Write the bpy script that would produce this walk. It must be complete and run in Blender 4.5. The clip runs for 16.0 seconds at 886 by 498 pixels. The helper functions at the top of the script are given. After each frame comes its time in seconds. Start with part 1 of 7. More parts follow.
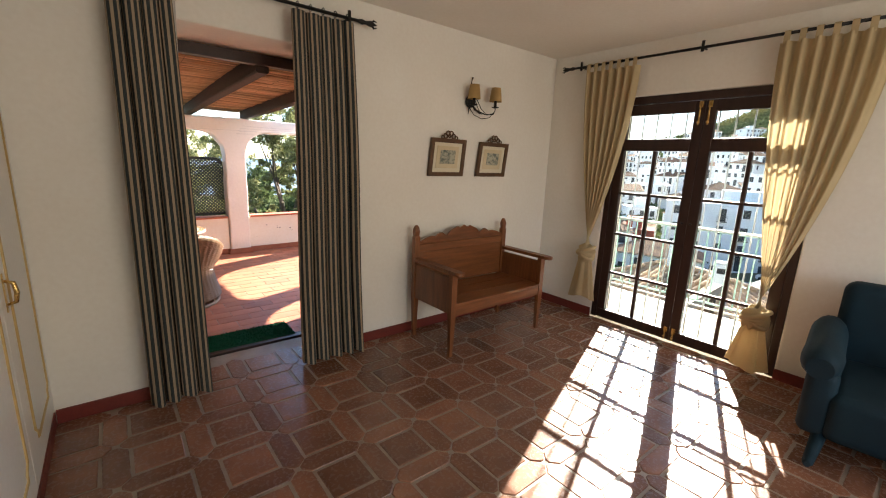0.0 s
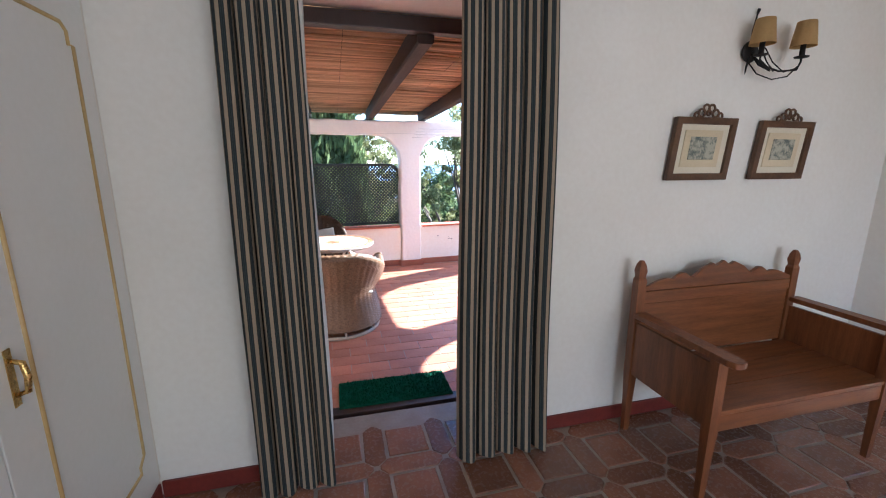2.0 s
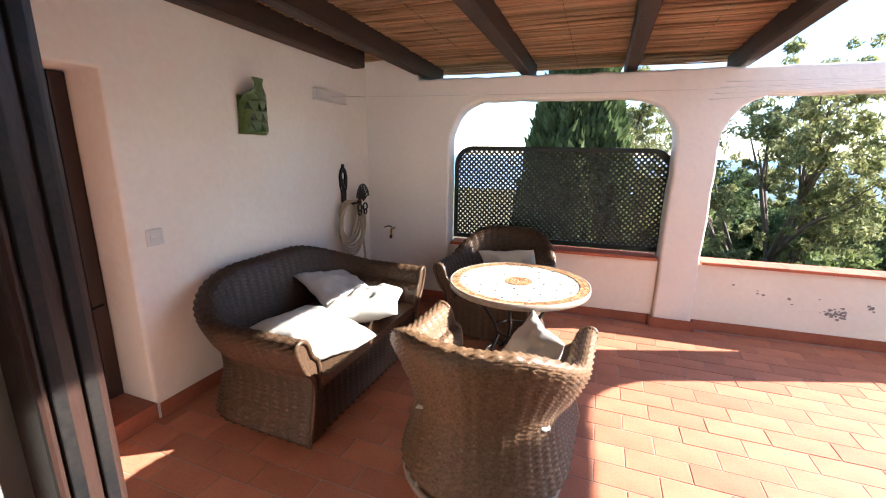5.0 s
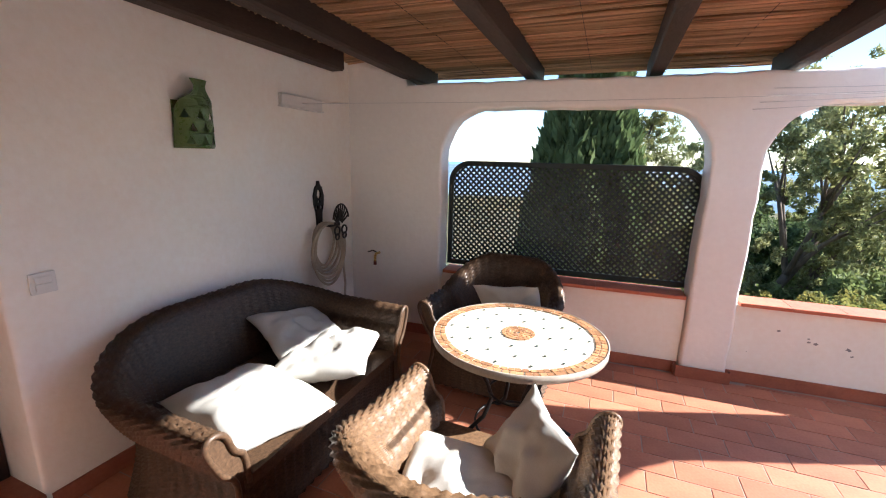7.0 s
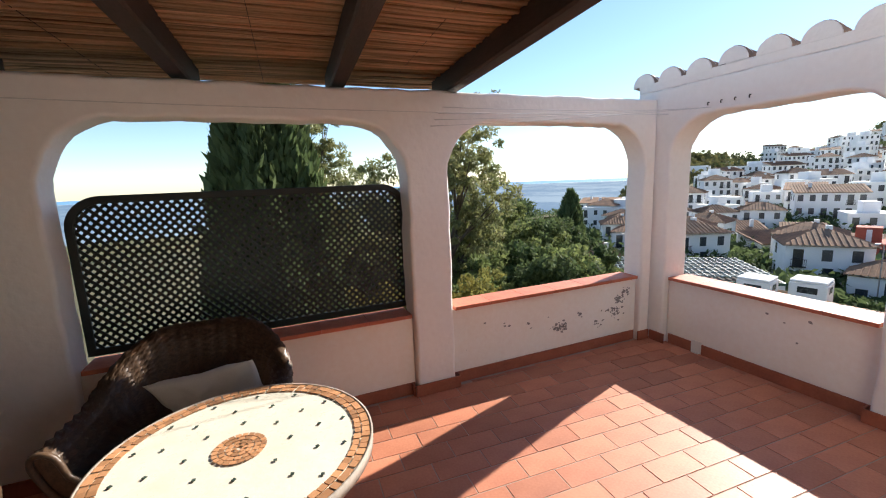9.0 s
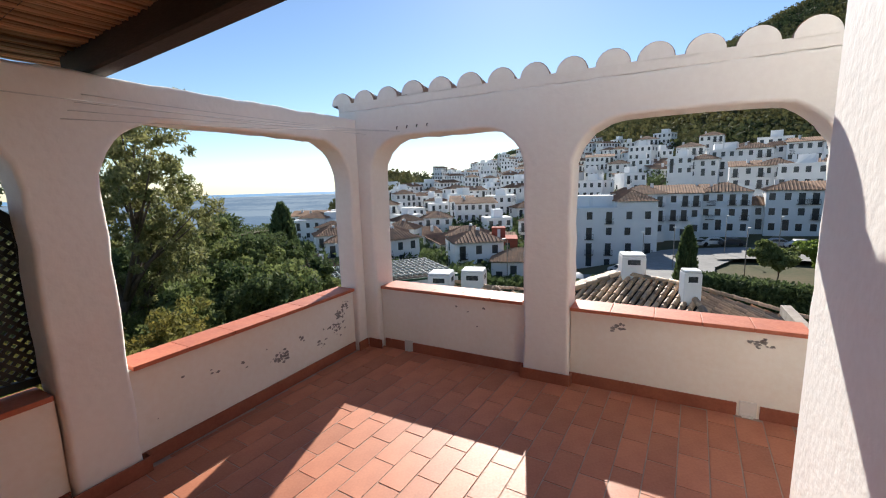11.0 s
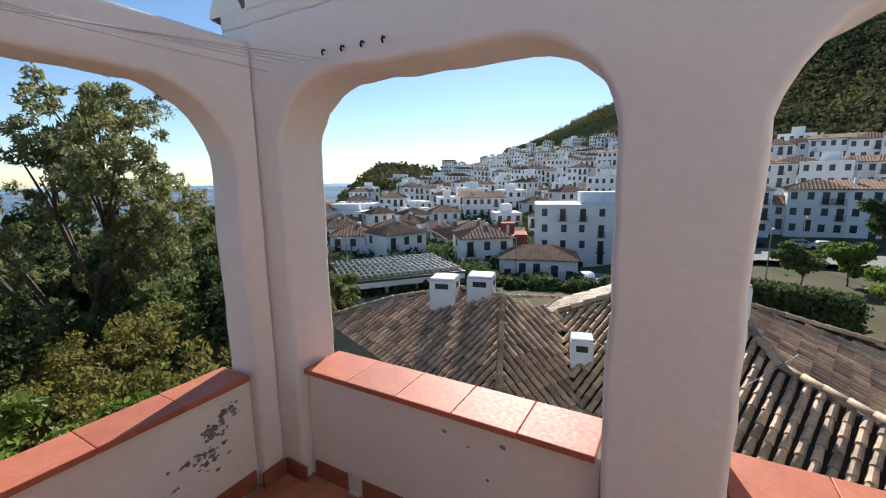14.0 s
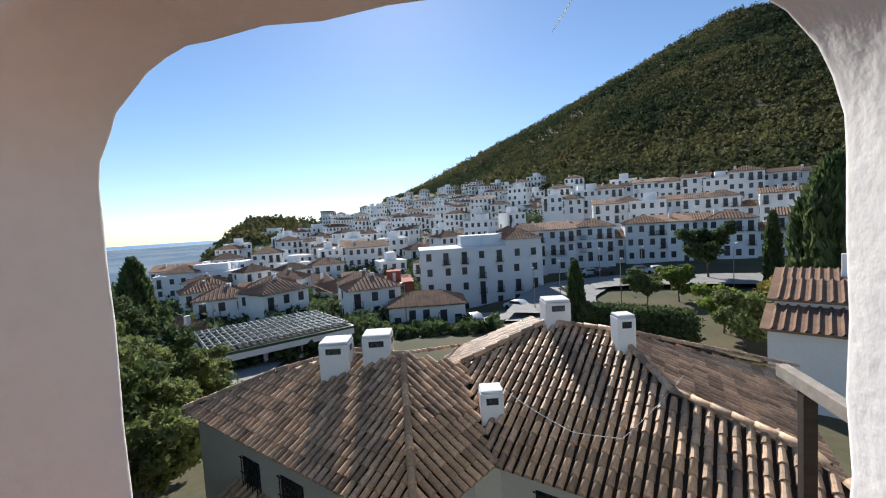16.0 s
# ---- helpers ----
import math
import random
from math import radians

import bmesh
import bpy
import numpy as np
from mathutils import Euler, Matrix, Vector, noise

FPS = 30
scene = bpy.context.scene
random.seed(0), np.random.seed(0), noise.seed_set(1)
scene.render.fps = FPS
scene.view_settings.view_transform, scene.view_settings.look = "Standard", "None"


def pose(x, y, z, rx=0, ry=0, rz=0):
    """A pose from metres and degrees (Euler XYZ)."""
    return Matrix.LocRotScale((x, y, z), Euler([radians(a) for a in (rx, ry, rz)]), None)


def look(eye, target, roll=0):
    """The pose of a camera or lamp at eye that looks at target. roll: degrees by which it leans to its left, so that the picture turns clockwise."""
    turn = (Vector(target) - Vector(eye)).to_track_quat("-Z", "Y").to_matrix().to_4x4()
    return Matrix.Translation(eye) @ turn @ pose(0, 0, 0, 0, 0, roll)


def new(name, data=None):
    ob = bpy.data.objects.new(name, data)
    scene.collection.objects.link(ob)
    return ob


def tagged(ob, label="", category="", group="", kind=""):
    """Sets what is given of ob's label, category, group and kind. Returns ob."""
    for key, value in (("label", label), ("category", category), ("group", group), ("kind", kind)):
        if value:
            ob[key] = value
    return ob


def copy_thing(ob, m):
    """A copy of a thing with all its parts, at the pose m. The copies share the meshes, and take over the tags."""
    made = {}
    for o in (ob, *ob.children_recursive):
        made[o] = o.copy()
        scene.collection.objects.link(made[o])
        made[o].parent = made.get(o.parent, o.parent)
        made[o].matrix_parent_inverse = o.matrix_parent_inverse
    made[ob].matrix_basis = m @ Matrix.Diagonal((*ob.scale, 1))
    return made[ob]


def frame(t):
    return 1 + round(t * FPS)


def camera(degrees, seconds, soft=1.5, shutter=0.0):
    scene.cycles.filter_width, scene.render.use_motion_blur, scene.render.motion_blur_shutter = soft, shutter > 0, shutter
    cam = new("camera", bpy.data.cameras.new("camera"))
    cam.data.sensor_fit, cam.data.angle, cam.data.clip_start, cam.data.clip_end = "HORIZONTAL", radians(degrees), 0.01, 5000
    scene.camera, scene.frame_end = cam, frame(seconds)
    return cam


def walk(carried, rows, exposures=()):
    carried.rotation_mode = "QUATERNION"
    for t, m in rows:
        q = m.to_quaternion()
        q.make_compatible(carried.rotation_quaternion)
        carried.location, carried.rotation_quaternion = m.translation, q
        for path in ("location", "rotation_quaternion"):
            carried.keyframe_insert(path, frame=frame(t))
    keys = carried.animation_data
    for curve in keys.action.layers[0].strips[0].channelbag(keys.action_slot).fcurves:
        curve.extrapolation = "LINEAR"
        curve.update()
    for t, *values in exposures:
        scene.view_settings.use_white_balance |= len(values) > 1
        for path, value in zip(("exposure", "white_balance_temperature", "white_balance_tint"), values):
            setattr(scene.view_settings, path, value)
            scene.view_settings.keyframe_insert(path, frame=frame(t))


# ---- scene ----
cam = camera(94.2, 16.0, soft=1.1)
PATH = [
    (0, (0.545, 0.316, 1.555), (1.776, 1.836, 1.135), 2.3),
    (0.5, (0.63, 0.467, 1.549), (1.629, 2.142, 1.107), 2.4),
    (1, (0.755, 0.766, 1.578), (1.582, 2.536, 1.151), 1.6),
    (1.5, (0.879, 1.063, 1.54), (1.535, 2.908, 1.134), 0.3),
    (2, (1.004, 1.395, 1.525), (1.499, 3.286, 1.101), 0.1),
    (2.5, (1.118, 1.815, 1.518), (1.513, 3.727, 1.084), -0.2),
    (3, (1.156, 2.207, 1.472), (1.458, 4.131, 1.015), -0.5),
    (3.5, (1.19, 2.578, 1.421), (1.334, 4.506, 0.911), 0.2),
    (4, (1.267, 2.937, 1.394), (1.319, 4.881, 0.928), -0.7),
    (4.5, (1.372, 3.247, 1.4), (1.137, 5.188, 0.98), -0.4),
    (5, (1.378, 3.525, 1.436), (0.701, 5.347, 0.966), 0.9),
    (5.2, (1.381, 3.605, 1.421), (0.541, 5.357, 0.945), 1.3),
    (7.3, (1.269, 4.127, 1.504), (0.632, 5.977, 1.087), 1.4),
    (7.5, (1.218, 4.161, 1.502), (0.8, 6.076, 1.102), 0.6),
    (8, (1.127, 4.286, 1.469), (1.071, 6.241, 1.052), -0.3),
    (8.5, (1.119, 4.582, 1.435), (1.353, 6.533, 1.06), -0.4),
    (9, (1.198, 4.632, 1.48), (1.869, 6.487, 1.15), -2.3),
    (9.5, (1.176, 4.698, 1.503), (2.407, 6.244, 1.193), -3.0),
    (10, (1.133, 4.733, 1.49), (2.715, 5.922, 1.197), -3.7),
    (10.2, (1.127, 4.748, 1.506), (2.777, 5.836, 1.2), -3.6),
    (12.3, (2.125, 4.988, 1.454), (3.802, 6.03, 1.133), 0.1),
    (12.5, (2.244, 5.054, 1.451), (3.889, 6.143, 1.118), 0.0),
    (13, (2.52, 5.207, 1.463), (4.045, 6.454, 1.118), -0.2),
    (13.5, (2.751, 5.437, 1.469), (4.305, 6.651, 1.134), -0.7),
    (14, (2.963, 5.63, 1.481), (4.623, 6.691, 1.138), -0.7),
    (14.5, (3.191, 5.824, 1.455), (4.887, 6.829, 1.118), -1.1),
    (15, (3.460, 6.038, 1.480), (5.257, 6.863, 1.183), -1.8),
    (15.5, (3.607, 6.175, 1.503), (5.506, 6.760, 1.279), -3.4),
    (16, (3.714, 6.257, 1.509), (5.629, 6.818, 1.377), -3.4),
]
EXPOSURES = [(0, 2.5, 6700, 10), (1.4, 2.65, 6500, 10), (1.9, 2.8, 5300, 10), (2.4, 3.0, 4950, 10), (3.4, 3.3, 4750, 10), (4.0, 3.0, 5100, 10), (4.6, 2.5, 6000, 10), (5.2, 2.25, 6000, 10), (7.5, 1.85, 5800, 10), (9.5, 1.0, 6400, 10), (12, 0.68, 6200, 10), (14, 0.6, 6100, 10), (15.2, 0.56, 6050, 10), (16, 0.52, 6050, 10)]
walk(cam, [(t, look(eye, target, roll)) for t, eye, target, roll in PATH], EXPOSURES)

# ---- world and sun ----
SUN_WAY = Vector((0.93, 0.355, 0.60)).normalized()
world = bpy.data.worlds.new("world")
scene.world = world
world.use_nodes = True
wn = world.node_tree.nodes
sky = wn.new("ShaderNodeTexSky")
sky.sky_type = "NISHITA"
sky.sun_disc = False
sky.sun_elevation = math.asin(SUN_WAY.z)
sky.sun_rotation = math.atan2(SUN_WAY.x, SUN_WAY.y)
sky.altitude = 400
sky.air_density = 1.0
sky.dust_density = 0.12
sky.ozone_density = 3.0
wn["Background"].inputs[1].default_value = 0.088
world.node_tree.links.new(sky.outputs[0], wn["Background"].inputs[0])
sun = new("sun", bpy.data.lights.new("sun", "SUN"))
sun.data.energy = 5.0
sun.data.angle = radians(0.55)
sun.data.color = (1.0, 0.93, 0.82)
sun.matrix_world = look((0, 0, 30), Vector((0, 0, 30)) - SUN_WAY)

# ---- small building kit ----
def bm_new():
    return bmesh.new()


def box(bm, x0, x1, y0, y1, z0, z1, bevel=0.0, m=None):
    r = bmesh.ops.create_cube(bm, size=1.0)
    vs = r["verts"]
    for v in vs:
        v.co = Vector((x0 + (v.co.x + 0.5) * (x1 - x0), y0 + (v.co.y + 0.5) * (y1 - y0), z0 + (v.co.z + 0.5) * (z1 - z0)))
    if bevel > 0:
        es = list({e for v in vs for e in v.link_edges})
        r = bmesh.ops.bevel(bm, geom=es, offset=bevel, segments=2, affect="EDGES", profile=0.6)
        vs = list({v for f in r["faces"] for v in f.verts} | {v for v in vs if v.is_valid})
    if m is not None:
        bmesh.ops.transform(bm, matrix=m, verts=[v for v in vs if v.is_valid])
    return bm


def tube(bm, pts, r, n=8, r2=None, closed=False, squash=1.0):
    """A round bar along pts; r may be a list, one for each point."""
    pts = [Vector(p) for p in pts]
    k = len(pts)
    radii = r if isinstance(r, (list, tuple)) else [r + ((r2 if r2 is not None else r) - r) * i / max(1, k - 1) for i in range(k)]
    rings = []
    up = None
    for i, p in enumerate(pts):
        a = pts[i - 1] if (i or closed) else p
        b = pts[(i + 1) % k] if (i < k - 1 or closed) else p
        d = (b - a)
        d = d.normalized() if d.length > 1e-9 else Vector((0, 0, 1))
        if up is None:
            up = d.orthogonal().normalized()
        side = (up - d * up.dot(d))
        side = side.normalized() if side.length > 1e-6 else d.orthogonal().normalized()
        up = side
        other = d.cross(side)
        rings.append([bm.verts.new(p + radii[i] * (math.cos(2 * math.pi * j / n) * side + squash * math.sin(2 * math.pi * j / n) * other)) for j in range(n)])
    for i in range(k if closed else k - 1):
        a, b = rings[i], rings[(i + 1) % k]
        for j in range(n):
            f = bm.faces.new((a[j], a[(j + 1) % n], b[(j + 1) % n], b[j]))
            f.smooth = True
    if not closed:
        bm.faces.new(list(reversed(rings[0])))
        bm.faces.new(rings[-1])
    return bm


def lathe(bm, profile, n=20, centre=(0, 0, 0), smooth=True):
    cx, cy, cz = centre
    rings = []
    for r, z in profile:
        if r < 1e-6:
            rings.append([bm.verts.new((cx, cy, cz + z))])
        else:
            rings.append([bm.verts.new((cx + r * math.cos(2 * math.pi * j / n), cy + r * math.sin(2 * math.pi * j / n), cz + z)) for j in range(n)])
    for a, b in zip(rings, rings[1:]):
        for j in range(n):
            q = [a[j % len(a)], a[(j + 1) % len(a)], b[(j + 1) % len(b)], b[j % len(b)]]
            q = list(dict.fromkeys(q))
            if len(q) > 2:
                f = bm.faces.new(q)
                f.smooth = smooth
    return bm


def sheet(bm, fn, nu, nv, close_u=False, smooth=True):
    g = [[bm.verts.new(fn(i / nu, j / nv)) for j in range(nv + 1)] for i in range(nu if close_u else nu + 1)]
    for i in range(nu):
        for j in range(nv):
            a, b = g[i], g[(i + 1) % len(g)]
            f = bm.faces.new((a[j], b[j], b[j + 1], a[j + 1]))
            f.smooth = smooth
    return g


def prism(bm, outline, z0, z1, m=None):
    """An upright block over a flat outline of (x, y)."""
    lo = [bm.verts.new((x, y, z0)) for x, y in outline]
    hi = [bm.verts.new((x, y, z1)) for x, y in outline]
    n = len(outline)
    bm.faces.new(list(reversed(lo)))
    bm.faces.new(hi)
    for i in range(n):
        bm.faces.new((lo[i], lo[(i + 1) % n], hi[(i + 1) % n], hi[i]))
    if m is not None:
        bmesh.ops.transform(bm, matrix=m, verts=lo + hi)
    return bm


def mesh_of(name, bm, material):
    bmesh.ops.recalc_face_normals(bm, faces=bm.faces)
    me = bpy.data.meshes.new(name)
    bm.to_mesh(me)
    bm.free()
    me.materials.append(material)
    return me


def part(name, bm, material, parent=None, label="", m=None):
    ob = new(name, bm if isinstance(bm, bpy.types.Mesh) else mesh_of(name, bm, material))
    if parent is not None:
        ob.parent = parent
    if m is not None:
        ob.matrix_basis = m
    return tagged(ob, label)


def thing(name, label, category, m=None, group="", kind=""):
    ob = new(name)
    ob.empty_display_size = 0.1
    if m is not None:
        ob.matrix_basis = m
    return tagged(ob, label, category, group, kind)


def structure(name, bm, material, label="", category=""):
    return tagged(part(name, bm, material), label, category or name.split("_")[0], "", "structure")


def cut_sheet(outlines, depth, bevel=0.012, res=2):
    """A flat plate in x, y from closed outlines (the later ones are holes), thick along z, its edges rounded: a bmesh."""
    cu = bpy.data.curves.new("plate", "CURVE")
    cu.dimensions, cu.fill_mode = "2D", "BOTH"
    cu.extrude, cu.bevel_depth, cu.bevel_resolution = depth / 2 - bevel, bevel, res
    cu.offset = -bevel
    for o in outlines:
        sp = cu.splines.new("POLY")
        sp.points.add(len(o) - 1)
        for pt, (x, y) in zip(sp.points, o):
            pt.co = (x, y, 0, 1)
        sp.use_cyclic_u = True
    ob = bpy.data.objects.new("plate", cu)
    scene.collection.objects.link(ob)
    me = bpy.data.meshes.new_from_object(ob.evaluated_get(bpy.context.evaluated_depsgraph_get()))
    bm = bmesh.new()
    bm.from_mesh(me)
    bpy.data.objects.remove(ob)
    bpy.data.curves.remove(cu)
    bpy.data.meshes.remove(me)
    bmesh.ops.remove_doubles(bm, verts=bm.verts, dist=0.0005)
    return bm


def upright(bm, origin, along, out):
    """Stands a plate (x along, y up, z out) up in the room."""
    a, o = Vector(along).normalized(), Vector(out).normalized()
    m = Matrix((a, Vector((0, 0, 1)), o)).transposed().to_4x4()
    bmesh.ops.transform(bm, matrix=Matrix.Translation(origin) @ m, verts=bm.verts)
    return bm


def rounded(x0, x1, z0, z1, r, low=0.0, n=8, wob=0.0, seed=0):
    """An opening's outline with round upper corners."""
    rng = random.Random(seed)
    pts = [(x0, z0), (x1, z0)]
    steps = max(3, int((z1 - z0 - r) / 0.12))
    pts += [(x1, z0 + (z1 - z0 - r) * i / steps) for i in range(1, steps)]
    pts += [(x1 - r + r * math.cos(a), z1 - r + r * math.sin(a)) for a in [math.pi / 2 * i / n for i in range(n + 1)]]
    steps2 = max(2, int((x1 - x0 - 2 * r) / 0.12))
    pts += [(x1 - r - (x1 - x0 - 2 * r) * i / steps2, z1) for i in range(1, steps2)]
    pts += [(x0 + r - r * math.sin(a), z1 - r + r * math.cos(a)) for a in [math.pi / 2 * i / n for i in range(n + 1)]]
    pts += [(x0, z1 - r - (z1 - z0 - r) * i / steps) for i in range(1, steps)]
    return [(x + rng.uniform(-wob, wob), z + rng.uniform(-wob, wob) * (z > z0 + 0.01)) for x, z in pts]


# ---- materials ----
def material(name, base, other=None, rough=0.7, metal=0.0, scale=3.0, fine=60.0, bump=0.15, spec=0.4, mix=0.5, per_object=0.0, stretch=(1, 1, 1), spread=(0.35, 0.65), island=0.0, trans=0.0, depth=0.01):
    """Colour that varies at a coarse and a fine scale between base and other, with a fine relief."""
    m = bpy.data.materials.new(name)
    m.use_nodes = True
    nt = m.node_tree
    N, L = nt.nodes, nt.links
    bsdf = N["Principled BSDF"]
    co = N.new("ShaderNodeTexCoord")
    mp = N.new("ShaderNodeMapping")
    mp.inputs["Scale"].default_value = stretch
    L.new(co.outputs["Object"], mp.inputs["Vector"])
    big = N.new("ShaderNodeTexNoise")
    big.inputs["Scale"].default_value = scale
    big.inputs["Detail"].default_value = 5
    small = N.new("ShaderNodeTexNoise")
    small.inputs["Scale"].default_value = fine
    small.inputs["Detail"].default_value = 3
    for n in (big, small):
        L.new(mp.outputs["Vector"], n.inputs["Vector"])
    add = N.new("ShaderNodeMix")
    add.inputs["Factor"].default_value = 0.35
    L.new(big.outputs["Fac"], add.inputs["A"])
    L.new(small.outputs["Fac"], add.inputs["B"])
    ramp = N.new("ShaderNodeMapRange")
    ramp.inputs["From Min"].default_value, ramp.inputs["From Max"].default_value = spread
    L.new(add.outputs["Result"], ramp.inputs["Value"])
    col = N.new("ShaderNodeMix")
    col.data_type = "RGBA"
    other = other or tuple(c * 0.8 for c in base)
    col.inputs["A"].default_value = (*base, 1)
    col.inputs["B"].default_value = (*other, 1)
    L.new(ramp.outputs["Result"], col.inputs["Factor"])
    out = col.outputs["Result"]
    if per_object or island:
        src = N.new("ShaderNodeObjectInfo").outputs["Random"] if per_object else N.new("ShaderNodeNewGeometry").outputs["Random Per Island"]
        hsv = N.new("ShaderNodeHueSaturation")
        rng = N.new("ShaderNodeMapRange")
        k = per_object or island
        rng.inputs["To Min"].default_value, rng.inputs["To Max"].default_value = 1 - k, 1 + k
        L.new(src, rng.inputs["Value"])
        L.new(rng.outputs["Result"], hsv.inputs["Value"])
        L.new(out, hsv.inputs["Color"])
        out = hsv.outputs["Color"]
    L.new(out, bsdf.inputs["Base Color"])
    rr = N.new("ShaderNodeMapRange")
    rr.inputs["To Min"].default_value, rr.inputs["To Max"].default_value = max(0.02, rough - 0.12), min(1, rough + 0.12)
    L.new(small.outputs["Fac"], rr.inputs["Value"])
    L.new(rr.outputs["Result"], bsdf.inputs["Roughness"])
    bsdf.inputs["Metallic"].default_value = metal
    bsdf.inputs["Specular IOR Level"].default_value = spec
    if bump:
        bp = N.new("ShaderNodeBump")
        bp.inputs["Strength"].default_value = bump
        bp.inputs["Distance"].default_value = depth
        L.new(add.outputs["Result"], bp.inputs["Height"])
        L.new(bp.outputs["Normal"], bsdf.inputs["Normal"])
    if trans:
        tl = N.new("ShaderNodeBsdfTranslucent")
        L.new(out, tl.inputs["Color"])
        ms = N.new("ShaderNodeMixShader")
        ms.inputs[0].default_value = trans
        L.new(bsdf.outputs[0], ms.inputs[1])
        L.new(tl.outputs[0], ms.inputs[2])
        L.new(ms.outputs[0], N["Material Output"].inputs["Surface"])
    return m


def glass_material(name, tint=(1, 1, 1), alpha=0.12):
    m = bpy.data.materials.new(name)
    m.use_nodes = True
    N, L = m.node_tree.nodes, m.node_tree.links
    N.remove(N["Principled BSDF"])
    tr, gl, fr, mx = N.new("ShaderNodeBsdfTransparent"), N.new("ShaderNodeBsdfGlossy"), N.new("ShaderNodeFresnel"), N.new("ShaderNodeMixShader")
    tr.inputs["Color"].default_value = (*tint, 1)
    gl.inputs["Roughness"].default_value = 0.02
    fr.inputs["IOR"].default_value = 1.45
    L.new(fr.outputs[0], mx.inputs[0])
    L.new(tr.outputs[0], mx.inputs[1])
    L.new(gl.outputs[0], mx.inputs[2])
    L.new(mx.outputs[0], N["Material Output"].inputs["Surface"])
    return m


plaster = material("indoor plaster", (0.80, 0.77, 0.71), (0.74, 0.70, 0.63), 0.9, scale=1.2, fine=35, bump=0.25, spec=0.2, depth=0.006)
lime = material("lime wash", (0.90, 0.875, 0.835), (0.84, 0.805, 0.765), 0.9, scale=1.0, fine=26, bump=0.65, spec=0.2, depth=0.016)
lime_warm = material("lime wash with stains", (0.91, 0.88, 0.81), (0.85, 0.79, 0.70), 0.9, scale=1.3, fine=30, bump=0.35, spec=0.2, depth=0.012)
grey_peel = material("bare render under peeled paint", (0.36, 0.34, 0.32), (0.22, 0.21, 0.20), 0.95, scale=20, fine=120, bump=0.5, spec=0.1)
skirt_red = material("red painted skirting", (0.20, 0.035, 0.025), (0.13, 0.025, 0.02), 0.4, scale=4, fine=60, bump=0.08)
terracotta = material("terracotta tile", (0.53, 0.215, 0.125), (0.42, 0.155, 0.09), 0.5, scale=5, fine=70, bump=0.1, per_object=0.16, spec=0.35)
terracotta_rest = material("terracotta tile rest", (0.53, 0.215, 0.125), (0.42, 0.155, 0.09), 0.5, scale=5, fine=70, bump=0.1, island=0.16, spec=0.35)
terra_skirt = material("terracotta skirting", (0.37, 0.125, 0.07), (0.27, 0.085, 0.05), 0.6, scale=6, fine=60, bump=0.12)
sill_red = material("glazed terracotta sill", (0.55, 0.185, 0.10), (0.44, 0.13, 0.075), 0.55, scale=9, fine=50, bump=0.15, per_object=0.12, spec=0.3)
grout = material("cement joint", (0.46, 0.36, 0.30), (0.36, 0.28, 0.23), 0.95, scale=8, fine=90, bump=0.2, spec=0.1)
room_tile = material("old polished clay tile", (0.27, 0.125, 0.075), (0.17, 0.078, 0.05), 0.26, scale=6, fine=45, bump=0.12, per_object=0.32, spec=0.5)
room_tile_rest = material("old polished clay tile rest", (0.27, 0.125, 0.075), (0.17, 0.078, 0.05), 0.26, scale=6, fine=45, bump=0.12, island=0.32, spec=0.5)
room_grout = material("grey-brown joint", (0.36, 0.29, 0.23), (0.26, 0.20, 0.155), 0.45, scale=8, fine=80, bump=0.2)
dark_wood = material("dark brown painted wood", (0.045, 0.022, 0.016), (0.028, 0.014, 0.011), 0.35, scale=3, fine=70, bump=0.12, stretch=(6, 6, 1))
beam_wood = material("dark stained beam", (0.060, 0.040, 0.030), (0.032, 0.021, 0.016), 0.7, scale=3, fine=50, bump=0.35, stretch=(5, 0.6, 5))
pine = material("old red-brown pine", (0.25, 0.090, 0.030), (0.10, 0.033, 0.012), 0.36, scale=4, fine=40, bump=0.15, stretch=(0.7, 9, 9), spec=0.45, spread=(0.3, 0.7))
pine_up = material("old red-brown pine upright", (0.25, 0.090, 0.030), (0.10, 0.033, 0.012), 0.36, scale=4, fine=40, bump=0.15, stretch=(9, 9, 0.7), spec=0.45, spread=(0.3, 0.7))
iron = material("black wrought iron", (0.018, 0.018, 0.019), (0.035, 0.03, 0.027), 0.5, metal=0.6, scale=15, fine=120, bump=0.15)
brass = material("aged brass", (0.72, 0.50, 0.18), (0.55, 0.36, 0.12), 0.28, metal=1.0, scale=20, fine=120, bump=0.05)

# ---- the room ----
AX, AY = 0.17, 3.29          # wardrobe wall, doorway wall
BX, CEIL = 4.42, 2.66        # garden-door wall, ceiling
BACK = -2.2
DOOR = (0.70, 1.86, 2.285)    # doorway in the thick wall
FD = (0.97, 2.56, 2.20)      # garden door
WALL_OUT = 3.80

bm = cut_sheet([[(-0.95, 0), (DOOR[0], 0), (DOOR[0], DOOR[2]), (DOOR[1], DOOR[2]), (DOOR[1], 0), (4.80, 0), (4.80, 3.4), (-0.95, 3.4)]], WALL_OUT - AY, 0.018)
structure("wall_north", upright(bm, (0, (AY + WALL_OUT) / 2, 0), (1, 0, 0), (0, -1, 0)), plaster, "thick white plastered wall with a doorway to the terrace", "wall")
bm = cut_sheet([[(BACK - 0.3, 0), (FD[0], 0), (FD[0], FD[2]), (FD[1], FD[2]), (FD[1], 0), (AY + 0.2, 0), (AY + 0.2, 3.39), (BACK - 0.3, 3.39)]], 0.36, 0.015)
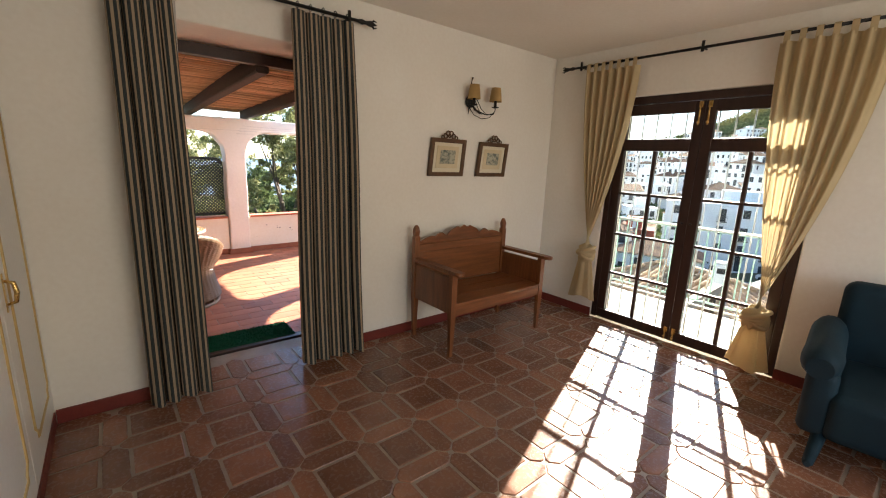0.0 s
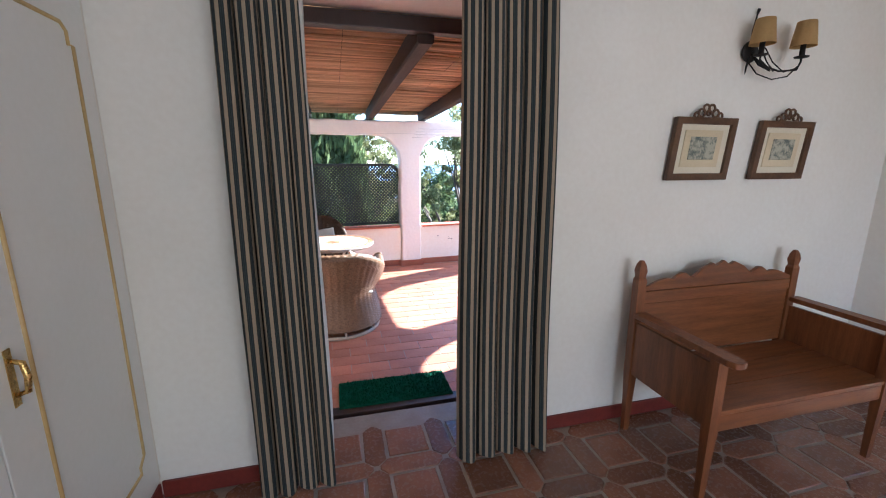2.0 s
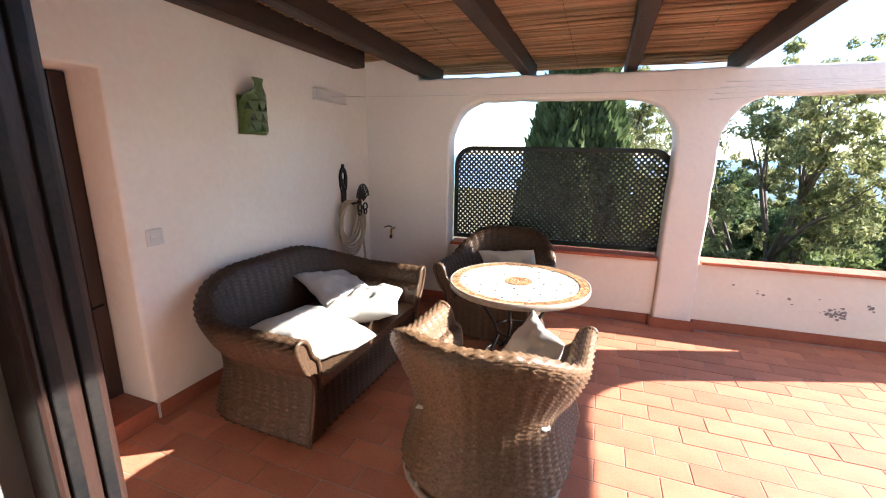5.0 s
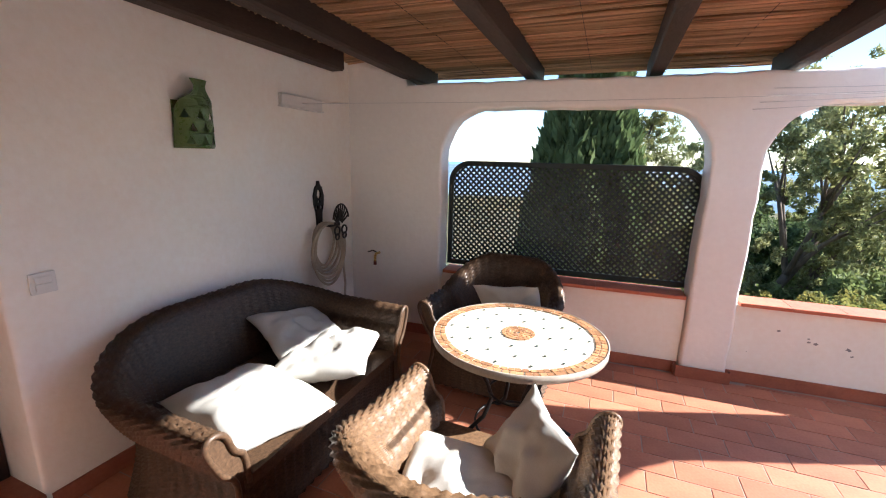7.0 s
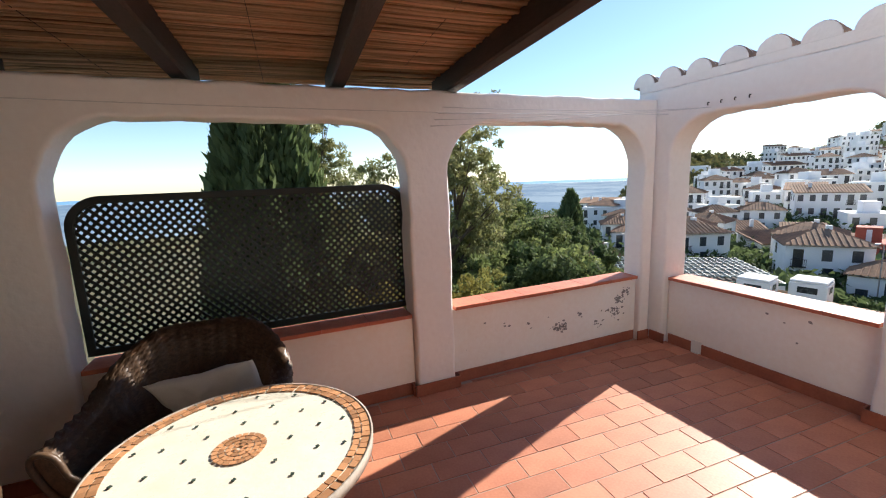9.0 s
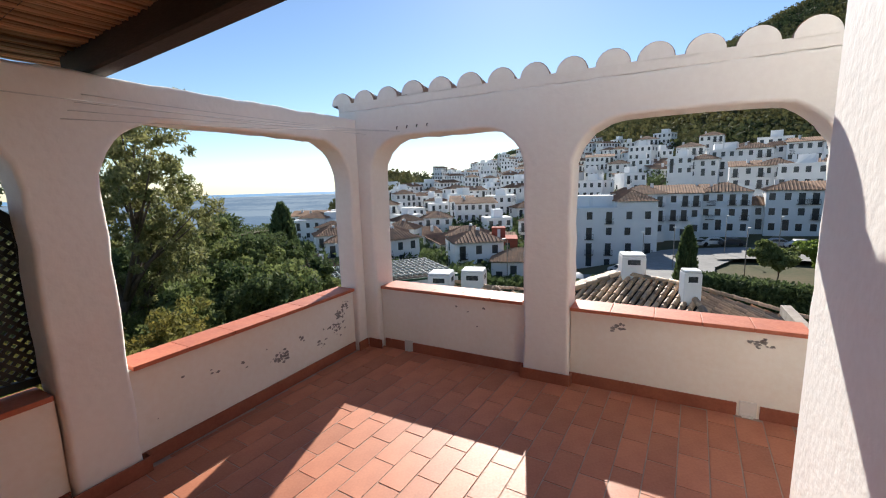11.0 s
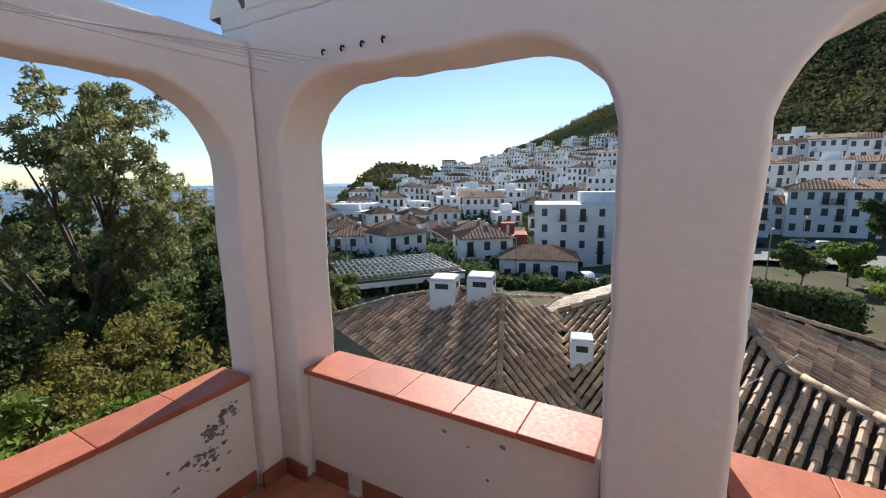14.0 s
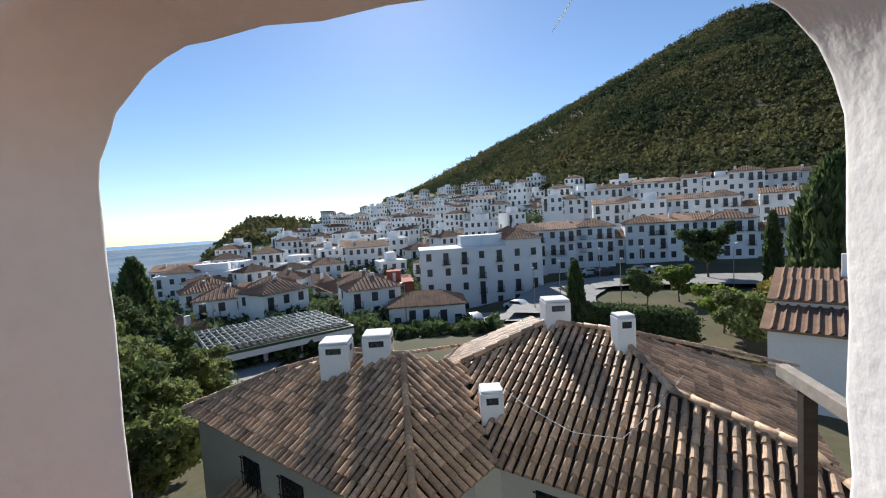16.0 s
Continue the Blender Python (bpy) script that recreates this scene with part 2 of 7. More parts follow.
structure("wall_east", upright(bm, (BX + 0.18, 0, 0), (0, 1, 0), (1, 0, 0)), plaster, "white plastered wall with a glazed garden door", "wall")
structure("wall_west", box(bm_new(), AX - 0.75, AX - 0.62, BACK, AY - 0.002, 0, 3.4), plaster, "plain white plastered wall", "wall")
# the wide opening is unseen, added to let light in from behind
bm = cut_sheet([[(AX - 0.75, 0), (BX - 0.002, 0), (BX - 0.002, 3.4), (AX - 0.75, 3.4)], [(0.9, 0.5), (3.9, 0.5), (3.9, 2.4), (0.9, 2.4)]], 0.3, 0.01)
structure("wall_south", upright(bm, (0, BACK - 0.15, 0), (1, 0, 0), (0, -1, 0)), plaster, "white plastered wall with an added, unseen wide opening", "wall")
# added fill lamp in that opening, brightens the whole room
south = new("room_fill_light", bpy.data.lights.new("room_fill_light", "AREA"))
south.data.shape, south.data.size, south.data.size_y, south.data.energy, south.data.color = "RECTANGLE", 2.9, 1.8, 11, (1.0, 0.95, 0.86)
south.matrix_world = look((2.4, BACK - 0.16, 1.45), (2.4, 0.0, 1.35))
structure("ceiling", box(bm_new(), AX - 0.61, BX - 0.003, BACK + 0.003, AY - 0.003, CEIL, CEIL + 0.2), plaster, "smooth cream ceiling", "ceiling")
structure("roof_slab", box(bm_new(), -0.95, 4.9, BACK - 0.4, WALL_OUT + 0.05, 3.402, 3.55), lime, "flat white roof over the room", "roof")

# skirting of the room
bm = bm_new()
box(bm, AX + 0.002, DOOR[0] - 0.002, AY - 0.014, AY - 0.002, 0.0, 0.085, 0.003)
structure("baseboard_1", bm, skirt_red, "dark red painted skirting", "skirting")
structure("baseboard_2", box(bm_new(), DOOR[1] + 0.002, BX - 0.016, AY - 0.014, AY - 0.002, 0.0, 0.085, 0.003), skirt_red, "dark red painted skirting", "skirting")
structure("baseboard_3", box(bm_new(), BX - 0.014, BX - 0.002, FD[1] + 0.002, AY - 0.002, 0.0, 0.085, 0.003), skirt_red, "dark red painted skirting", "skirting")
structure("baseboard_4", box(bm_new(), BX - 0.014, BX - 0.002, BACK, FD[0] - 0.002, 0.0, 0.085, 0.003), skirt_red, "dark red painted skirting", "skirting")

# ---- the terrace shell ----
CORNER, SKEW = Vector((4.12, 7.34, 0)), 3.2
TM = Matrix.Translation(CORNER) @ Matrix.Rotation(radians(SKEW), 4, "Z")
SILL = 0.59
LEFT = -0.72
WT, WS = 0.20, 0.26          # thickness of the far and the side arcade


def arcade(bays, end, top, base, seed):
    """Outline with round-topped bays open down to the floor."""
    pts = [(end[0], base)]
    for k, (a, b, z, r) in enumerate(bays):
        o = rounded(a, b, base, z, r, n=9, wob=0.006, seed=seed + k)
        rev = [o[0]] + list(reversed(o[2:])) + [o[1]]
        pts += rev
    pts += [(end[1], base)]
    n = 48
    rng = random.Random(seed)
    pts += [(end[1] + (end[0] - end[1]) * i / n, top(i / n) + rng.uniform(-0.006, 0.006)) for i in range(n + 1)]
    return pts


FAR_BAYS = [(-4.04, -2.21, 1.85, 0.35), (-1.92, -0.12, 1.86, 0.34)]
bm = cut_sheet([arcade(FAR_BAYS, (-4.95, -0.002), lambda k: 2.06 - 0.03 * k if k < 0.885 else 2.33, -3.0, 5)], WT, 0.022, 3)
bm = upright(bm, (0, WT / 2, 0), (1, 0, 0), (0, -1, 0))
bmesh.ops.transform(bm, matrix=TM, verts=bm.verts)
structure("wall_arcade_far", bm, lime, "whitewashed arcade wall with rounded openings", "wall")

RIGHT_BAYS = [(-3.21, -1.83, 1.89, 0.34), (-1.495, -0.13, 1.89, 0.32)]
bm = cut_sheet([arcade(RIGHT_BAYS, (-3.72, WT), lambda k: 2.14, -3.0, 9)], WS, 0.022, 3)
bm = upright(bm, (WS / 2, 0, 0), (0, 1, 0), (1, 0, 0))
bmesh.ops.transform(bm, matrix=TM, verts=bm.verts)
structure("wall_arcade_side", bm, lime, "whitewashed arcade wall under a row of roof tiles", "wall")


def parapet(name, a, b, far, label):
    bm = bm_new()
    if far:
        box(bm, a + 0.004, b - 0.004, 0.05, 0.19, -3.0, SILL - 0.03, 0.006)
    else:
        box(bm, 0.06, 0.24, a + 0.004, b - 0.004, -3.0, SILL - 0.03, 0.006)
    bmesh.ops.transform(bm, matrix=TM, verts=bm.verts)
    return structure(name, bm, lime_warm, label, "parapet")


parapet("wall_parapet_1", FAR_BAYS[0][0], FAR_BAYS[0][1], True, "low whitewashed parapet below the lattice")
parapet("wall_parapet_2", FAR_BAYS[1][0], FAR_BAYS[1][1], True, "low whitewashed parapet with peeling paint")
parapet("wall_parapet_3", RIGHT_BAYS[1][0], RIGHT_BAYS[1][1], False, "low whitewashed parapet")
parapet("wall_parapet_4", RIGHT_BAYS[0][0], RIGHT_BAYS[0][1], False, "low whitewashed parapet")

# left wall with a deep door recess
REC = (3.84, 4.81, 1.76)
bm = cut_sheet([[(AY + 0.2, -3.0), (7.08, -3.0), (7.08, 3.4), (AY + 0.2, 3.4)], [(REC[0], 0.1), (REC[0], REC[2]), (REC[1], REC[2]), (REC[1], 0.1)]], 0.36, 0.02)
structure("wall_terrace_left", upright(bm, (LEFT - 0.18, 0, 0), (0, 1, 0), (1, 0, 0)), lime_warm, "whitewashed house wall with a recessed dark door", "wall")
structure("wall_behind_door", box(bm_new(), LEFT - 0.5, LEFT - 0.365, WALL_OUT, 7.08, -3, 3.4), lime, "plain white wall", "wall")
structure("wall_pier", box(bm_new(), 2.50, 3.41, WALL_OUT + 0.002, 4.375, -3.0, 3.4, 0.02), lime, "rough whitewashed pier beside the doorway", "wall")
# terrace floor slab and the room's floor bed
bm = bm_new()
prism(bm, [(LEFT - 0.05, WALL_OUT + 0.003), (4.50, WALL_OUT + 0.003), (4.22, 7.42), (LEFT - 0.05, 7.14)], -0.4, -0.003)
terrace_floor = structure("floor_terrace", bm, grout, "terracotta tiled terrace floor", "floor")
bm = bm_new()
box(bm, AX - 0.62, BX - 0.003, BACK + 0.003, AY + 0.40, -0.3, -0.0045)
room_floor = structure("floor_room", bm, room_grout, "polished old clay tile floor in squares and long hexagons", "floor")
structure("threshold", box(bm_new(), DOOR[0] + 0.003, DOOR[1] - 0.003, AY + 0.43, WALL_OUT + 0.001, -0.3, 0.004, 0.003), dark_wood, "dark sliding-door rail in the doorway", "threshold")

# ---- terrace: materials ----
wicker = material("brown wicker", (0.125, 0.072, 0.040), (0.040, 0.023, 0.015), 0.42, scale=70, fine=160, bump=0.2, spec=0.4, spread=(0.3, 0.7))
wicker_light = material("lighter brown wicker", (0.24, 0.140, 0.074), (0.085, 0.048, 0.027), 0.45, scale=70, fine=160, bump=0.2, spec=0.4, spread=(0.3, 0.7))
linen = material("off-white linen", (0.57, 0.55, 0.51), (0.48, 0.46, 0.42), 0.95, scale=6, fine=220, bump=0.25, spec=0.1, depth=0.004)
pale_wood = material("weathered grey wood", (0.42, 0.36, 0.30), (0.28, 0.23, 0.19), 0.8, scale=6, fine=60, bump=0.25)
cane = material("dry cane", (0.70, 0.49, 0.30), (0.48, 0.30, 0.165), 0.65, scale=2, fine=50, bump=0.15, per_object=0.4, stretch=(1, 20, 20), trans=0.5)
cane_rest = material("dry cane upper layer", (0.66, 0.47, 0.29), (0.48, 0.31, 0.17), 0.65, scale=2, fine=50, bump=0.15, island=0.35, stretch=(1, 20, 20), trans=0.5)
lattice_green = material("very dark green plastic lattice", (0.014, 0.020, 0.016), (0.022, 0.028, 0.022), 0.45, scale=9, fine=90, bump=0.05)
mosaic_cream = material("cream crackled mosaic", (0.70, 0.66, 0.55), (0.62, 0.57, 0.46), 0.3, scale=9, fine=55, bump=0.12, spec=0.5)
mosaic_rim = material("ochre mosaic stone", (0.48, 0.25, 0.12), (0.36, 0.17, 0.08), 0.4, scale=20, fine=90, bump=0.1, per_object=0.35)
mosaic_dot = material("dark green mosaic stone", (0.05, 0.075, 0.055), (0.03, 0.045, 0.035), 0.35, scale=30, fine=90, bump=0.05, per_object=0.3)
green_ceramic = material("green glazed pottery", (0.10, 0.17, 0.045), (0.065, 0.12, 0.03), 0.3, scale=12, fine=60, bump=0.12, spec=0.5)
hose_cream = material("cream rubber hose", (0.48, 0.40, 0.29), (0.38, 0.31, 0.22), 0.5, scale=12, fine=80, bump=0.08)
old_tile = material("old roof tile with lime", (0.36, 0.21, 0.14), (0.20, 0.16, 0.13), 0.85, scale=9, fine=60, bump=0.3, per_object=0.25)
white_plastic = material("white plastic", (0.74, 0.72, 0.68), (0.68, 0.66, 0.62), 0.4, scale=5, fine=60, bump=0.03)
mat_green = material("green synthetic turf", (0.012, 0.11, 0.055), (0.006, 0.06, 0.03), 0.9, scale=30, fine=260, bump=0.6, spec=0.1)
cord_white = material("white washing line", (0.75, 0.74, 0.72), None, 0.6, scale=5, fine=60, bump=0.0)
paint_green = material("dark bottle-green enamel", (0.03, 0.10, 0.06), (0.02, 0.07, 0.045), 0.35, scale=5, fine=60, bump=0.05)


def skirting(name, a, b, z0=0.0, z1=0.085, out=(0, -1), t=0.012, m=None):
    """A run of skirting tiles from a to b in plan, standing out of the wall."""
    a, b = Vector((*a, 0)), Vector((*b, 0))
    d = (b - a)
    bm = bm_new()
    box(bm, 0, d.length, 0.001, t, z0, z1, 0.002)
    ang = math.atan2(d.y, d.x)
    mm = Matrix.Translation(a) @ Matrix.Rotation(ang, 4, "Z")
    if (Vector((0, 1, 0)) @ Matrix.Rotation(-ang, 3, "Z")).dot(Vector((*out, 0))) < 0:
        mm = mm @ Matrix.Translation((d.length, 0, 0)) @ Matrix.Rotation(math.pi, 4, "Z")
    bmesh.ops.transform(bm, matrix=(m or Matrix()) @ mm, verts=bm.verts)
    return structure(name, bm, terra_skirt, "terracotta skirting along the terrace wall", "skirting")


n_skirt = 5
for (a, b, o) in [((-4.84, 0), (-4.02, 0), (0, -1)), ((-4.02, 0.05), (-2.22, 0.05), (0, -1)), ((-2.235, -0.012), (-1.895, -0.012), (0, -1)), ((-1.91, 0.05), (-0.14, 0.05), (0, -1)), ((-0.14, 0), (-0.014, 0), (0, -1)),
                  ((0, -0.014), (0, -0.16), (-1, 0)), ((0.06, -0.16), (0.06, -0.37), (-1, 0)), ((0.06, -0.46), (0.06, -1.49), (-1, 0)), ((-0.012, -1.475), (-0.012, -1.845), (-1, 0)), ((0.06, -1.83), (0.06, -2.86), (-1, 0)), ((0.06, -2.98), (0.06, -3.19), (-1, 0)),
                  ((-0.012, -1.477), (0.05, -1.477), (0, 1)), ((-0.012, -1.843), (0.05, -1.843), (0, -1)), ((-2.233, 0.0), (-2.233, 0.045), (-1, 0)), ((-1.897, 0.0), (-1.897, 0.045), (1, 0))]:
    skirting("baseboard_%d" % n_skirt, a, b, out=o, m=TM)
    n_skirt += 1
skirting("baseboard_%d" % n_skirt, (LEFT, REC[1] + 0.02), (LEFT, 7.04), out=(1, 0))
skirting("baseboard_%d" % (n_skirt + 1), (2.50, 4.375), (3.41, 4.375), out=(0, 1))
skirting("baseboard_%d" % (n_skirt + 2), (3.41, 3.78), (3.41, 4.372), out=(1, 0))

# red tile step of the recessed door
step = thing("door_step", "red terracotta tiled step under the recessed door", "step")
part("tread", box(bm_new(), LEFT - 0.33, LEFT + 0.012, REC[0], REC[1], 0.082, 0.102, 0.003), terra_skirt, step)
part("riser", box(bm_new(), LEFT + 0.001, LEFT + 0.012, REC[0], REC[1] - 0.001, 0.0, 0.081, 0.002), terra_skirt, step)

door = thing("door_1", "dark brown plank door with an iron latch, set deep in the wall", "door", kind="structure")
dx = LEFT - 0.26
part("door_frame", box(bm_new(), dx - 0.06, dx + 0.02, REC[1] - 0.075, REC[1] - 0.004, 0.103, REC[2] - 0.004, 0.006), dark_wood, door)
part("door_frame", box(bm_new(), dx - 0.06, dx + 0.02, REC[0] + 0.004, REC[0] + 0.075, 0.103, REC[2] - 0.004, 0.006), dark_wood, door)
part("door_frame", box(bm_new(), dx - 0.06, dx + 0.02, REC[0] + 0.077, REC[1] - 0.077, REC[2] - 0.085, REC[2] - 0.004, 0.006), dark_wood, door)
ys = [REC[0] + 0.078 + (REC[1] - REC[0] - 0.156) * i / 5 for i in range(6)]
for a, b in zip(ys, ys[1:]):
    part("plank", box(bm_new(), dx - 0.05, dx - 0.005, a + 0.003, b - 0.003, 0.106, REC[2] - 0.088, 0.004), dark_wood, door)
bm = bm_new()
tube(bm, [(dx + 0.005, REC[1] - 0.2, 0.62), (dx + 0.03, REC[1] - 0.2, 0.62), (dx + 0.03, REC[1] - 0.09, 0.62), (dx + 0.03, REC[1] - 0.03, 0.63)], 0.007, 6)
tube(bm, [(dx + 0.005, REC[1] - 0.13, 0.585), (dx + 0.005, REC[1] - 0.13, 0.655)], 0.016, 6)
part("latch", bm, iron, door, "black iron latch")

# ---- sills: glazed tiles on the parapets ----
def sill(name, a, b, far, label):
    base = thing(name, label, "sill", kind="structure")
    n = max(1, round((b - a) / 0.285))
    w = (b - a) / n
    bm = bm_new()
    box(bm, -w / 2 + 0.0008, w / 2 - 0.0008, -0.026, 0.175 if far else 0.215, -0.026, 0.0, 0.004)
    me = mesh_of("sill_tile", bm, sill_red)
    rng = random.Random(a)
    for i in range(n):
        u = a + (i + 0.5) * w
        m = TM @ (Matrix.Translation((u, 0.035, SILL)) if far else Matrix.Translation((0.045, u, SILL)) @ Matrix.Rotation(-math.pi / 2, 4, "Z"))
        part("sill_tile", me, None, base, m=m @ Matrix.Rotation(rng.uniform(-0.006, 0.006), 4, "Z"))
    return base


sill("window_sill_1", -4.015, -2.225, True, "red glazed tile sill under the lattice")
sill("window_sill_2", -1.905, -0.145, True, "red glazed tile sill on the parapet")
sill("window_sill_3", -1.48, -0.155, False, "red glazed tile sill on the parapet")
sill("window_sill_4", -3.185, -1.835, False, "red glazed tile sill on the parapet")

# weep holes: pale blocks take the place of daylight showing through
for v in (-0.415, -2.92):
    bm = bm_new()
    box(bm, 0.052, 0.075, v - 0.045, v + 0.045, 0.0, 0.10, 0.004)
    box(bm, 0.035, 0.06, v - 0.03, v + 0.03, 0.0, 0.012, 0.003)
    bmesh.ops.transform(bm, matrix=TM, verts=bm.verts)
    tagged(part("weep_hole", bm, white_plastic), "small drain hole at the parapet's foot, its daylight painted as a cream block", "drain", "terrace drains")

# peeling paint
def flakes(name, spots, far, seed):
    rng = random.Random(seed)
    bm = bm_new()
    for (u, z, spread, count) in spots:
        for k in range(count):
            cu, cz = u + rng.gauss(0, spread), z + rng.gauss(0, spread * 0.6)
            if not 0.10 < cz < SILL - 0.06:
                continue
            r = rng.uniform(0.004, 0.017)
            pts = [(r * rng.uniform(0.5, 1.3) * math.cos(a), 0.7 * r * rng.uniform(0.5, 1.3) * math.sin(a)) for a in [2 * math.pi * i / 9 for i in range(9)]]
            if far:
                vs = [bm.verts.new((cu + p, 0.0475, cz + q)) for p, q in pts]
            else:
                vs = [bm.verts.new((0.0575, cu + p, cz + q)) for p, q in pts]
            bm.faces.new(vs)
    bmesh.ops.transform(bm, matrix=TM, verts=bm.verts)
    return tagged(part(name, bm, grey_peel), "grey patches where the whitewash has peeled", "peeling paint", "", "stuff")


flakes("peeling_patch", [(-0.32, 0.40, 0.03, 34), (-0.36, 0.30, 0.05, 40), (-0.25, 0.46, 0.03, 18), (-0.55, 0.22, 0.03, 14), (-0.95, 0.26, 0.035, 46), (-0.75, 0.33, 0.02, 8), (-1.4, 0.3, 0.2, 8)], True, 3)
flakes("peeling_patch", [(-2.15, 0.48, 0.02, 20), (-2.95, 0.48, 0.03, 16), (-1.1, 0.45, 0.1, 4)], False, 4)

# ---- roof tiles along the side arcade ----
bm = bm_new()
n = 10
for (r, x0, x1) in ((0.105, -0.10, 0.42),):
    a = [[bm.verts.new((x, rr * math.cos(math.pi * j / n), rr * math.sin(math.pi * j / n) - 0.16 * (x + 0.1) * 0.9)) for j in range(n + 1)] for x, rr in ((x0, r), (x1, r * 0.85), (x1, r * 0.85 - 0.014), (x0, r - 0.014))]
    for p, q in ((0, 1), (1, 2), (2, 3), (3, 0)):
        for j in range(n):
            f = bm.faces.new((a[p][j], a[p][j + 1], a[q][j + 1], a[q][j]))
            f.smooth = True
tile_me = mesh_of("roof_tile", bm, old_tile)
bm = bm_new()
c = bm.verts.new((0.0, 0, 0))
ring = [[bm.verts.new((x, 0.100 * math.cos(math.pi * j / 12), 0.100 * math.sin(math.pi * j / 12))) for j in range(13)] for x in (-0.112, -0.05)]
bm.faces.new(ring[0])
bm.faces.new(ring[1])
for j in range(12):
    bm.faces.new((ring[0][j], ring[0][j + 1], ring[1][j + 1], ring[1][j]))
bm.verts.remove(c)
plug_me = mesh_of("mortar", bm, lime)
rng = random.Random(8)
for i in range(15):
    v = 0.16 - 0.247 * i
    t = thing("roof_tile", "barrel roof tile bedded in white mortar on the arcade", "roof tile", TM @ Matrix.Translation((0.11, v, 2.20 + rng.uniform(-0.008, 0.008))) @ Matrix.Rotation(rng.uniform(-0.04, 0.04), 4, "Z"), "tiles on the arcade")
    part("tile_shell", tile_me, None, t)
    part("mortar", plug_me, None, t, "white mortar plug")
bm = box(bm_new(), 0.003, WS - 0.003, -3.70, WT - 0.003, 2.136, 2.207, 0.01)
bmesh.ops.transform(bm, matrix=TM, verts=bm.verts)
structure("trim_mortar_bed", bm, lime, "white mortar bed under the roof tiles", "trim")

# ---- washing lines ----
def line(a, b, sag=0.01, r=0.0022):
    a, b = Vector(a), Vector(b)
    pts = [a.lerp(b, k / 12) - Vector((0, 0, sag * 4 * (k / 12) * (1 - k / 12))) for k in range(13)]
    return tagged(part("washing_line", tube(bm_new(), pts, r, 5), cord_white), "thin white washing line strung across the arcade", "washing line", "washing lines")


for k in range(4):
    line(TM @ Vector((0.0, -0.12 - 0.11 * k, 1.965 - 0.012 * k)), TM @ Vector((-1.95 - 0.03 * k, -0.002, 1.945 - 0.04 * k)), 0.012)
line(TM @ Vector((0.0, -0.10, 1.93)), (LEFT, 6.45, 1.83), 0.03)
for k in range(4):
    v = -0.43 - 0.095 * k
    bm = bm_new()
    tube(bm, [(0.004, v, 1.965), (-0.012, v, 1.965), (-0.018, v, 1.955), (-0.012, v, 1.945)], 0.004, 6)
    bmesh.ops.transform(bm, matrix=TM, verts=bm.verts)
    tagged(part("wall_hook", bm, iron), "small rusty hook in the whitewashed wall", "hook", "line hooks")

# ---- pergola ----
def beam(x, y0, y1, w, hgt, z0, z1, label):
    bm = bm_new()
    m = 6
    g = []
    for i in range(m + 1):
        k = i / m
        y, z = y0 + (y1 - y0) * k, z0 + (z1 - z0) * k
        s = 0.004 * math.sin(7 * k + x)
        g.append([bm.verts.new((x + s + a * w / 2, y, z + b)) for a, b in ((-1, 0.012), (-0.8, 0), (0.8, 0), (1, 0.012), (1, hgt), (-1, hgt))])
    for a, b in zip(g, g[1:]):
        for j in range(6):
            bm.faces.new((a[j], a[(j + 1) % 6], b[(j + 1) % 6], b[j]))
    bm.faces.new(g[0])
    bm.faces.new(list(reversed(g[-1])))
    return tagged(part("pergola_beam", bm, beam_wood), label, "beam", "pergola beams")


for x in (-0.20, 0.70, 1.53, 2.29):
    beam(x, WALL_OUT + 0.003, 7.58 + 0.02 * x, 0.095, 0.135, 2.15, 2.063, "dark stained timber beam carrying the cane roof")
beam(-0.62, WALL_OUT + 0.003, 6.78, 0.12, 0.14, 2.13, 2.09, "dark stained timber wall beam under the cane roof")
bm = bm_new()
rng = random.Random(2)
tube(bm, [(-1.6 + 3.2 * k / 9, rng.uniform(-0.013, 0.013), rng.uniform(-0.006, 0.006)) for k in range(10)], 0.0070, 6)
cane_me = mesh_of("cane", bm, cane)
canopy = thing("cane_canopy", "split cane mat roof laid over the pergola beams", "canopy")
y = WALL_OUT + 0.02
rest = bm_new()
i = 0
while y < 7.86:
    z = 2.296 - 0.0245 * (y - WALL_OUT) + rng.uniform(-0.009, 0.005)
    if i < 300:
        part("cane", cane_me, None, canopy, m=Matrix.Translation((0.86 + rng.uniform(-0.05, 0.05), y, z)) @ Matrix.Rotation(rng.uniform(-0.018, 0.018), 4, "Z") @ Matrix.Rotation(rng.uniform(0, 6.28), 4, "X") @ Matrix.Diagonal((1, rng.uniform(0.7, 1.45), rng.uniform(0.7, 1.45), 1)))
    y += rng.uniform(0.0105, 0.0203)
    i += 1
y = WALL_OUT + 0.025
while y < 7.85:
    a, b = rng.uniform(-0.75, -0.6), rng.uniform(2.40, 2.50)
    z = 2.318 - 0.0245 * (y - WALL_OUT)
    tube(rest, [(a, y, z), ((a + b) / 2, y + rng.uniform(-0.006, 0.006), z + rng.uniform(-0.003, 0.003)), (b, y + rng.uniform(-0.006, 0.006), z)], rng.uniform(0.0085, 0.0105), 5)
    y += 0.0098
tagged(part("cane_layer", rest, cane_rest, canopy, "upper layer of cane"), kind="stuff")
for x in (0.25, 1.1, 1.95):
    part("binding_wire", tube(bm_new(), [(x, WALL_OUT + 0.02, 2.283), (x, 7.84, 2.183)], 0.0015, 4), iron, canopy)

# ---- lattice panel in the first opening ----
LX0, LX1, LZ0, LZ1 = -4.03, -2.17, 0.605, 1.47
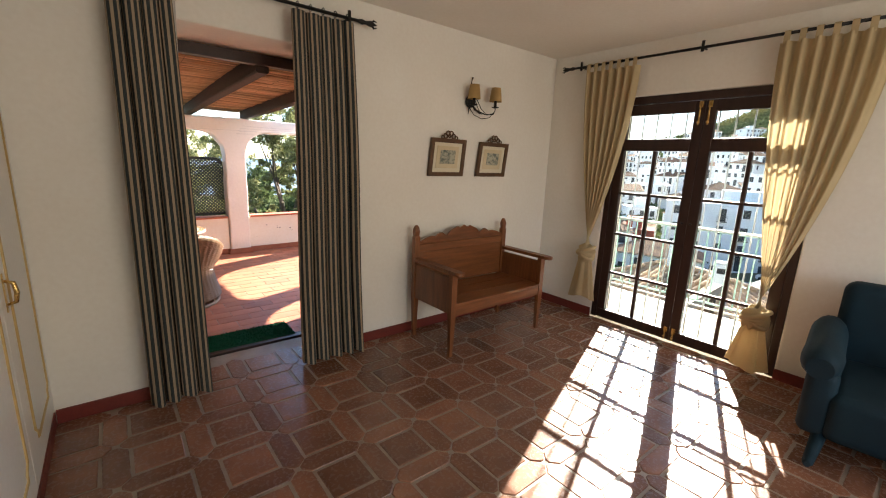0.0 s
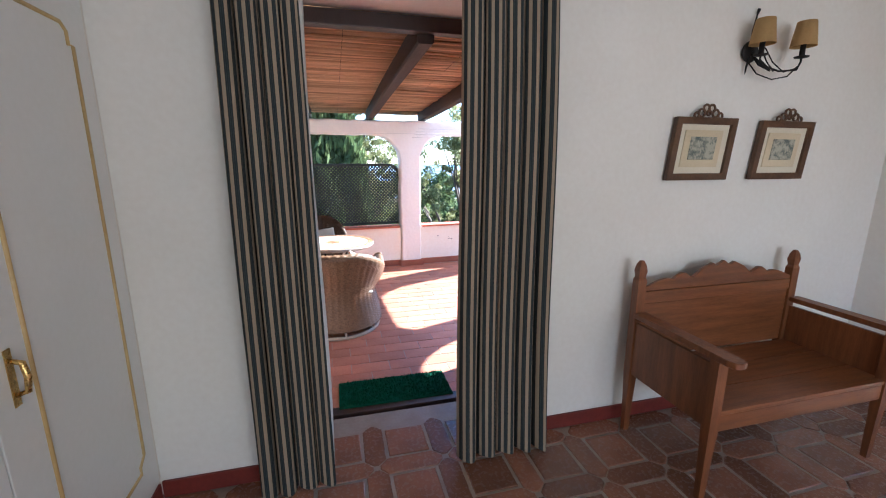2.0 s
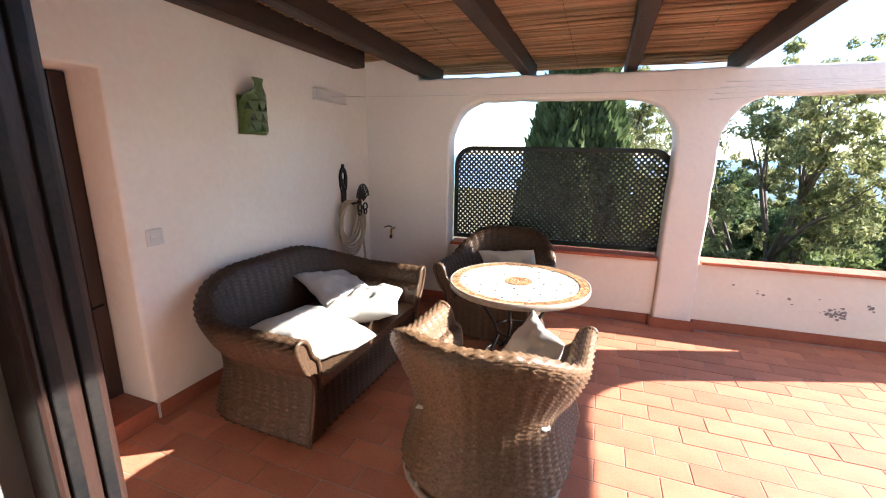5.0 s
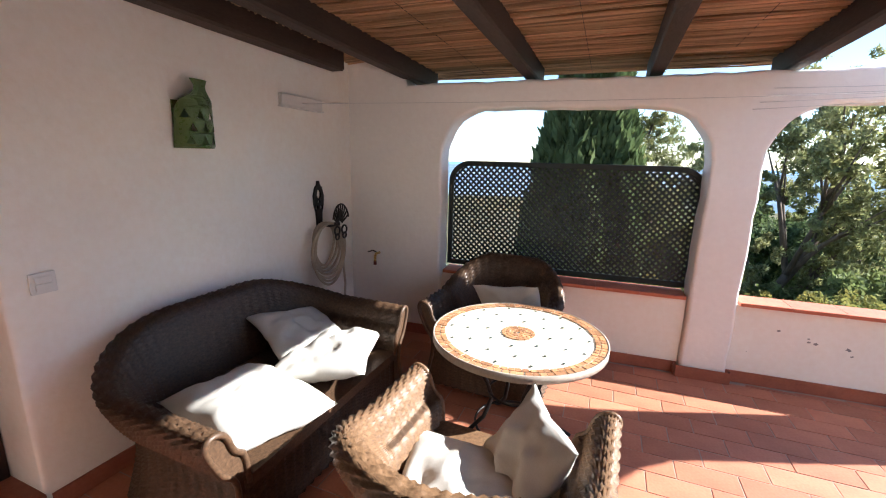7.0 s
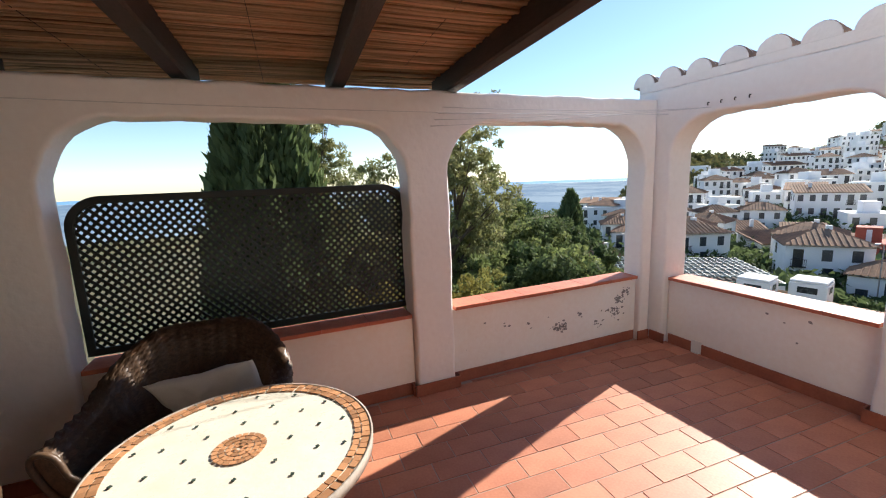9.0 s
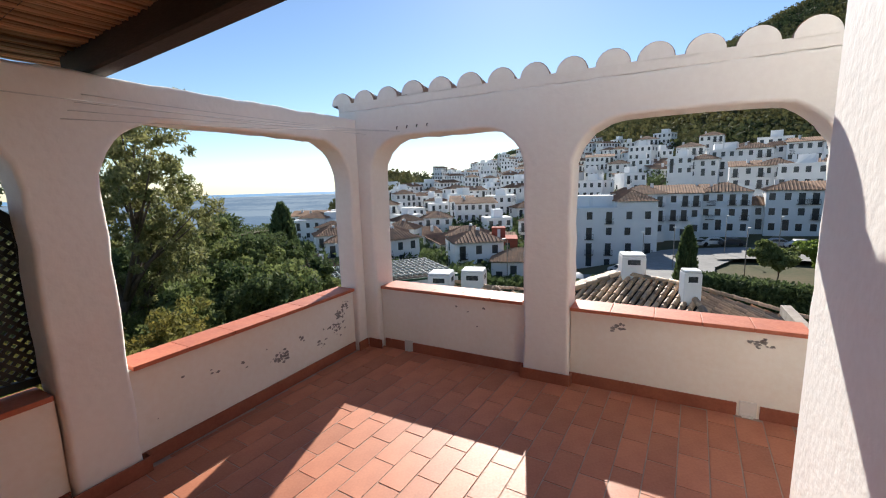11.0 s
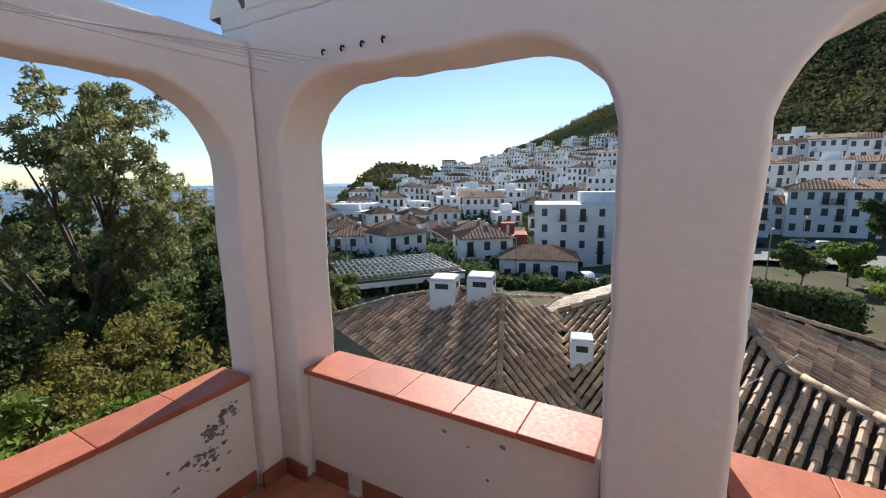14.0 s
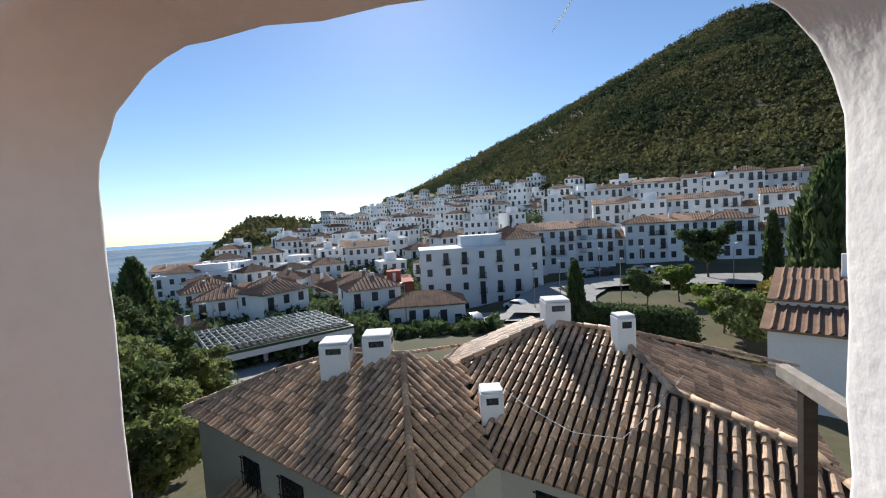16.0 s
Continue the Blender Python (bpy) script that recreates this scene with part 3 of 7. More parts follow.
lm = TM @ Matrix.Translation((0, 0.19, 0))
lattice = thing("lattice_panel", "dark green lattice privacy screen with rounded top corners", "lattice", lm)


def ring_outline(x0, x1, z0, z1, r, n=8):
    return [(x0, z0), (x1, z0)] + [(x1 - r + r * math.cos(a), z1 - r + r * math.sin(a)) for a in [math.pi / 2 * k / n for k in range(n + 1)]] + [(x0 + r - r * math.sin(a), z1 - r + r * math.cos(a)) for a in [math.pi / 2 * k / n for k in range(n + 1)]]


bm = cut_sheet([ring_outline(LX0, LX1, LZ0, LZ1, 0.17), ring_outline(LX0 + 0.04, LX1 - 0.04, LZ0 + 0.04, LZ1 - 0.04, 0.135)], 0.034, 0.005)
part("lattice_frame", upright(bm, (0, 0, 0), (1, 0, 0), (0, -1, 0)), lattice_green, lattice)
slat_me = mesh_of("slat", box(bm_new(), -0.5, 0.5, -0.003, 0.003, -0.0083, 0.0083), lattice_green)
xa, xb, za, zb = LX0 + 0.02, LX1 - 0.02, LZ0 + 0.02, LZ1 - 0.02


def in_panel(x, z, r=0.14):
    if not (xa <= x <= xb and za <= z <= zb):
        return False
    for cx in (xa + r, xb - r):
        if z > zb - r and ((cx == xa + r and x < cx) or (cx == xb - r and x > cx)) and math.hypot(x - cx, z - zb + r) > r:
            return False
    return True


for sgn in (1, -1):
    c = xa - (zb - za)
    while c < xb + (zb - za):
        inside = [k / 200 for k in range(201) if in_panel(c + sgn * (k / 200) * (zb - za) * 1.0, za + (k / 200) * (zb - za))]
        if len(inside) > 3:
            k0, k1 = inside[0], inside[-1]
            km = (k0 + k1) / 2
            ln = (k1 - k0) * (zb - za) * math.sqrt(2)
            part("slat", slat_me, None, lattice, m=Matrix.Translation((c + sgn * km * (zb - za), 0.004 * sgn, za + km * (zb - za))) @ Matrix.Rotation(-sgn * math.pi / 4, 4, "Y") @ Matrix.Diagonal((ln, 1, 1, 1)))
        c += 0.047

# ---- wicker seats ----
def seat_plan(w, d, f, r):
    """The U of a seat's back and arms: a function of 0..1 that gives place and outward way."""
    legs = [f + d - r, r * math.pi / 2, 2 * (w - r), r * math.pi / 2, f + d - r]
    total = sum(legs)

    def at(s):
        q = s * total
        if q < legs[0]:
            return Vector((-w, f - q, 0)), Vector((-1, 0, 0))
        q -= legs[0]
        if q < legs[1]:
            a = q / r
            n = Vector((-math.cos(a), -math.sin(a), 0))
            return Vector((-w + r, -d + r, 0)) + r * n, n
        q -= legs[1]
        if q < legs[2]:
            return Vector((-w + r + q, -d, 0)), Vector((0, -1, 0))
        q -= legs[2]
        if q < legs[3]:
            a = q / r
            n = Vector((math.sin(a), -math.cos(a), 0))
            return Vector((w - r, -d + r, 0)) + r * n, n
        q -= legs[3]
        return Vector((w, -d + r + q, 0)), Vector((1, 0, 0))

    return at, total


def smooth_step(a, b, x):
    x = min(1, max(0, (x - a) / (b - a)))
    return x * x * (3 - 2 * x)


def wicker_seat(name, label, m, w, d, f, r, arm, back, skin, base=0.05, seat=0.34, ring_base=False, group="wicker seats"):
    t = thing(name, label, "sofa" if w > 0.6 else "armchair", m, group)
    at, total = seat_plan(w, d, f, r)
    rim = lambda s: arm + (back - arm) * smooth_step(0.16, 0.42, s) * smooth_step(0.16, 0.42, 1 - s)  # noqa: E731

    def profile(s):
        h = rim(s)
        return [(0.0, base), (-0.035, base + 0.12), (-0.06, base + 0.25), (-0.05, 0.45 * h + 0.1), (-0.005, h - 0.16), (0.035, h - 0.07), (0.045, h - 0.025), (0.03, h + 0.002), (-0.005, h), (-0.035, h - 0.03), (-0.06, h - 0.10), (-0.10, seat + 0.1), (-0.11, seat - 0.02)]

    def on_profile(pr, v):
        k = v * (len(pr) - 1)
        i = min(int(k), len(pr) - 2)
        e = k - i
        p = [pr[max(0, min(len(pr) - 1, i + o))] for o in (-1, 0, 1, 2)]
        out = []
        for c in (0, 1):
            a, b, cc, dd = (q[c] for q in p)
            out.append(0.5 * (2 * b + (cc - a) * e + (2 * a - 5 * b + 4 * cc - dd) * e * e + (3 * b - a - 3 * cc + dd) * e ** 3))
        return out

    stakes = int(total / 0.030)
    rows = 104
    nu, nv = stakes * 2, rows * 2

    ref = [on_profile(profile(0.5), k / 200) for k in range(201)]
    run = [0.0]
    for p0, p1 in zip(ref, ref[1:]):
        run.append(run[-1] + math.hypot(p1[0] - p0[0], p1[1] - p0[1]))

    def skin_at(u, w_):
        v = float(np.interp(w_ * run[-1], run, [k / 200 for k in range(201)]))
        p, n = at(u)
        o, z = on_profile(profile(u), v)
        o2, z2 = on_profile(profile(u), min(1, v + 0.004))
        tx, tz = o2 - o, z2 - z
        ln = math.hypot(tx, tz) or 1
        k = 0.0060 * math.cos(math.pi * u * stakes + math.pi * round(w_ * rows)) + 0.0054 * math.cos(2 * math.pi * w_ * rows)
        return p + n * (o + k * tz / ln) + Vector((0, 0, z - k * tx / ln))

    bm = bm_new()
    sheet(bm, skin_at, nu, nv)
    part("woven_shell", bm, skin, t)
    # arm fronts with a braided border
    for s in (0.0, 1.0):
        p, n = at(s)
        pr = profile(s)
        pts = [p + n * o + Vector((0, 0, z)) for o, z in (on_profile(pr, k / 30) for k in range(31))]
        pts2 = pts + [p - n * 0.11 + Vector((0, 0, base))]
        bm = bm_new()
        bm.faces.new([bm.verts.new(q + Vector((0, -0.004, 0))) for q in pts2])
        part("arm_front", bm, skin, t)
        part("braid", tube(bm_new(), pts, 0.012, 7), skin, t)
    # front panel, woven flat
    ww = w - 0.10
    cols, rws = max(8, int(2 * ww / 0.027)), 32

    def front(u, v):
        k = 0.007 * math.cos(math.pi * u * cols + math.pi * round(v * rws)) + 0.005 * math.cos(2 * math.pi * v * rws)
        return Vector((-ww + 2 * ww * u, f - 0.02 + k, base + (seat - base) * v))

    bm = bm_new()
    sheet(bm, front, cols * 2, rws * 2)
    part("front_panel", bm, skin, t)
    out = [at(k / 40) for k in range(41)]
    part("seat", prism(bm_new(), [(q + n * -0.09).to_tuple()[:2] for q, n in out], seat - 0.05, seat), skin, t)
    if ring_base:
        pts = [(0.36 * math.cos(a), -0.03 + 0.36 * math.sin(a), 0.018) for a in [2 * math.pi * k / 32 for k in range(32)]]
        part("base_ring", tube(bm_new(), pts, 0.017, 7, closed=True), pale_wood, t, "weathered pale wooden base ring")
        for a in range(8):
            q = math.pi / 4 * a + 0.2
            part("spacer", tube(bm_new(), [(0.36 * math.cos(q), -0.03 + 0.36 * math.sin(q), 0.02), (0.33 * math.cos(q), -0.03 + 0.33 * math.sin(q), base + 0.03)], 0.012, 6), pale_wood, t)
    return t


wicker_seat("wicker_armchair", "round brown wicker armchair on a pale ring base", Matrix.Translation((0.985, 5.195, 0)) @ Matrix.Rotation(radians(-3), 4, "Z"), 0.39, 0.39, 0.40, 0.39, 0.575, 0.745, wicker_light, base=0.065, ring_base=True)
wicker_seat("wicker_armchair", "round dark wicker armchair behind the mosaic table", Matrix.Translation((0.70, 6.71, 0)) @ Matrix.Rotation(radians(176), 4, "Z"), 0.375, 0.30, 0.38, 0.30, 0.58, 0.79, wicker, base=0.03)
wicker_seat("wicker_sofa", "dark brown wicker two-seat sofa against the wall", Matrix.Translation((-0.22, 5.575, 0)) @ Matrix.Rotation(radians(-91), 4, "Z"), 0.655, 0.40, 0.42, 0.33, 0.575, 0.735, wicker, base=0.015, seat=0.33)


def cushion(label, m, w=0.48, d=0.46, h=0.13, seed=1, group="terrace cushions"):
    bm = bm_new()

    def top(u, v, sg=1):
        x, y = 2 * u - 1, 2 * v - 1
        e = max(0.0, (1 - abs(x) ** 3)) ** 0.6 * max(0.0, (1 - abs(y) ** 3)) ** 0.6
        pin = 1 - 0.10 * (1 - abs(x)) * abs(y) - 0.10 * (1 - abs(y)) * abs(x)
        nz = noise.noise(Vector((x * 2.2 + seed * 7, y * 2.2, seed))) * 0.034 + noise.noise(Vector((x * 5 + seed, y * 5, seed * 3))) * 0.014
        nz += 0.010 * math.sin(9 * (x + 0.6 * y) + seed) * e
        return Vector((x * w / 2 * pin, y * d / 2 * pin, sg * h / 2 * e + nz * e + 0.03 * noise.noise(Vector((x, y, seed * 2.0)))))

    sheet(bm, lambda u, v: top(u, v, 1), 28, 28)
    sheet(bm, lambda u, v: top(u, v, -1), 28, 28)
    bmesh.ops.remove_doubles(bm, verts=bm.verts, dist=0.0008)
    return tagged(part("cushion", bm, linen, m=m), label, "cushion", group)


cushion("crumpled off-white linen cushion lying on the wicker sofa", pose(-0.04, 5.27, 0.425, 4, 8, 82), 0.52, 0.52, 0.21, 2)
cushion("crumpled off-white linen cushion lying on the wicker sofa", pose(-0.03, 5.80, 0.415, -5, 4, 112), 0.58, 0.50, 0.17, 3)
cushion("off-white linen cushion leaning on the sofa back", pose(-0.30, 5.90, 0.455, 22, 8, 75), 0.50, 0.44, 0.12, 5)
cushion("off-white linen cushion in the dark wicker armchair", pose(0.78, 6.74, 0.50, 58, 8, 172), 0.46, 0.42, 0.11, 7)
cushion("off-white linen cushion standing in the armchair", pose(1.12, 5.38, 0.44, 60, 0, -62), 0.42, 0.42, 0.11, 9)
cushion("flat off-white seat cushion of the wicker armchair", pose(0.985, 5.22, 0.375, 3, 2, 8), 0.56, 0.52, 0.09, 11)

# ---- mosaic table ----
TX, TY, TZ, TR = 0.962, 6.040, 0.630, 0.431
table = thing("mosaic_table", "round mosaic garden table on curved black iron legs", "table", Matrix.Translation((TX, TY, 0)))
part("tabletop", lathe(bm_new(), [(0, TZ - 0.03), (TR - 0.01, TZ - 0.03), (TR, TZ - 0.024), (TR, TZ - 0.006), (TR - 0.004, TZ - 0.004), (0, TZ - 0.004)], 64, smooth=False), mosaic_cream, table, "cream crackled mosaic top")
part("edge_band", lathe(bm_new(), [(TR - 0.01, TZ - 0.035), (TR + 0.006, TZ - 0.033), (TR + 0.006, TZ + 0.002), (TR - 0.002, TZ + 0.003), (TR - 0.003, TZ - 0.02)], 64), pale_wood, table, "grey stone table edge")
tess = mesh_of("tessera", box(bm_new(), -0.5, 0.5, -0.5, 0.5, -0.002, 0.0, 0.0), mosaic_rim)
dot = mesh_of("tessera", box(bm_new(), -0.5, 0.5, -0.5, 0.5, -0.002, 0.0), mosaic_dot)
rng = random.Random(6)


def tessera(r, a, sr, sa, me, z=TZ + 0.0015, tw=0.0):
    part("tessera", me, None, table, m=Matrix.Rotation(a, 4, "Z") @ Matrix.Translation((r, 0, z)) @ Matrix.Rotation(tw + rng.uniform(-0.06, 0.06), 4, "Z") @ Matrix.Diagonal((sr, sa, 1, 1)))


for r, sz, cnt in ((TR - 0.018, 0.026, 84), (TR - 0.046, 0.024, 78)):
    for k in range(cnt):
        tessera(r, 2 * math.pi * (k + rng.uniform(-0.1, 0.1)) / cnt, sz * rng.uniform(0.85, 1.05), 2 * math.pi * r / cnt * rng.uniform(0.78, 0.93), tess)
for r, cnt, sz in ((0.075, 22, 0.017), (0.055, 16, 0.017), (0.034, 10, 0.016)):
    for k in range(cnt):
        tessera(r, 2 * math.pi * k / cnt, sz, 2 * math.pi * r / cnt * 0.86, tess)
for k in range(6):
    tessera(0.017, 2 * math.pi * k / 6, 0.014, 0.012, tess)
for r, cnt in ((0.16, 8), (0.26, 12), (0.345, 14)):
    for k in range(cnt):
        tessera(r, 2 * math.pi * (k + 0.3 * (r > 0.2)) / cnt, 0.011, 0.011, dot, tw=0.78)
for k in range(4):
    a = math.pi / 2 * k + 0.5
    pts = [(rr * math.cos(a), rr * math.sin(a), z) for rr, z in ((0.30, TZ - 0.035), (0.24, 0.50), (0.15, 0.36), (0.12, 0.27), (0.16, 0.16), (0.26, 0.06), (0.33, 0.012))]
    part("leg", tube(bm_new(), pts, 0.011, 8), iron, table)
for rr, z in ((0.285, TZ - 0.045), (0.135, 0.30), (0.20, 0.11)):
    part("iron_ring", tube(bm_new(), [(rr * math.cos(2 * math.pi * k / 28), rr * math.sin(2 * math.pi * k / 28), z) for k in range(28)], 0.007, 6, closed=True), iron, table)

# ---- wall pieces ----
lamp = thing("wall_lantern", "green pottery bottle-shaped wall lantern with cut-out triangles", "wall lamp", Matrix.Translation((LEFT, 5.645, 1.51)))
half = [(0.112, 0.0), (0.108, 0.10), (0.104, 0.19), (0.088, 0.235), (0.05, 0.262), (0.032, 0.285), (0.030, 0.305), (0.046, 0.335)]
outline = [(x, z) for x, z in half] + [(-x, z) for x, z in reversed(half)]
holes = []
for row, (z, n, off) in enumerate(((0.022, 3, 0.0), (0.085, 3, 0.02), (0.148, 3, -0.02))):
    for k in range(n):
        cx = (k - (n - 1) / 2) * 0.064 + off * 0.6
        holes.append([(cx - 0.018, z), (cx + 0.018, z), (cx, z + 0.044)])
bm = cut_sheet([outline] + holes, 0.010, 0.002)
bmesh.ops.triangulate(bm, faces=bm.faces)
bmesh.ops.subdivide_edges(bm, edges=[e for e in bm.edges if e.calc_length() > 0.03], cuts=2, use_grid_fill=True)
for v in bm.verts:
    rr = 0.118
    v.co.z += math.sqrt(max(0.0, rr * rr - v.co.x ** 2)) - 0.03
upright(bm, (0, 0, 0), (0, 1, 0), (1, 0, 0))
part("lantern_shell", bm, green_ceramic, lamp)
part("back_plate", box(bm_new(), 0.001, 0.008, -0.10, 0.10, 0.0, 0.23, 0.002), green_ceramic, lamp)
part("bulb", lathe(bm_new(), [(0, 0.06), (0.02, 0.07), (0.028, 0.10), (0.02, 0.13), (0.012, 0.15), (0, 0.155)], 12, (0.045, 0, 0)), white_plastic, lamp)

cover = thing("line_cover", "long cream wall box above the sofa", "wall box")
part("cover_body", box(bm_new(), LEFT + 0.001, LEFT + 0.035, 6.27, 6.68, 1.80, 1.875, 0.008), white_plastic, cover)
part("cover_lip", box(bm_new(), LEFT + 0.001, LEFT + 0.042, 6.265, 6.685, 1.79, 1.799, 0.002), white_plastic, cover)
sw = thing("light_switch", "white double light switch on the whitewashed wall", "switch")
part("switch_plate", box(bm_new(), LEFT + 0.001, LEFT + 0.012, 4.89, 4.975, 0.935, 1.02, 0.004), white_plastic, sw)
part("rocker", box(bm_new(), LEFT + 0.0125, LEFT + 0.018, 4.905, 4.96, 0.978, 1.005, 0.002), white_plastic, sw)
part("rocker", box(bm_new(), LEFT + 0.0125, LEFT + 0.018, 4.905, 4.96, 0.95, 0.976, 0.002), white_plastic, sw)

hanger = thing("hose_hanger", "black cast-iron hose hanger with a fan-shaped scroll", "hose hanger", Matrix.Translation((LEFT, 6.62, 0)))
oval = lambda cy, cz, a, b, n=18: [(cy + a * math.cos(2 * math.pi * k / n), cz + b * math.sin(2 * math.pi * k / n)) for k in range(n)]  # noqa: E731
bm = cut_sheet([[(-0.03, 0.95), (0.03, 0.95), (0.035, 1.06), (0.055, 1.12), (0.06, 1.19), (0.04, 1.25), (0.018, 1.27), (0.012, 1.30), (-0.012, 1.30), (-0.018, 1.27), (-0.04, 1.25), (-0.06, 1.19), (-0.055, 1.12), (-0.035, 1.06)], oval(0, 1.20, 0.022, 0.035), oval(-0.026, 1.10, 0.012, 0.018), oval(0.026, 1.10, 0.012, 0.018), oval(0, 1.145, 0.012, 0.012, 10)], 0.014, 0.003)
part("back_plate", upright(bm, (0.009, 0, 0), (0, 1, 0), (1, 0, 0)), iron, hanger)
part("arm", tube(bm_new(), [(0.01, 0, 0.98), (0.08, 0.03, 0.965), (0.15, 0.06, 0.98)], 0.016, 7), iron, hanger)
for k in range(9):
    a = radians(-68 + 17 * k)
    part("fan_rib", tube(bm_new(), [(0.15, 0.06 + 0.03 * math.sin(a), 0.97 + 0.03 * math.cos(a)), (0.16, 0.06 + 0.075 * math.sin(a), 0.98 + 0.10 * math.cos(a)), (0.165, 0.06 + 0.10 * math.sin(a), 0.985 + 0.145 * math.cos(a))], 0.0065, 6), iron, hanger)
pts = [(0.165, 0.06 + 0.10 * math.sin(a), 0.985 + 0.145 * math.cos(a)) for a in [radians(-75 + 15 * k) for k in range(11)]]
part("fan_rim", tube(bm_new(), pts, 0.007, 6), iron, hanger)
for sgn in (-1, 1):
    for rr, cz in ((0.032, 0.93), (0.022, 0.885)):
        part("scroll", tube(bm_new(), [(0.16, 0.06 + sgn * 0.045 + rr * math.cos(2 * math.pi * k / 14), cz + rr * math.sin(2 * math.pi * k / 14)) for k in range(14)], 0.007, 6, closed=True), iron, hanger)
hose = thing("garden_hose", "coiled cream garden hose hanging on the iron hanger", "hose")
rng = random.Random(4)
for k in range(7):
    w, l = 0.125 + 0.013 * k + rng.uniform(-0.008, 0.008), 0.165 + 0.012 * k
    cx, cz = 6.625 + rng.uniform(-0.015, 0.015), 0.985 - l
    pts = [(LEFT + 0.05 + 0.009 * k + 0.012 * math.sin(a * 2 + k), cx + w * math.cos(a), cz + l * math.sin(a)) for a in [2 * math.pi * j / 30 for j in range(30)]]
    part("hose_loop", tube(bm_new(), pts, 0.0095, 7, closed=True), hose_cream, hose)
part("hose_end", tube(bm_new(), [(LEFT + 0.06, 6.80, 0.85), (LEFT + 0.05, 6.85, 0.65), (LEFT + 0.06, 6.86, 0.45), (LEFT + 0.06, 6.84, 0.25), (LEFT + 0.08, 6.80, 0.011)], 0.0095, 7), hose_cream, hose)
tap = thing("garden_tap", "small brass garden tap with a red collar on the wall", "tap", Matrix.Translation((-0.44, 7.045, 0.66)))
part("tap_body", tube(bm_new(), [(0, 0.005, 0.03), (0, -0.05, 0.03), (0, -0.065, 0.015), (0, -0.068, -0.03)], 0.011, 8), brass, tap)
part("tap_handle", tube(bm_new(), [(0.0, -0.045, 0.045), (-0.03, -0.05, 0.055), (-0.075, -0.055, 0.04)], 0.006, 6), iron, tap)
part("tap_collar", tube(bm_new(), [(0, -0.068, -0.03), (0, -0.068, -0.06)], 0.014, 8), skirt_red, tap, "red plastic collar")

# door mat
doormat = thing("doormat", "green synthetic turf doormat at the threshold", "doormat")
bm = bm_new()
sheet(bm, lambda u, v: Vector((0.965 + 0.73 * u, 3.775 + 0.30 * v, 0.012 + 0.004 * noise.noise(Vector((u * 9, v * 5, 1))))), 24, 10)
part("turf", bm, mat_green, doormat)
part("backing", box(bm_new(), 0.962, 1.698, 3.772, 4.078, 0.0, 0.009, 0.003), mat_green, doormat)
bm = bm_new()
rng = random.Random(12)
for k in range(3800):
    x, y = rng.uniform(0.966, 1.694), rng.uniform(3.777, 4.074)
    h, a = rng.uniform(0.012, 0.02), rng.uniform(0, 6.28)
    dx2, dy2 = 0.003 * math.cos(a), 0.003 * math.sin(a)
    bm.faces.new((bm.verts.new((x - dx2, y - dy2, 0.010)), bm.verts.new((x + dx2, y + dy2, 0.010)), bm.verts.new((x + rng.uniform(-0.005, 0.005), y + rng.uniform(-0.005, 0.005), 0.010 + h))))
tagged(part("turf_blades", bm, mat_green, doormat), kind="stuff")

# ---- room: materials ----
def stripe_material():
    m = bpy.data.materials.new("striped curtain cloth")
    m.use_nodes = True
    N, L = m.node_tree.nodes, m.node_tree.links
    b = N["Principled BSDF"]
    uv = N.new("ShaderNodeUVMap")
    sx = N.new("ShaderNodeSeparateXYZ")
    fr = N.new("ShaderNodeMath")
    fr.operation = "FRACT"
    cr = N.new("ShaderNodeValToRGB")
    cr.color_ramp.interpolation = "CONSTANT"
    e = cr.color_ramp.elements
    tan_, dark_, grey_ = (0.37, 0.285, 0.20, 1), (0.034, 0.042, 0.044, 1), (0.075, 0.088, 0.088, 1)
    e[0].position, e[0].color = 0.0, tan_
    e[1].position, e[1].color = 0.44, dark_
    for p, c in ((0.60, grey_), (0.635, dark_), (0.80, grey_), (0.835, dark_)):
        q = e.new(p)
        q.color = c
    nz = N.new("ShaderNodeTexNoise")
    nz.inputs["Scale"].default_value = 320
    mx = N.new("ShaderNodeMix")
    mx.data_type, mx.blend_type = "RGBA", "MULTIPLY"
    mx.inputs["Factor"].default_value = 0.35
    L.new(uv.outputs["UV"], sx.inputs[0])
    L.new(sx.outputs["X"], fr.inputs[0])
    L.new(fr.outputs[0], cr.inputs[0])
    L.new(cr.outputs[0], mx.inputs["A"])
    L.new(nz.outputs["Color"], mx.inputs["B"])
    L.new(mx.outputs["Result"], b.inputs["Base Color"])
    b.inputs["Roughness"].default_value = 0.9
    b.inputs["Specular IOR Level"].default_value = 0.15
    bp = N.new("ShaderNodeBump")
    bp.inputs["Strength"].default_value, bp.inputs["Distance"].default_value = 0.2, 0.003
    L.new(nz.outputs["Fac"], bp.inputs["Height"])
    L.new(bp.outputs["Normal"], b.inputs["Normal"])
    return m


striped = stripe_material()
lining = material("white curtain lining", (0.72, 0.71, 0.68), (0.64, 0.63, 0.60), 0.95, scale=4, fine=200, bump=0.15, spec=0.1, trans=0.25)
beige_cloth = material("beige cotton curtain", (0.62, 0.50, 0.31), (0.54, 0.43, 0.26), 0.9, scale=5, fine=240, bump=0.2, spec=0.1, trans=0.3, depth=0.004)
white_lacquer = material("white lacquered wardrobe", (0.78, 0.77, 0.74), (0.74, 0.73, 0.69), 0.35, scale=2, fine=40, bump=0.04, spec=0.45)
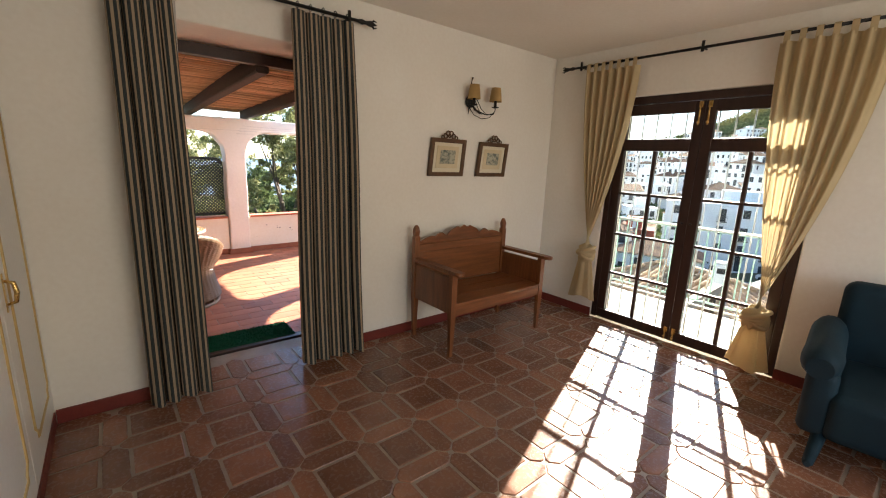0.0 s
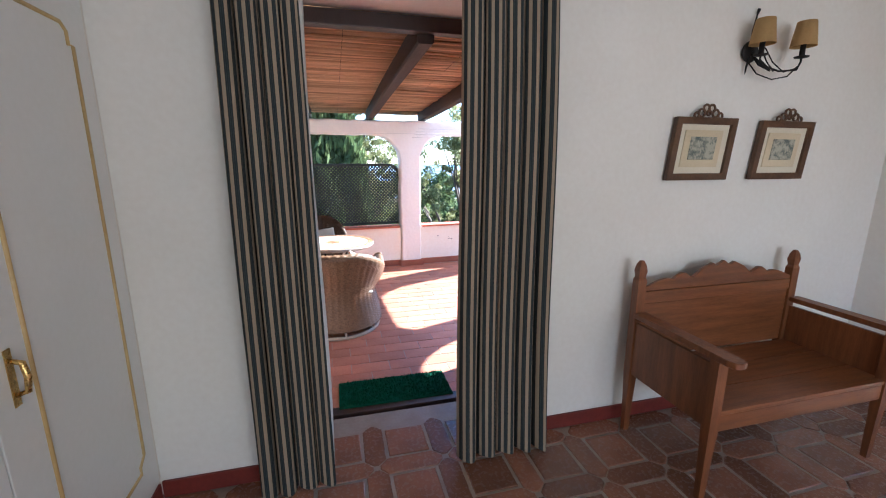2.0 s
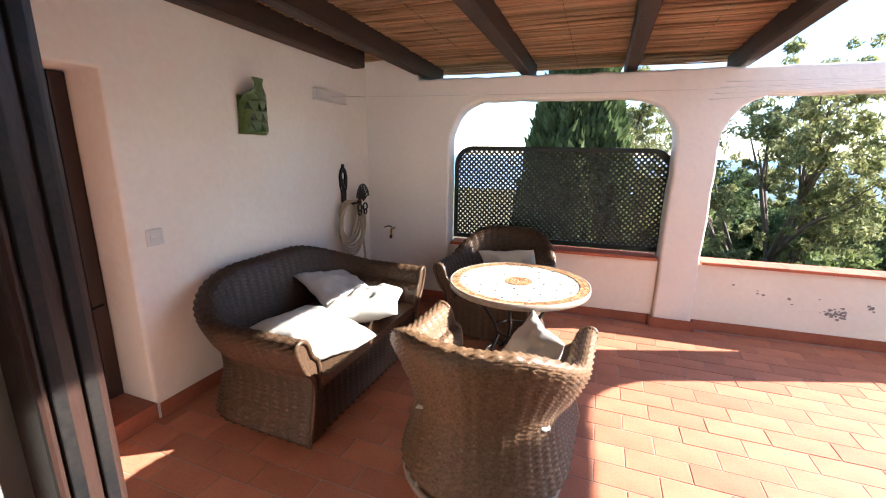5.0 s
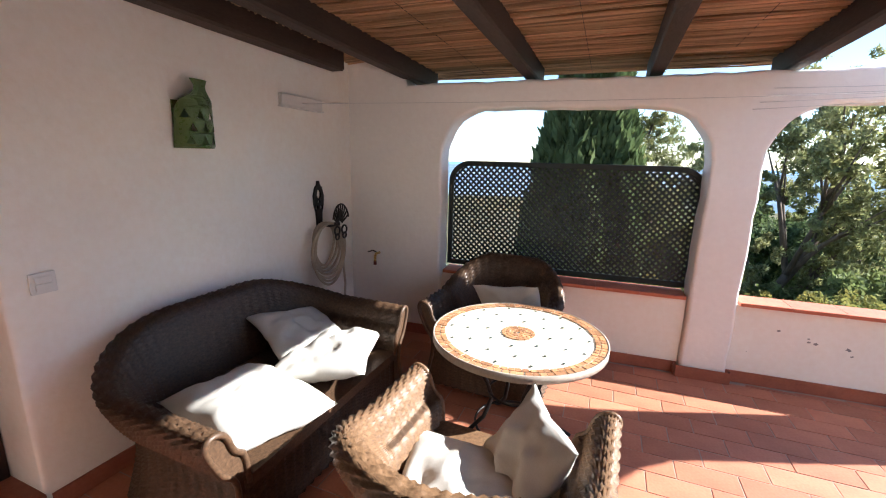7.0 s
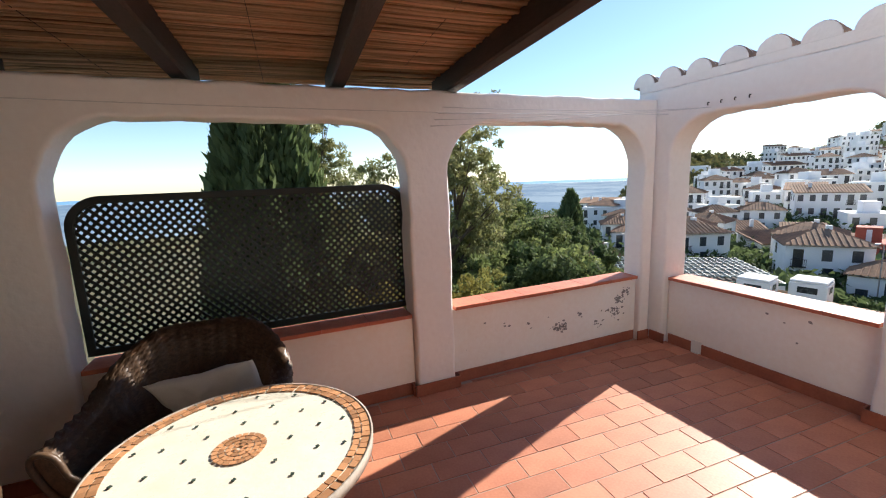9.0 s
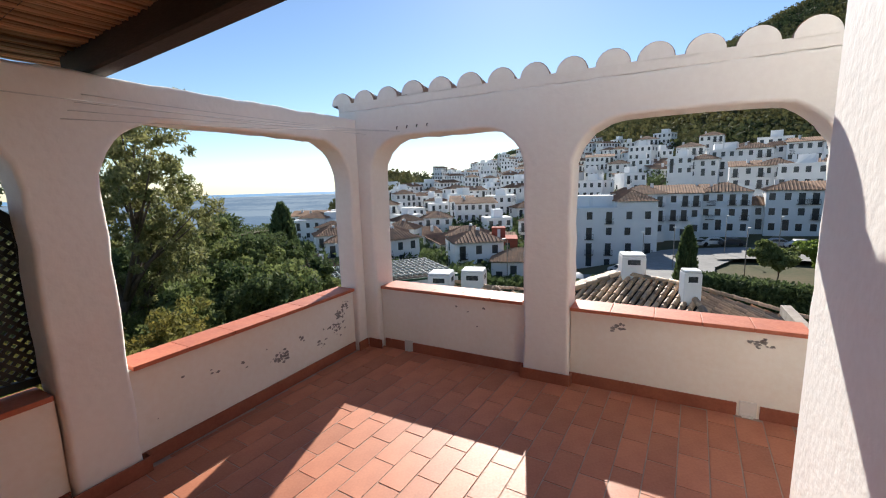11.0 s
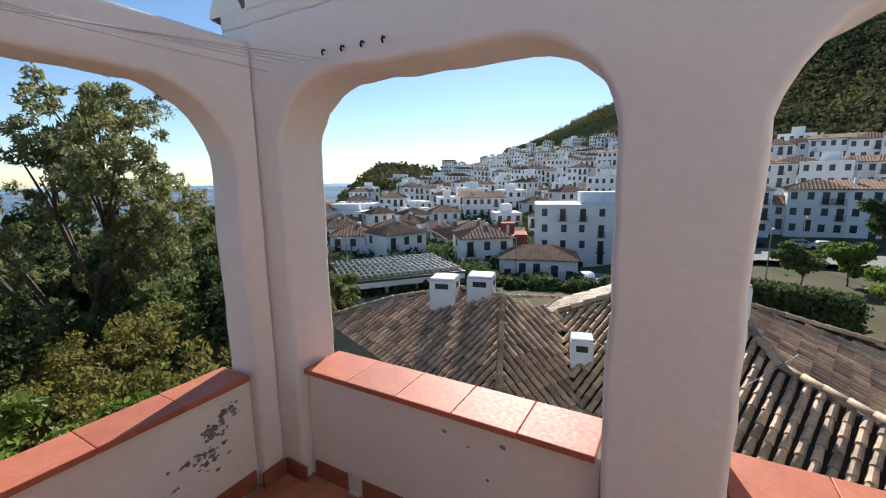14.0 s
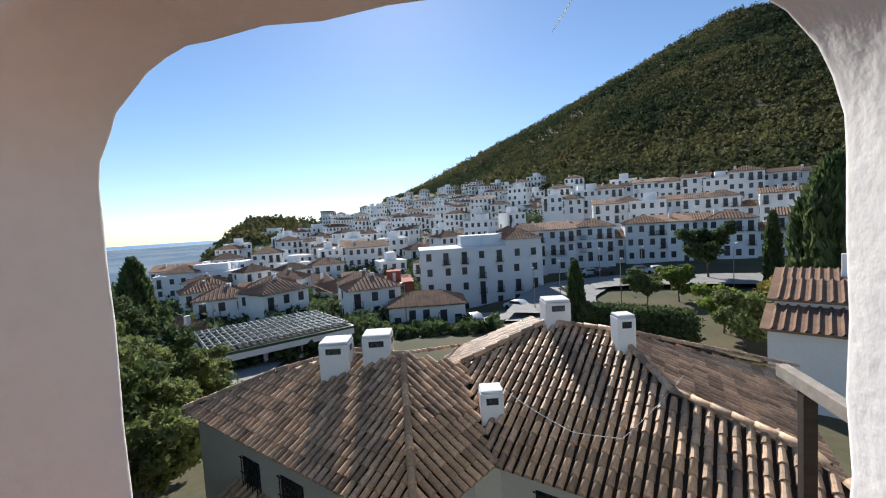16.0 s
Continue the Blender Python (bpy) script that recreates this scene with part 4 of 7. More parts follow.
gold_bead = material("ochre gilded moulding", (0.56, 0.40, 0.17), (0.46, 0.31, 0.12), 0.4, scale=9, fine=60, bump=0.1, spec=0.5)
parchment = material("parchment lamp shade", (0.60, 0.40, 0.17), (0.52, 0.34, 0.14), 0.8, scale=6, fine=80, bump=0.08, trans=0.35)
frame_wood = material("dark gilded picture frame", (0.13, 0.065, 0.03), (0.07, 0.035, 0.018), 0.4, scale=9, fine=70, bump=0.2)
paper = material("aged cream paper", (0.64, 0.54, 0.36), (0.56, 0.46, 0.30), 0.8, scale=5, fine=90, bump=0.03)
paper_light = material("cream mount board", (0.70, 0.64, 0.50), (0.64, 0.57, 0.43), 0.8, scale=5, fine=90, bump=0.03)
print_grey = material("grey-green engraved print", (0.12, 0.14, 0.12), (0.42, 0.40, 0.31), 0.8, scale=28, fine=90, bump=0.0, spread=(0.40, 0.56))
teal_velvet = material("dark teal velvet", (0.003, 0.022, 0.036), (0.002, 0.012, 0.021), 0.75, scale=5, fine=200, bump=0.2, spec=0.3)
clear_glass = glass_material("window glass", (0.93, 0.96, 0.95))
balcony_green = material("green balcony enamel", (0.30, 0.45, 0.38), (0.22, 0.35, 0.29), 0.4, scale=5, fine=60, bump=0.05)
grille_white = material("white painted grille", (0.70, 0.69, 0.66), (0.60, 0.59, 0.56), 0.5, scale=5, fine=80, bump=0.08)


def hanging(name, fn, nu, nv, material_, parent, cloth, label=""):
    """A cloth over fn(u, v); cloth: the cloth's stripes across."""
    bm = bm_new()
    g = sheet(bm, fn, nu, nv)
    uv = bm.loops.layers.uv.new("UVMap")
    place = {}
    for i, col in enumerate(g):
        for j, v in enumerate(col):
            place[v] = (cloth * i / nu, j / nv)
    for f in bm.faces:
        for lp in f.loops:
            lp[uv].uv = place[lp.vert]
    return part(name, bm, material_, parent, label)


def striped_curtain(x0, x1, xb0, xb1, yc, folds, seed, label):
    t = thing("striped_curtain", label, "curtain", group="striped curtains")
    cols = folds * 30

    def fn(u, v):
        a, b = x0 + (xb0 - x0) * v, x1 + (xb1 - x1) * v
        ph = 2 * math.pi * folds * u + 0.9 * math.sin(4.1 * u + seed) + 0.3 * math.sin(3 * v + 7 * u + seed)
        amp = (0.030 + 0.022 * v) * (0.8 + 0.35 * math.sin(5 * u + seed))
        z = 2.455 - (2.44 - 0.012 * math.sin(ph)) * v
        swell = 1 - 2 * abs(math.sin(ph / 2)) ** 0.75
        return Vector((a + (b - a) * u - 0.010 * math.sin(ph), yc + amp * swell + 0.012 * math.sin(2.3 * v * 3 + seed), z))

    hanging("cloth", fn, cols, 36, striped, t, 17 if x0 < 1 else 21)
    hanging("lining", lambda u, v: Vector((x0 + 0.02 + (x1 - x0 + (0.01 if x0 < 1 else -0.03)) * u + 0.012 * math.sin(6 * v + 3 * u), yc + 0.085 + 0.022 * math.cos(2 * math.pi * 3 * u + seed), 2.44 - 2.41 * v)), 50, 20, lining, t, 1, "white curtain lining")
    for k in range(5):
        x = x0 + (x1 - x0) * (k + 0.5) / 5
        part("ring", tube(bm_new(), [(x, 3.19 + 0.022 * math.cos(a), 2.492 + 0.022 * math.sin(a)) for a in [2 * math.pi * j / 12 for j in range(12)]], 0.003, 5, closed=True), iron, t)
    return t


striped_curtain(0.62, 0.90, 0.61, 0.93, 3.16, 4, 1.0, "heavy striped curtain in charcoal and beige beside the doorway")
striped_curtain(1.55, 1.98, 1.55, 2.05, 3.16, 5, 2.6, "heavy striped curtain in charcoal and beige, drawn open by the doorway")


def rod(name, a, b, wall, label, brackets):
    t = thing(name, label, "curtain rod", group="curtain rods")
    a, b = Vector(a), Vector(b)
    d = (b - a).normalized()
    part("bar", tube(bm_new(), [a, b], 0.011, 10), iron, t)
    for p, s in ((a, -1), (b, 1)):
        q = d * s
        part("finial", tube(bm_new(), [p, p + q * 0.03, p + q * 0.06, p + q * 0.10, p + q * 0.125, p + q * 0.15], [0.011, 0.019, 0.012, 0.022, 0.012, 0.002], 8), iron, t)
        up = Vector((0, 0, 1))
        for sg in (-1, 1):
            part("leaf", tube(bm_new(), [p + q * 0.10, p + q * 0.125 + sg * up * 0.025, p + q * 0.15 + sg * up * 0.02], [0.008, 0.007, 0.003], 6), iron, t)
    for k in brackets:
        p = a.lerp(b, k)
        w = Vector(wall)
        part("bracket", tube(bm_new(), [p - Vector((0, 0, 0.03)), p + Vector((0, 0, 0.05))], 0.012, 6), iron, t)
        part("bracket_arm", tube(bm_new(), [p, p + w], 0.008, 6), iron, t)
    return t


rod("curtain_rod", (0.42, 3.19, 2.492), (2.02, 3.19, 2.492), (0, 0.099, 0), "black wrought-iron curtain rod over the doorway", (0.02, 0.96))
rod("curtain_rod", (4.335, 0.55, 2.515), (4.335, 2.99, 2.515), (0.083, 0, 0), "black wrought-iron curtain rod over the garden door", (0.03, 0.52, 0.97))


def tied_curtain(ya, yb, yk, zk, tail, seed, label):
    """A tab-top curtain drawn aside and tied in a knot."""
    t = thing("beige_curtain", label, "curtain", group="beige tab curtains")
    x = 4.335
    n = 7

    def fn(u, v):
        k = v ** 1.7
        y = ya + (yb - ya) * u
        y = y + (yk + 0.05 * (u - 0.5) - y) * k
        amp = 0.028 * (1 - 0.45 * k)
        ph = 2 * math.pi * n * u + 0.6 * math.sin(5 * u + seed)
        return Vector((x + amp * math.cos(ph) - 0.02 * k * math.sin(math.pi * u), y, 2.46 + (zk + 0.07 - 2.46) * v))

    hanging("cloth", fn, 110, 30, beige_cloth, t, 1)
    for k in range(n):
        y = ya + (yb - ya) * (k + 0.5) / n
        pts = [(x + 0.018 * math.cos(a), y, 2.515 + 0.018 * math.sin(a)) for a in [2 * math.pi * j / 10 for j in range(10)]]
        bm = bm_new()
        for p, q in zip(pts, pts[1:] + pts[:1]):
            bm.faces.new([bm.verts.new((*p[:1], p[1] + o, p[2])) for o in (-0.018, 0.018)] + [bm.verts.new((*q[:1], q[1] + o, q[2])) for o in (0.018, -0.018)])
        box(bm, x - 0.018, x - 0.014, y - 0.018, y + 0.018, 2.44, 2.51)
        part("tab", bm, beige_cloth, t)
    rng = random.Random(seed)
    bm = bm_new()

    def knot(u, v):
        a, b = 2 * math.pi * u, math.pi * v
        r = 0.088 * (1 + 0.13 * math.sin(5 * a + 6 * b + seed) + 0.08 * math.sin(9 * b + 3 * a))
        return Vector((x - 0.01 + 0.75 * r * math.sin(b) * math.cos(a), yk + r * 1.05 * math.sin(b) * math.sin(a), zk + 1.05 * r * math.cos(b)))

    sheet(bm, knot, 30, 20, close_u=True)
    bmesh.ops.remove_doubles(bm, verts=bm.verts, dist=0.0005)
    part("knot", bm, beige_cloth, t)
    for k in range(3):
        r, tilt = 0.083 - 0.006 * k, 0.5 * (k - 1)
        pts = [(x - 0.012 + 0.80 * r * math.cos(a), yk + 1.05 * r * math.sin(a), zk + (0.03 - 0.028 * k) + r * math.sin(a) * tilt) for a in [2 * math.pi * j / 20 for j in range(20)]]
        part("knot_wrap", tube(bm_new(), pts, 0.018, 7, closed=True), beige_cloth, t)
    low = zk - tail

    def skirt(u, v):
        a = 2 * math.pi * u
        w = 0.045 + 0.055 * v
        r = w * (1 + 0.22 * math.cos(6 * a + seed))
        return Vector((x + 0.55 * r * math.cos(a) - 0.012, yk + 1.25 * r * math.sin(a), zk - 0.03 + (low - zk + 0.03) * v + 0.02 * math.sin(2 * a + seed) * v))

    bm = bm_new()
    sheet(bm, skirt, 60, 14, close_u=True)
    part("tail", bm, beige_cloth, t)
    return t


tied_curtain(2.86, 2.32, 2.63, 0.68, 0.47, 1, "beige cotton tab curtain tied in a low knot")
tied_curtain(1.32, 0.72, 1.13, 0.46, 0.40, 4, "beige cotton tab curtain swept aside and tied in a knot")

# ---- doorway frame ----
fr = thing("door_2", "dark brown sliding-door frame standing open to the terrace", "door", kind="structure")
Y0, Y1 = 3.765, 3.84
for xa2, xb2, ye in ((DOOR[0] + 0.003, DOOR[0] + 0.070, Y1), (DOOR[1] - 0.050, DOOR[1] - 0.003, 3.79)):
    part("door_frame", box(bm_new(), xa2, xb2, 3.70 if xa2 > 1 else Y0, ye, 0.005, 2.278, 0.006), dark_wood, fr)
    for y in ((3.72, 3.755) if xa2 > 1 else (3.785, 3.82)):
        part("track", box(bm_new(), xa2 - 0.006 if xa2 > 1 else xb2 + 0.0005, xa2 - 0.0005 if xa2 > 1 else xb2 + 0.006, y - 0.008, y + 0.008, 0.006, 2.195, 0.002), iron, fr)
part("door_frame", box(bm_new(), DOOR[0] + 0.072, DOOR[1] - 0.052, Y0, Y1, 2.20, 2.278, 0.006), dark_wood, fr)
for z in (0.55, 1.05, 1.42):
    part("hinge", box(bm_new(), DOOR[1] - 0.062, DOOR[1] - 0.051, 3.765, 3.785, z - 0.04, z + 0.04, 0.003), brass if z < 1.2 else iron, fr)

# ---- garden door ----
gd = thing("door_3", "dark wooden glazed double garden door, closed", "door", kind="structure")
GX0, GX1 = 4.445, 4.495
part("door_frame", box(bm_new(), GX0 - 0.01, GX1 + 0.02, FD[0] + 0.002, FD[0] + 0.055, 0.004, FD[2] - 0.003, 0.005), dark_wood, gd)
part("door_frame", box(bm_new(), GX0 - 0.01, GX1 + 0.02, FD[1] - 0.055, FD[1] - 0.002, 0.004, FD[2] - 0.003, 0.005), dark_wood, gd)
part("door_frame", box(bm_new(), GX0 - 0.01, GX1 + 0.02, FD[0] + 0.057, FD[1] - 0.057, 2.13, FD[2] - 0.003, 0.005), dark_wood, gd)
mid = 1.765
for side, (ya, yb) in enumerate(((FD[0] + 0.058, mid - 0.002), (mid + 0.002, FD[1] - 0.058))):
    leaf = part("door_leaf", box(bm_new(), GX0, GX1, ya, yb, 0.008, 0.10, 0.004), dark_wood, gd)
    st = 0.078
    for a, b, z0, z1, nm in ((ya, ya + st, 0.102, 2.126, "stile"), (yb - st, yb, 0.102, 2.126, "stile"), (ya + st + 0.001, yb - st - 0.001, 2.035, 2.126, "rail"), (ya + st + 0.001, yb - st - 0.001, 1.715, 1.82, "rail")):
        part(nm, box(bm_new(), GX0, GX1, a, b, z0, z1, 0.004), dark_wood, leaf)
    ia, ib = ya + st + 0.001, yb - st - 0.001
    cm = (ia + ib) / 2
    part("glazing_bar", box(bm_new(), GX0 + 0.008, GX1 - 0.008, cm - 0.014, cm + 0.014, 0.102, 1.713, 0.004), dark_wood, leaf)
    zs = [0.102 + (1.713 - 0.102) * k / 4 for k in range(5)]
    for z in zs[1:-1]:
        for a, b in ((ia, cm - 0.015), (cm + 0.015, ib)):
            part("glazing_bar", box(bm_new(), GX0 + 0.008, GX1 - 0.008, a, b, z - 0.012, z + 0.012, 0.004), dark_wood, leaf)
    for z0, z1 in zip(zs, zs[1:]):
        for a, b in ((ia, cm - 0.014), (cm + 0.014, ib)):
            p = part("pane", box(bm_new(), 4.468, 4.472, a - 0.003, b + 0.003, z0, z1), clear_glass, leaf)
            p.visible_shadow = False
    p = part("pane", box(bm_new(), 4.468, 4.472, ia - 0.003, ib + 0.003, 1.818, 2.037), clear_glass, leaf)
    p.visible_shadow = False
    yc = mid + (-0.035 if side == 0 else 0.035)
    for z0, z1 in ((1.93, 2.12), (0.02, 0.13)):
        part("bolt", tube(bm_new(), [(GX0 - 0.012, yc, z0), (GX0 - 0.012, yc, z1)], 0.007, 8), brass, leaf, "brass bolt")
        part("bolt_plate", box(bm_new(), GX0 - 0.006, GX0 - 0.0005, yc - 0.016, yc + 0.016, z1 - 0.05, z1, 0.002), brass, leaf)
        part("bolt_knob", lathe(bm_new(), [(0, -0.012), (0.011, -0.006), (0.011, 0.006), (0, 0.012)], 10, (GX0 - 0.018, yc, z0 + 0.02)), brass, leaf)
    part("door_knob", lathe(bm_new(), [(0, -0.012), (0.012, -0.004), (0.012, 0.004), (0, 0.012)], 10, (GX0 - 0.02, yc, 1.10)), iron, leaf)
# outside grille, balcony and rail
gr = thing("window_grille", "white painted iron security grille outside the garden door", "grille")
gy = FD[0] + 0.10
while gy < FD[1] - 0.05:
    part("grille_bar", tube(bm_new(), [(4.62, gy, 0.0), (4.62, gy, FD[2] - 0.006)], 0.0065, 6), grille_white, gr)
    gy += 0.128
for z in (0.35, 1.05, 1.75):
    part("grille_rail", box(bm_new(), 4.612, 4.628, FD[0] + 0.004, FD[1] - 0.004, z - 0.008, z + 0.008, 0.002), grille_white, gr)
structure("floor_balcony", box(bm_new(), 4.782, 5.75, -1.2, 3.72, -0.35, -0.03, 0.01), lime_warm, "pale balcony slab outside the garden door", "floor")
rail = thing("balcony_rail", "green painted iron balcony railing", "railing")
for z, r in ((0.92, 0.02), (0.10, 0.012)):
    part("top_rail" if z > 0.5 else "bottom_rail", tube(bm_new(), [(5.68, -1.15, z), (5.68, 3.70, z)], r, 8), balcony_green, rail)
post_me = mesh_of("baluster", tube(bm_new(), [(0, 0, 0), (0, 0, 0.80)], 0.008, 6), balcony_green)
for k in range(42):
    part("baluster", post_me, None, rail, m=Matrix.Translation((5.68, -1.12 + 0.115 * k, 0.11)))
for y in (-1.15, 1.2, 3.70):
    part("post", tube(bm_new(), [(5.68, y, -0.03), (5.68, y, 0.92)], 0.016, 8), balcony_green, rail)

# ---- bench ----
bench = thing("wooden_bench", "antique red-brown pine settle bench with a carved scalloped back", "bench", Matrix.Translation((2.535, 2.64, 0)))
BW, BD = 1.13, 0.56
for x, y, h in ((0.0, 0.0, 0.695), (BW - 0.052, 0.0, 0.695), (0.0, BD - 0.045, 1.0), (BW - 0.052, BD - 0.045, 1.0)):
    bm = bm_new()
    prof = [(0.62, 0.0), (0.8, 0.22), (1.0, 0.36), (1.0, h if h < 0.9 else 0.90)]
    if h > 0.9:
        prof += [(0.75, 0.915), (0.95, 0.95), (0.7, 0.985), (0.3, 1.005)]
    rings = [[bm.verts.new((x + 0.026 + s * 0.026 * a, y + 0.0225 + s * 0.0225 * b, z)) for a, b in ((-1, -1), (1, -1), (1, 1), (-1, 1))] for s, z in prof]
    for a, b in zip(rings, rings[1:]):
        for j in range(4):
            bm.faces.new((a[j], a[(j + 1) % 4], b[(j + 1) % 4], b[j]))
    bm.faces.new(rings[-1])
    bm.faces.new(list(reversed(rings[0])))
    part("leg" if h < 0.9 else "back_post", bm, pine_up, bench)
for k in range(3):
    part("seat_board", box(bm_new(), 0.012, BW - 0.012, 0.006 + k * 0.172, 0.006 + (k + 1) * 0.172 - 0.003, 0.425, 0.447, 0.004), pine, bench)
part("front_rail", box(bm_new(), 0.054, BW - 0.054, 0.008, 0.035, 0.345, 0.424, 0.004), pine, bench)
part("back_rail", box(bm_new(), 0.054, BW - 0.054, BD - 0.035, BD - 0.012, 0.345, 0.424, 0.004), pine, bench)
part("back_panel", box(bm_new(), 0.054, BW - 0.054, BD - 0.034, BD - 0.016, 0.449, 0.765, 0.003), pine, bench)
part("back_rail", box(bm_new(), 0.054, BW - 0.054, BD - 0.042, BD - 0.012, 0.767, 0.835, 0.006), pine, bench)
crest = [(0.054, 0.837), (BW - 0.054, 0.837)]
half_w = (BW - 0.108) / 2
top = []
for k in range(41):
    q = 1 - 2 * k / 40
    a = abs(q)
    h = 0.965 - 0.02 * (a / 0.25) ** 2 if a < 0.25 else (0.945 - 0.055 * smooth_step(0.25, 0.42, a) if a < 0.42 else (0.89 + 0.035 * math.sin(math.pi * (a - 0.42) / 0.22) if a < 0.64 else 0.89 - 0.035 * smooth_step(0.64, 1.0, a) + 0.018 * math.sin(math.pi * (a - 0.64) / 0.36)))
    h += 0.012 * math.cos(a / 0.25 * math.pi * 3) * (a < 0.25)
    top.append((BW / 2 + q * half_w, h))
bm = cut_sheet([crest + top], 0.022, 0.003)
part("carved_crest", upright(bm, (0, BD - 0.027, 0), (1, 0, 0), (0, -1, 0)), pine, bench)
for x in (0.010, BW - 0.030):
    part("side_panel", box(bm_new(), x, x + 0.02, 0.046, BD - 0.047, 0.36, 0.665, 0.003), pine_up, bench)
    bm = bm_new()
    pts = [(-0.012, BD - 0.05), (-0.012, 0.02), (-0.016, -0.04), (-0.004, -0.075), (0.026, -0.085), (0.056, -0.075), (0.066, -0.04), (0.062, 0.02), (0.062, BD - 0.05)]
    prism(bm, [(x - 0.010 + a, b) for a, b in pts], 0.696, 0.724)
    bmesh.ops.bevel(bm, geom=list(bm.edges), offset=0.004, segments=1, affect="EDGES")
    part("armrest", bm, pine_up, bench)

# ---- pictures ----
def picture(x0, x1, z0, z1, lean, label, seed):
    t = thing("framed_picture", label, "picture", Matrix.Translation((0, 3.262, 0)), "framed prints")
    sh = lean
    def quad(a, b, c, d, y, dep, hole=None):
        sk = lambda x, z: (x + sh * (z - z0), z)  # noqa: E731
        o = [sk(a, c), sk(b, c), sk(b, d), sk(a, d)]
        outl = [o] if hole is None else [o, [sk(hole[0], hole[2]), sk(hole[1], hole[2]), sk(hole[1], hole[3]), sk(hole[0], hole[3])]]
        return upright(cut_sheet(outl, dep, 0.003), (0, y, 0), (1, 0, 0), (0, -1, 0))
    f = 0.036
    part("frame", quad(x0, x1, z0, z1, 0.004, 0.03, (x0 + f, x1 - f, z0 + f, z1 - f)), frame_wood, t)
    part("mount", quad(x0 + 0.03, x1 - 0.03, z0 + 0.03, z1 - 0.03, 0.010, 0.008), paper_light, t)
    part("inner_mount", quad(x0 + 0.075, x1 - 0.075, z0 + 0.07, z1 - 0.065, 0.0035, 0.007), paper, t)
    part("print", quad(x0 + 0.115, x1 - 0.115, z0 + 0.11, z1 - 0.10, -0.0015, 0.007), print_grey, t)
    cx = (x0 + x1) / 2 + sh * (z1 - z0)
    for dx2, dz, r in ((-0.045, 0.022, 0.020), (0.045, 0.022, 0.020), (-0.018, 0.045, 0.020), (0.018, 0.045, 0.020), (-0.078, 0.010, 0.014), (0.078, 0.010, 0.014), (0, 0.024, 0.012)):
        part("carved_scroll", tube(bm_new(), [(cx + dx2 + r * math.cos(a), 0.0, z1 + dz + r * math.sin(a)) for a in [2 * math.pi * j / 14 for j in range(14)]], 0.0065, 6, closed=True), frame_wood, t)
    return t


picture(2.725, 3.125, 1.418, 1.748, 0.10, "small antique print in a dark carved frame with a ribbon crest", 1)
picture(3.295, 3.685, 1.418, 1.742, 0.12, "small antique print in a dark carved frame hanging beside its pair", 2)

# ---- wall sconce ----
sc = thing("wall_sconce", "black iron two-arm wall sconce with parchment shades", "wall lamp", Matrix.Translation((3.19, 3.288, 0)), "")
part("back_plate", lathe(bm_new(), [(0, -0.01), (0.05, -0.008), (0.055, 0), (0.05, 0.006), (0, 0.006)], 20), iron, sc, m=Matrix.Translation((0.0, -0.012, 2.09)) @ Matrix.Rotation(math.pi / 2, 4, "X"))
part("stem", tube(bm_new(), [(0.02, -0.012, 2.30), (0.01, -0.014, 2.27), (-0.005, -0.015, 2.19), (0, -0.016, 2.09), (-0.02, -0.02, 2.01), (-0.024, -0.02, 1.975)], [0.009, 0.004, 0.005, 0.006, 0.005, 0.002], 7), iron, sc)
for x, y in ((-0.03, -0.10), (0.22, -0.12)):
    q = 0.5 if x < 0 else 1.0
    part("arm", tube(bm_new(), [(0, -0.02, 2.08), (0.05 * q, -0.05, 2.02), (0.12 * q, -0.09, 1.985), (0.20 * q - 0.06 * (x < 0), y, 1.99), (x, y, 2.03), (x, y, 2.07)], 0.005, 7), iron, sc)
    part("arm_scroll", tube(bm_new(), [(0.0, -0.02, 2.16), (0.06 * q, -0.05, 2.10), (0.08 * q, -0.08, 2.03), (0.14 * q, -0.1, 1.98), (0.2 * q - 0.06 * (x < 0), y, 2.0)], 0.0035, 6), iron, sc)
    part("drip_pan", lathe(bm_new(), [(0, 2.045), (0.032, 2.052), (0.034, 2.057), (0, 2.055)], 16, (x, y, 0)), iron, sc)
    part("candle_tube", lathe(bm_new(), [(0.013, 2.056), (0.013, 2.12), (0, 2.12)], 10, (x, y, 0)), iron, sc)
    part("shade", lathe(bm_new(), [(0.058, 2.105), (0.042, 2.225), (0.040, 2.225), (0.056, 2.105)], 24, (x, y, 0)), parchment, sc, "parchment lamp shade")
part("lower_scroll", tube(bm_new(), [(-0.015, -0.02, 2.04), (0.02, -0.05, 1.975), (0.09, -0.08, 1.945), (0.17, -0.10, 1.96), (0.21, -0.115, 2.01)], 0.0035, 6), iron, sc)

# ---- wardrobe front ----
wd = thing("fitted_wardrobe", "white lacquered fitted wardrobe with ochre mouldings and brass handles", "wardrobe", Matrix.Translation((AX, 0, 0)))
part("plinth", box(bm_new(), -0.03, -0.012, BACK + 0.01, AY - 0.004, 0.0, 0.10, 0.003), white_lacquer, wd)
part("carcass", box(bm_new(), -0.60, -0.025, BACK + 0.01, AY - 0.004, 0.101, CEIL - 0.003), white_lacquer, wd)
part("skirting", box(bm_new(), -0.0115, 0.0, BACK + 0.01, AY - 0.016, 0.0, 0.08, 0.003), skirt_red, wd, "dark red painted skirting")
edges = [3.27, 2.54, 1.80, 1.06, 0.32, -0.42, -1.16, -1.90]


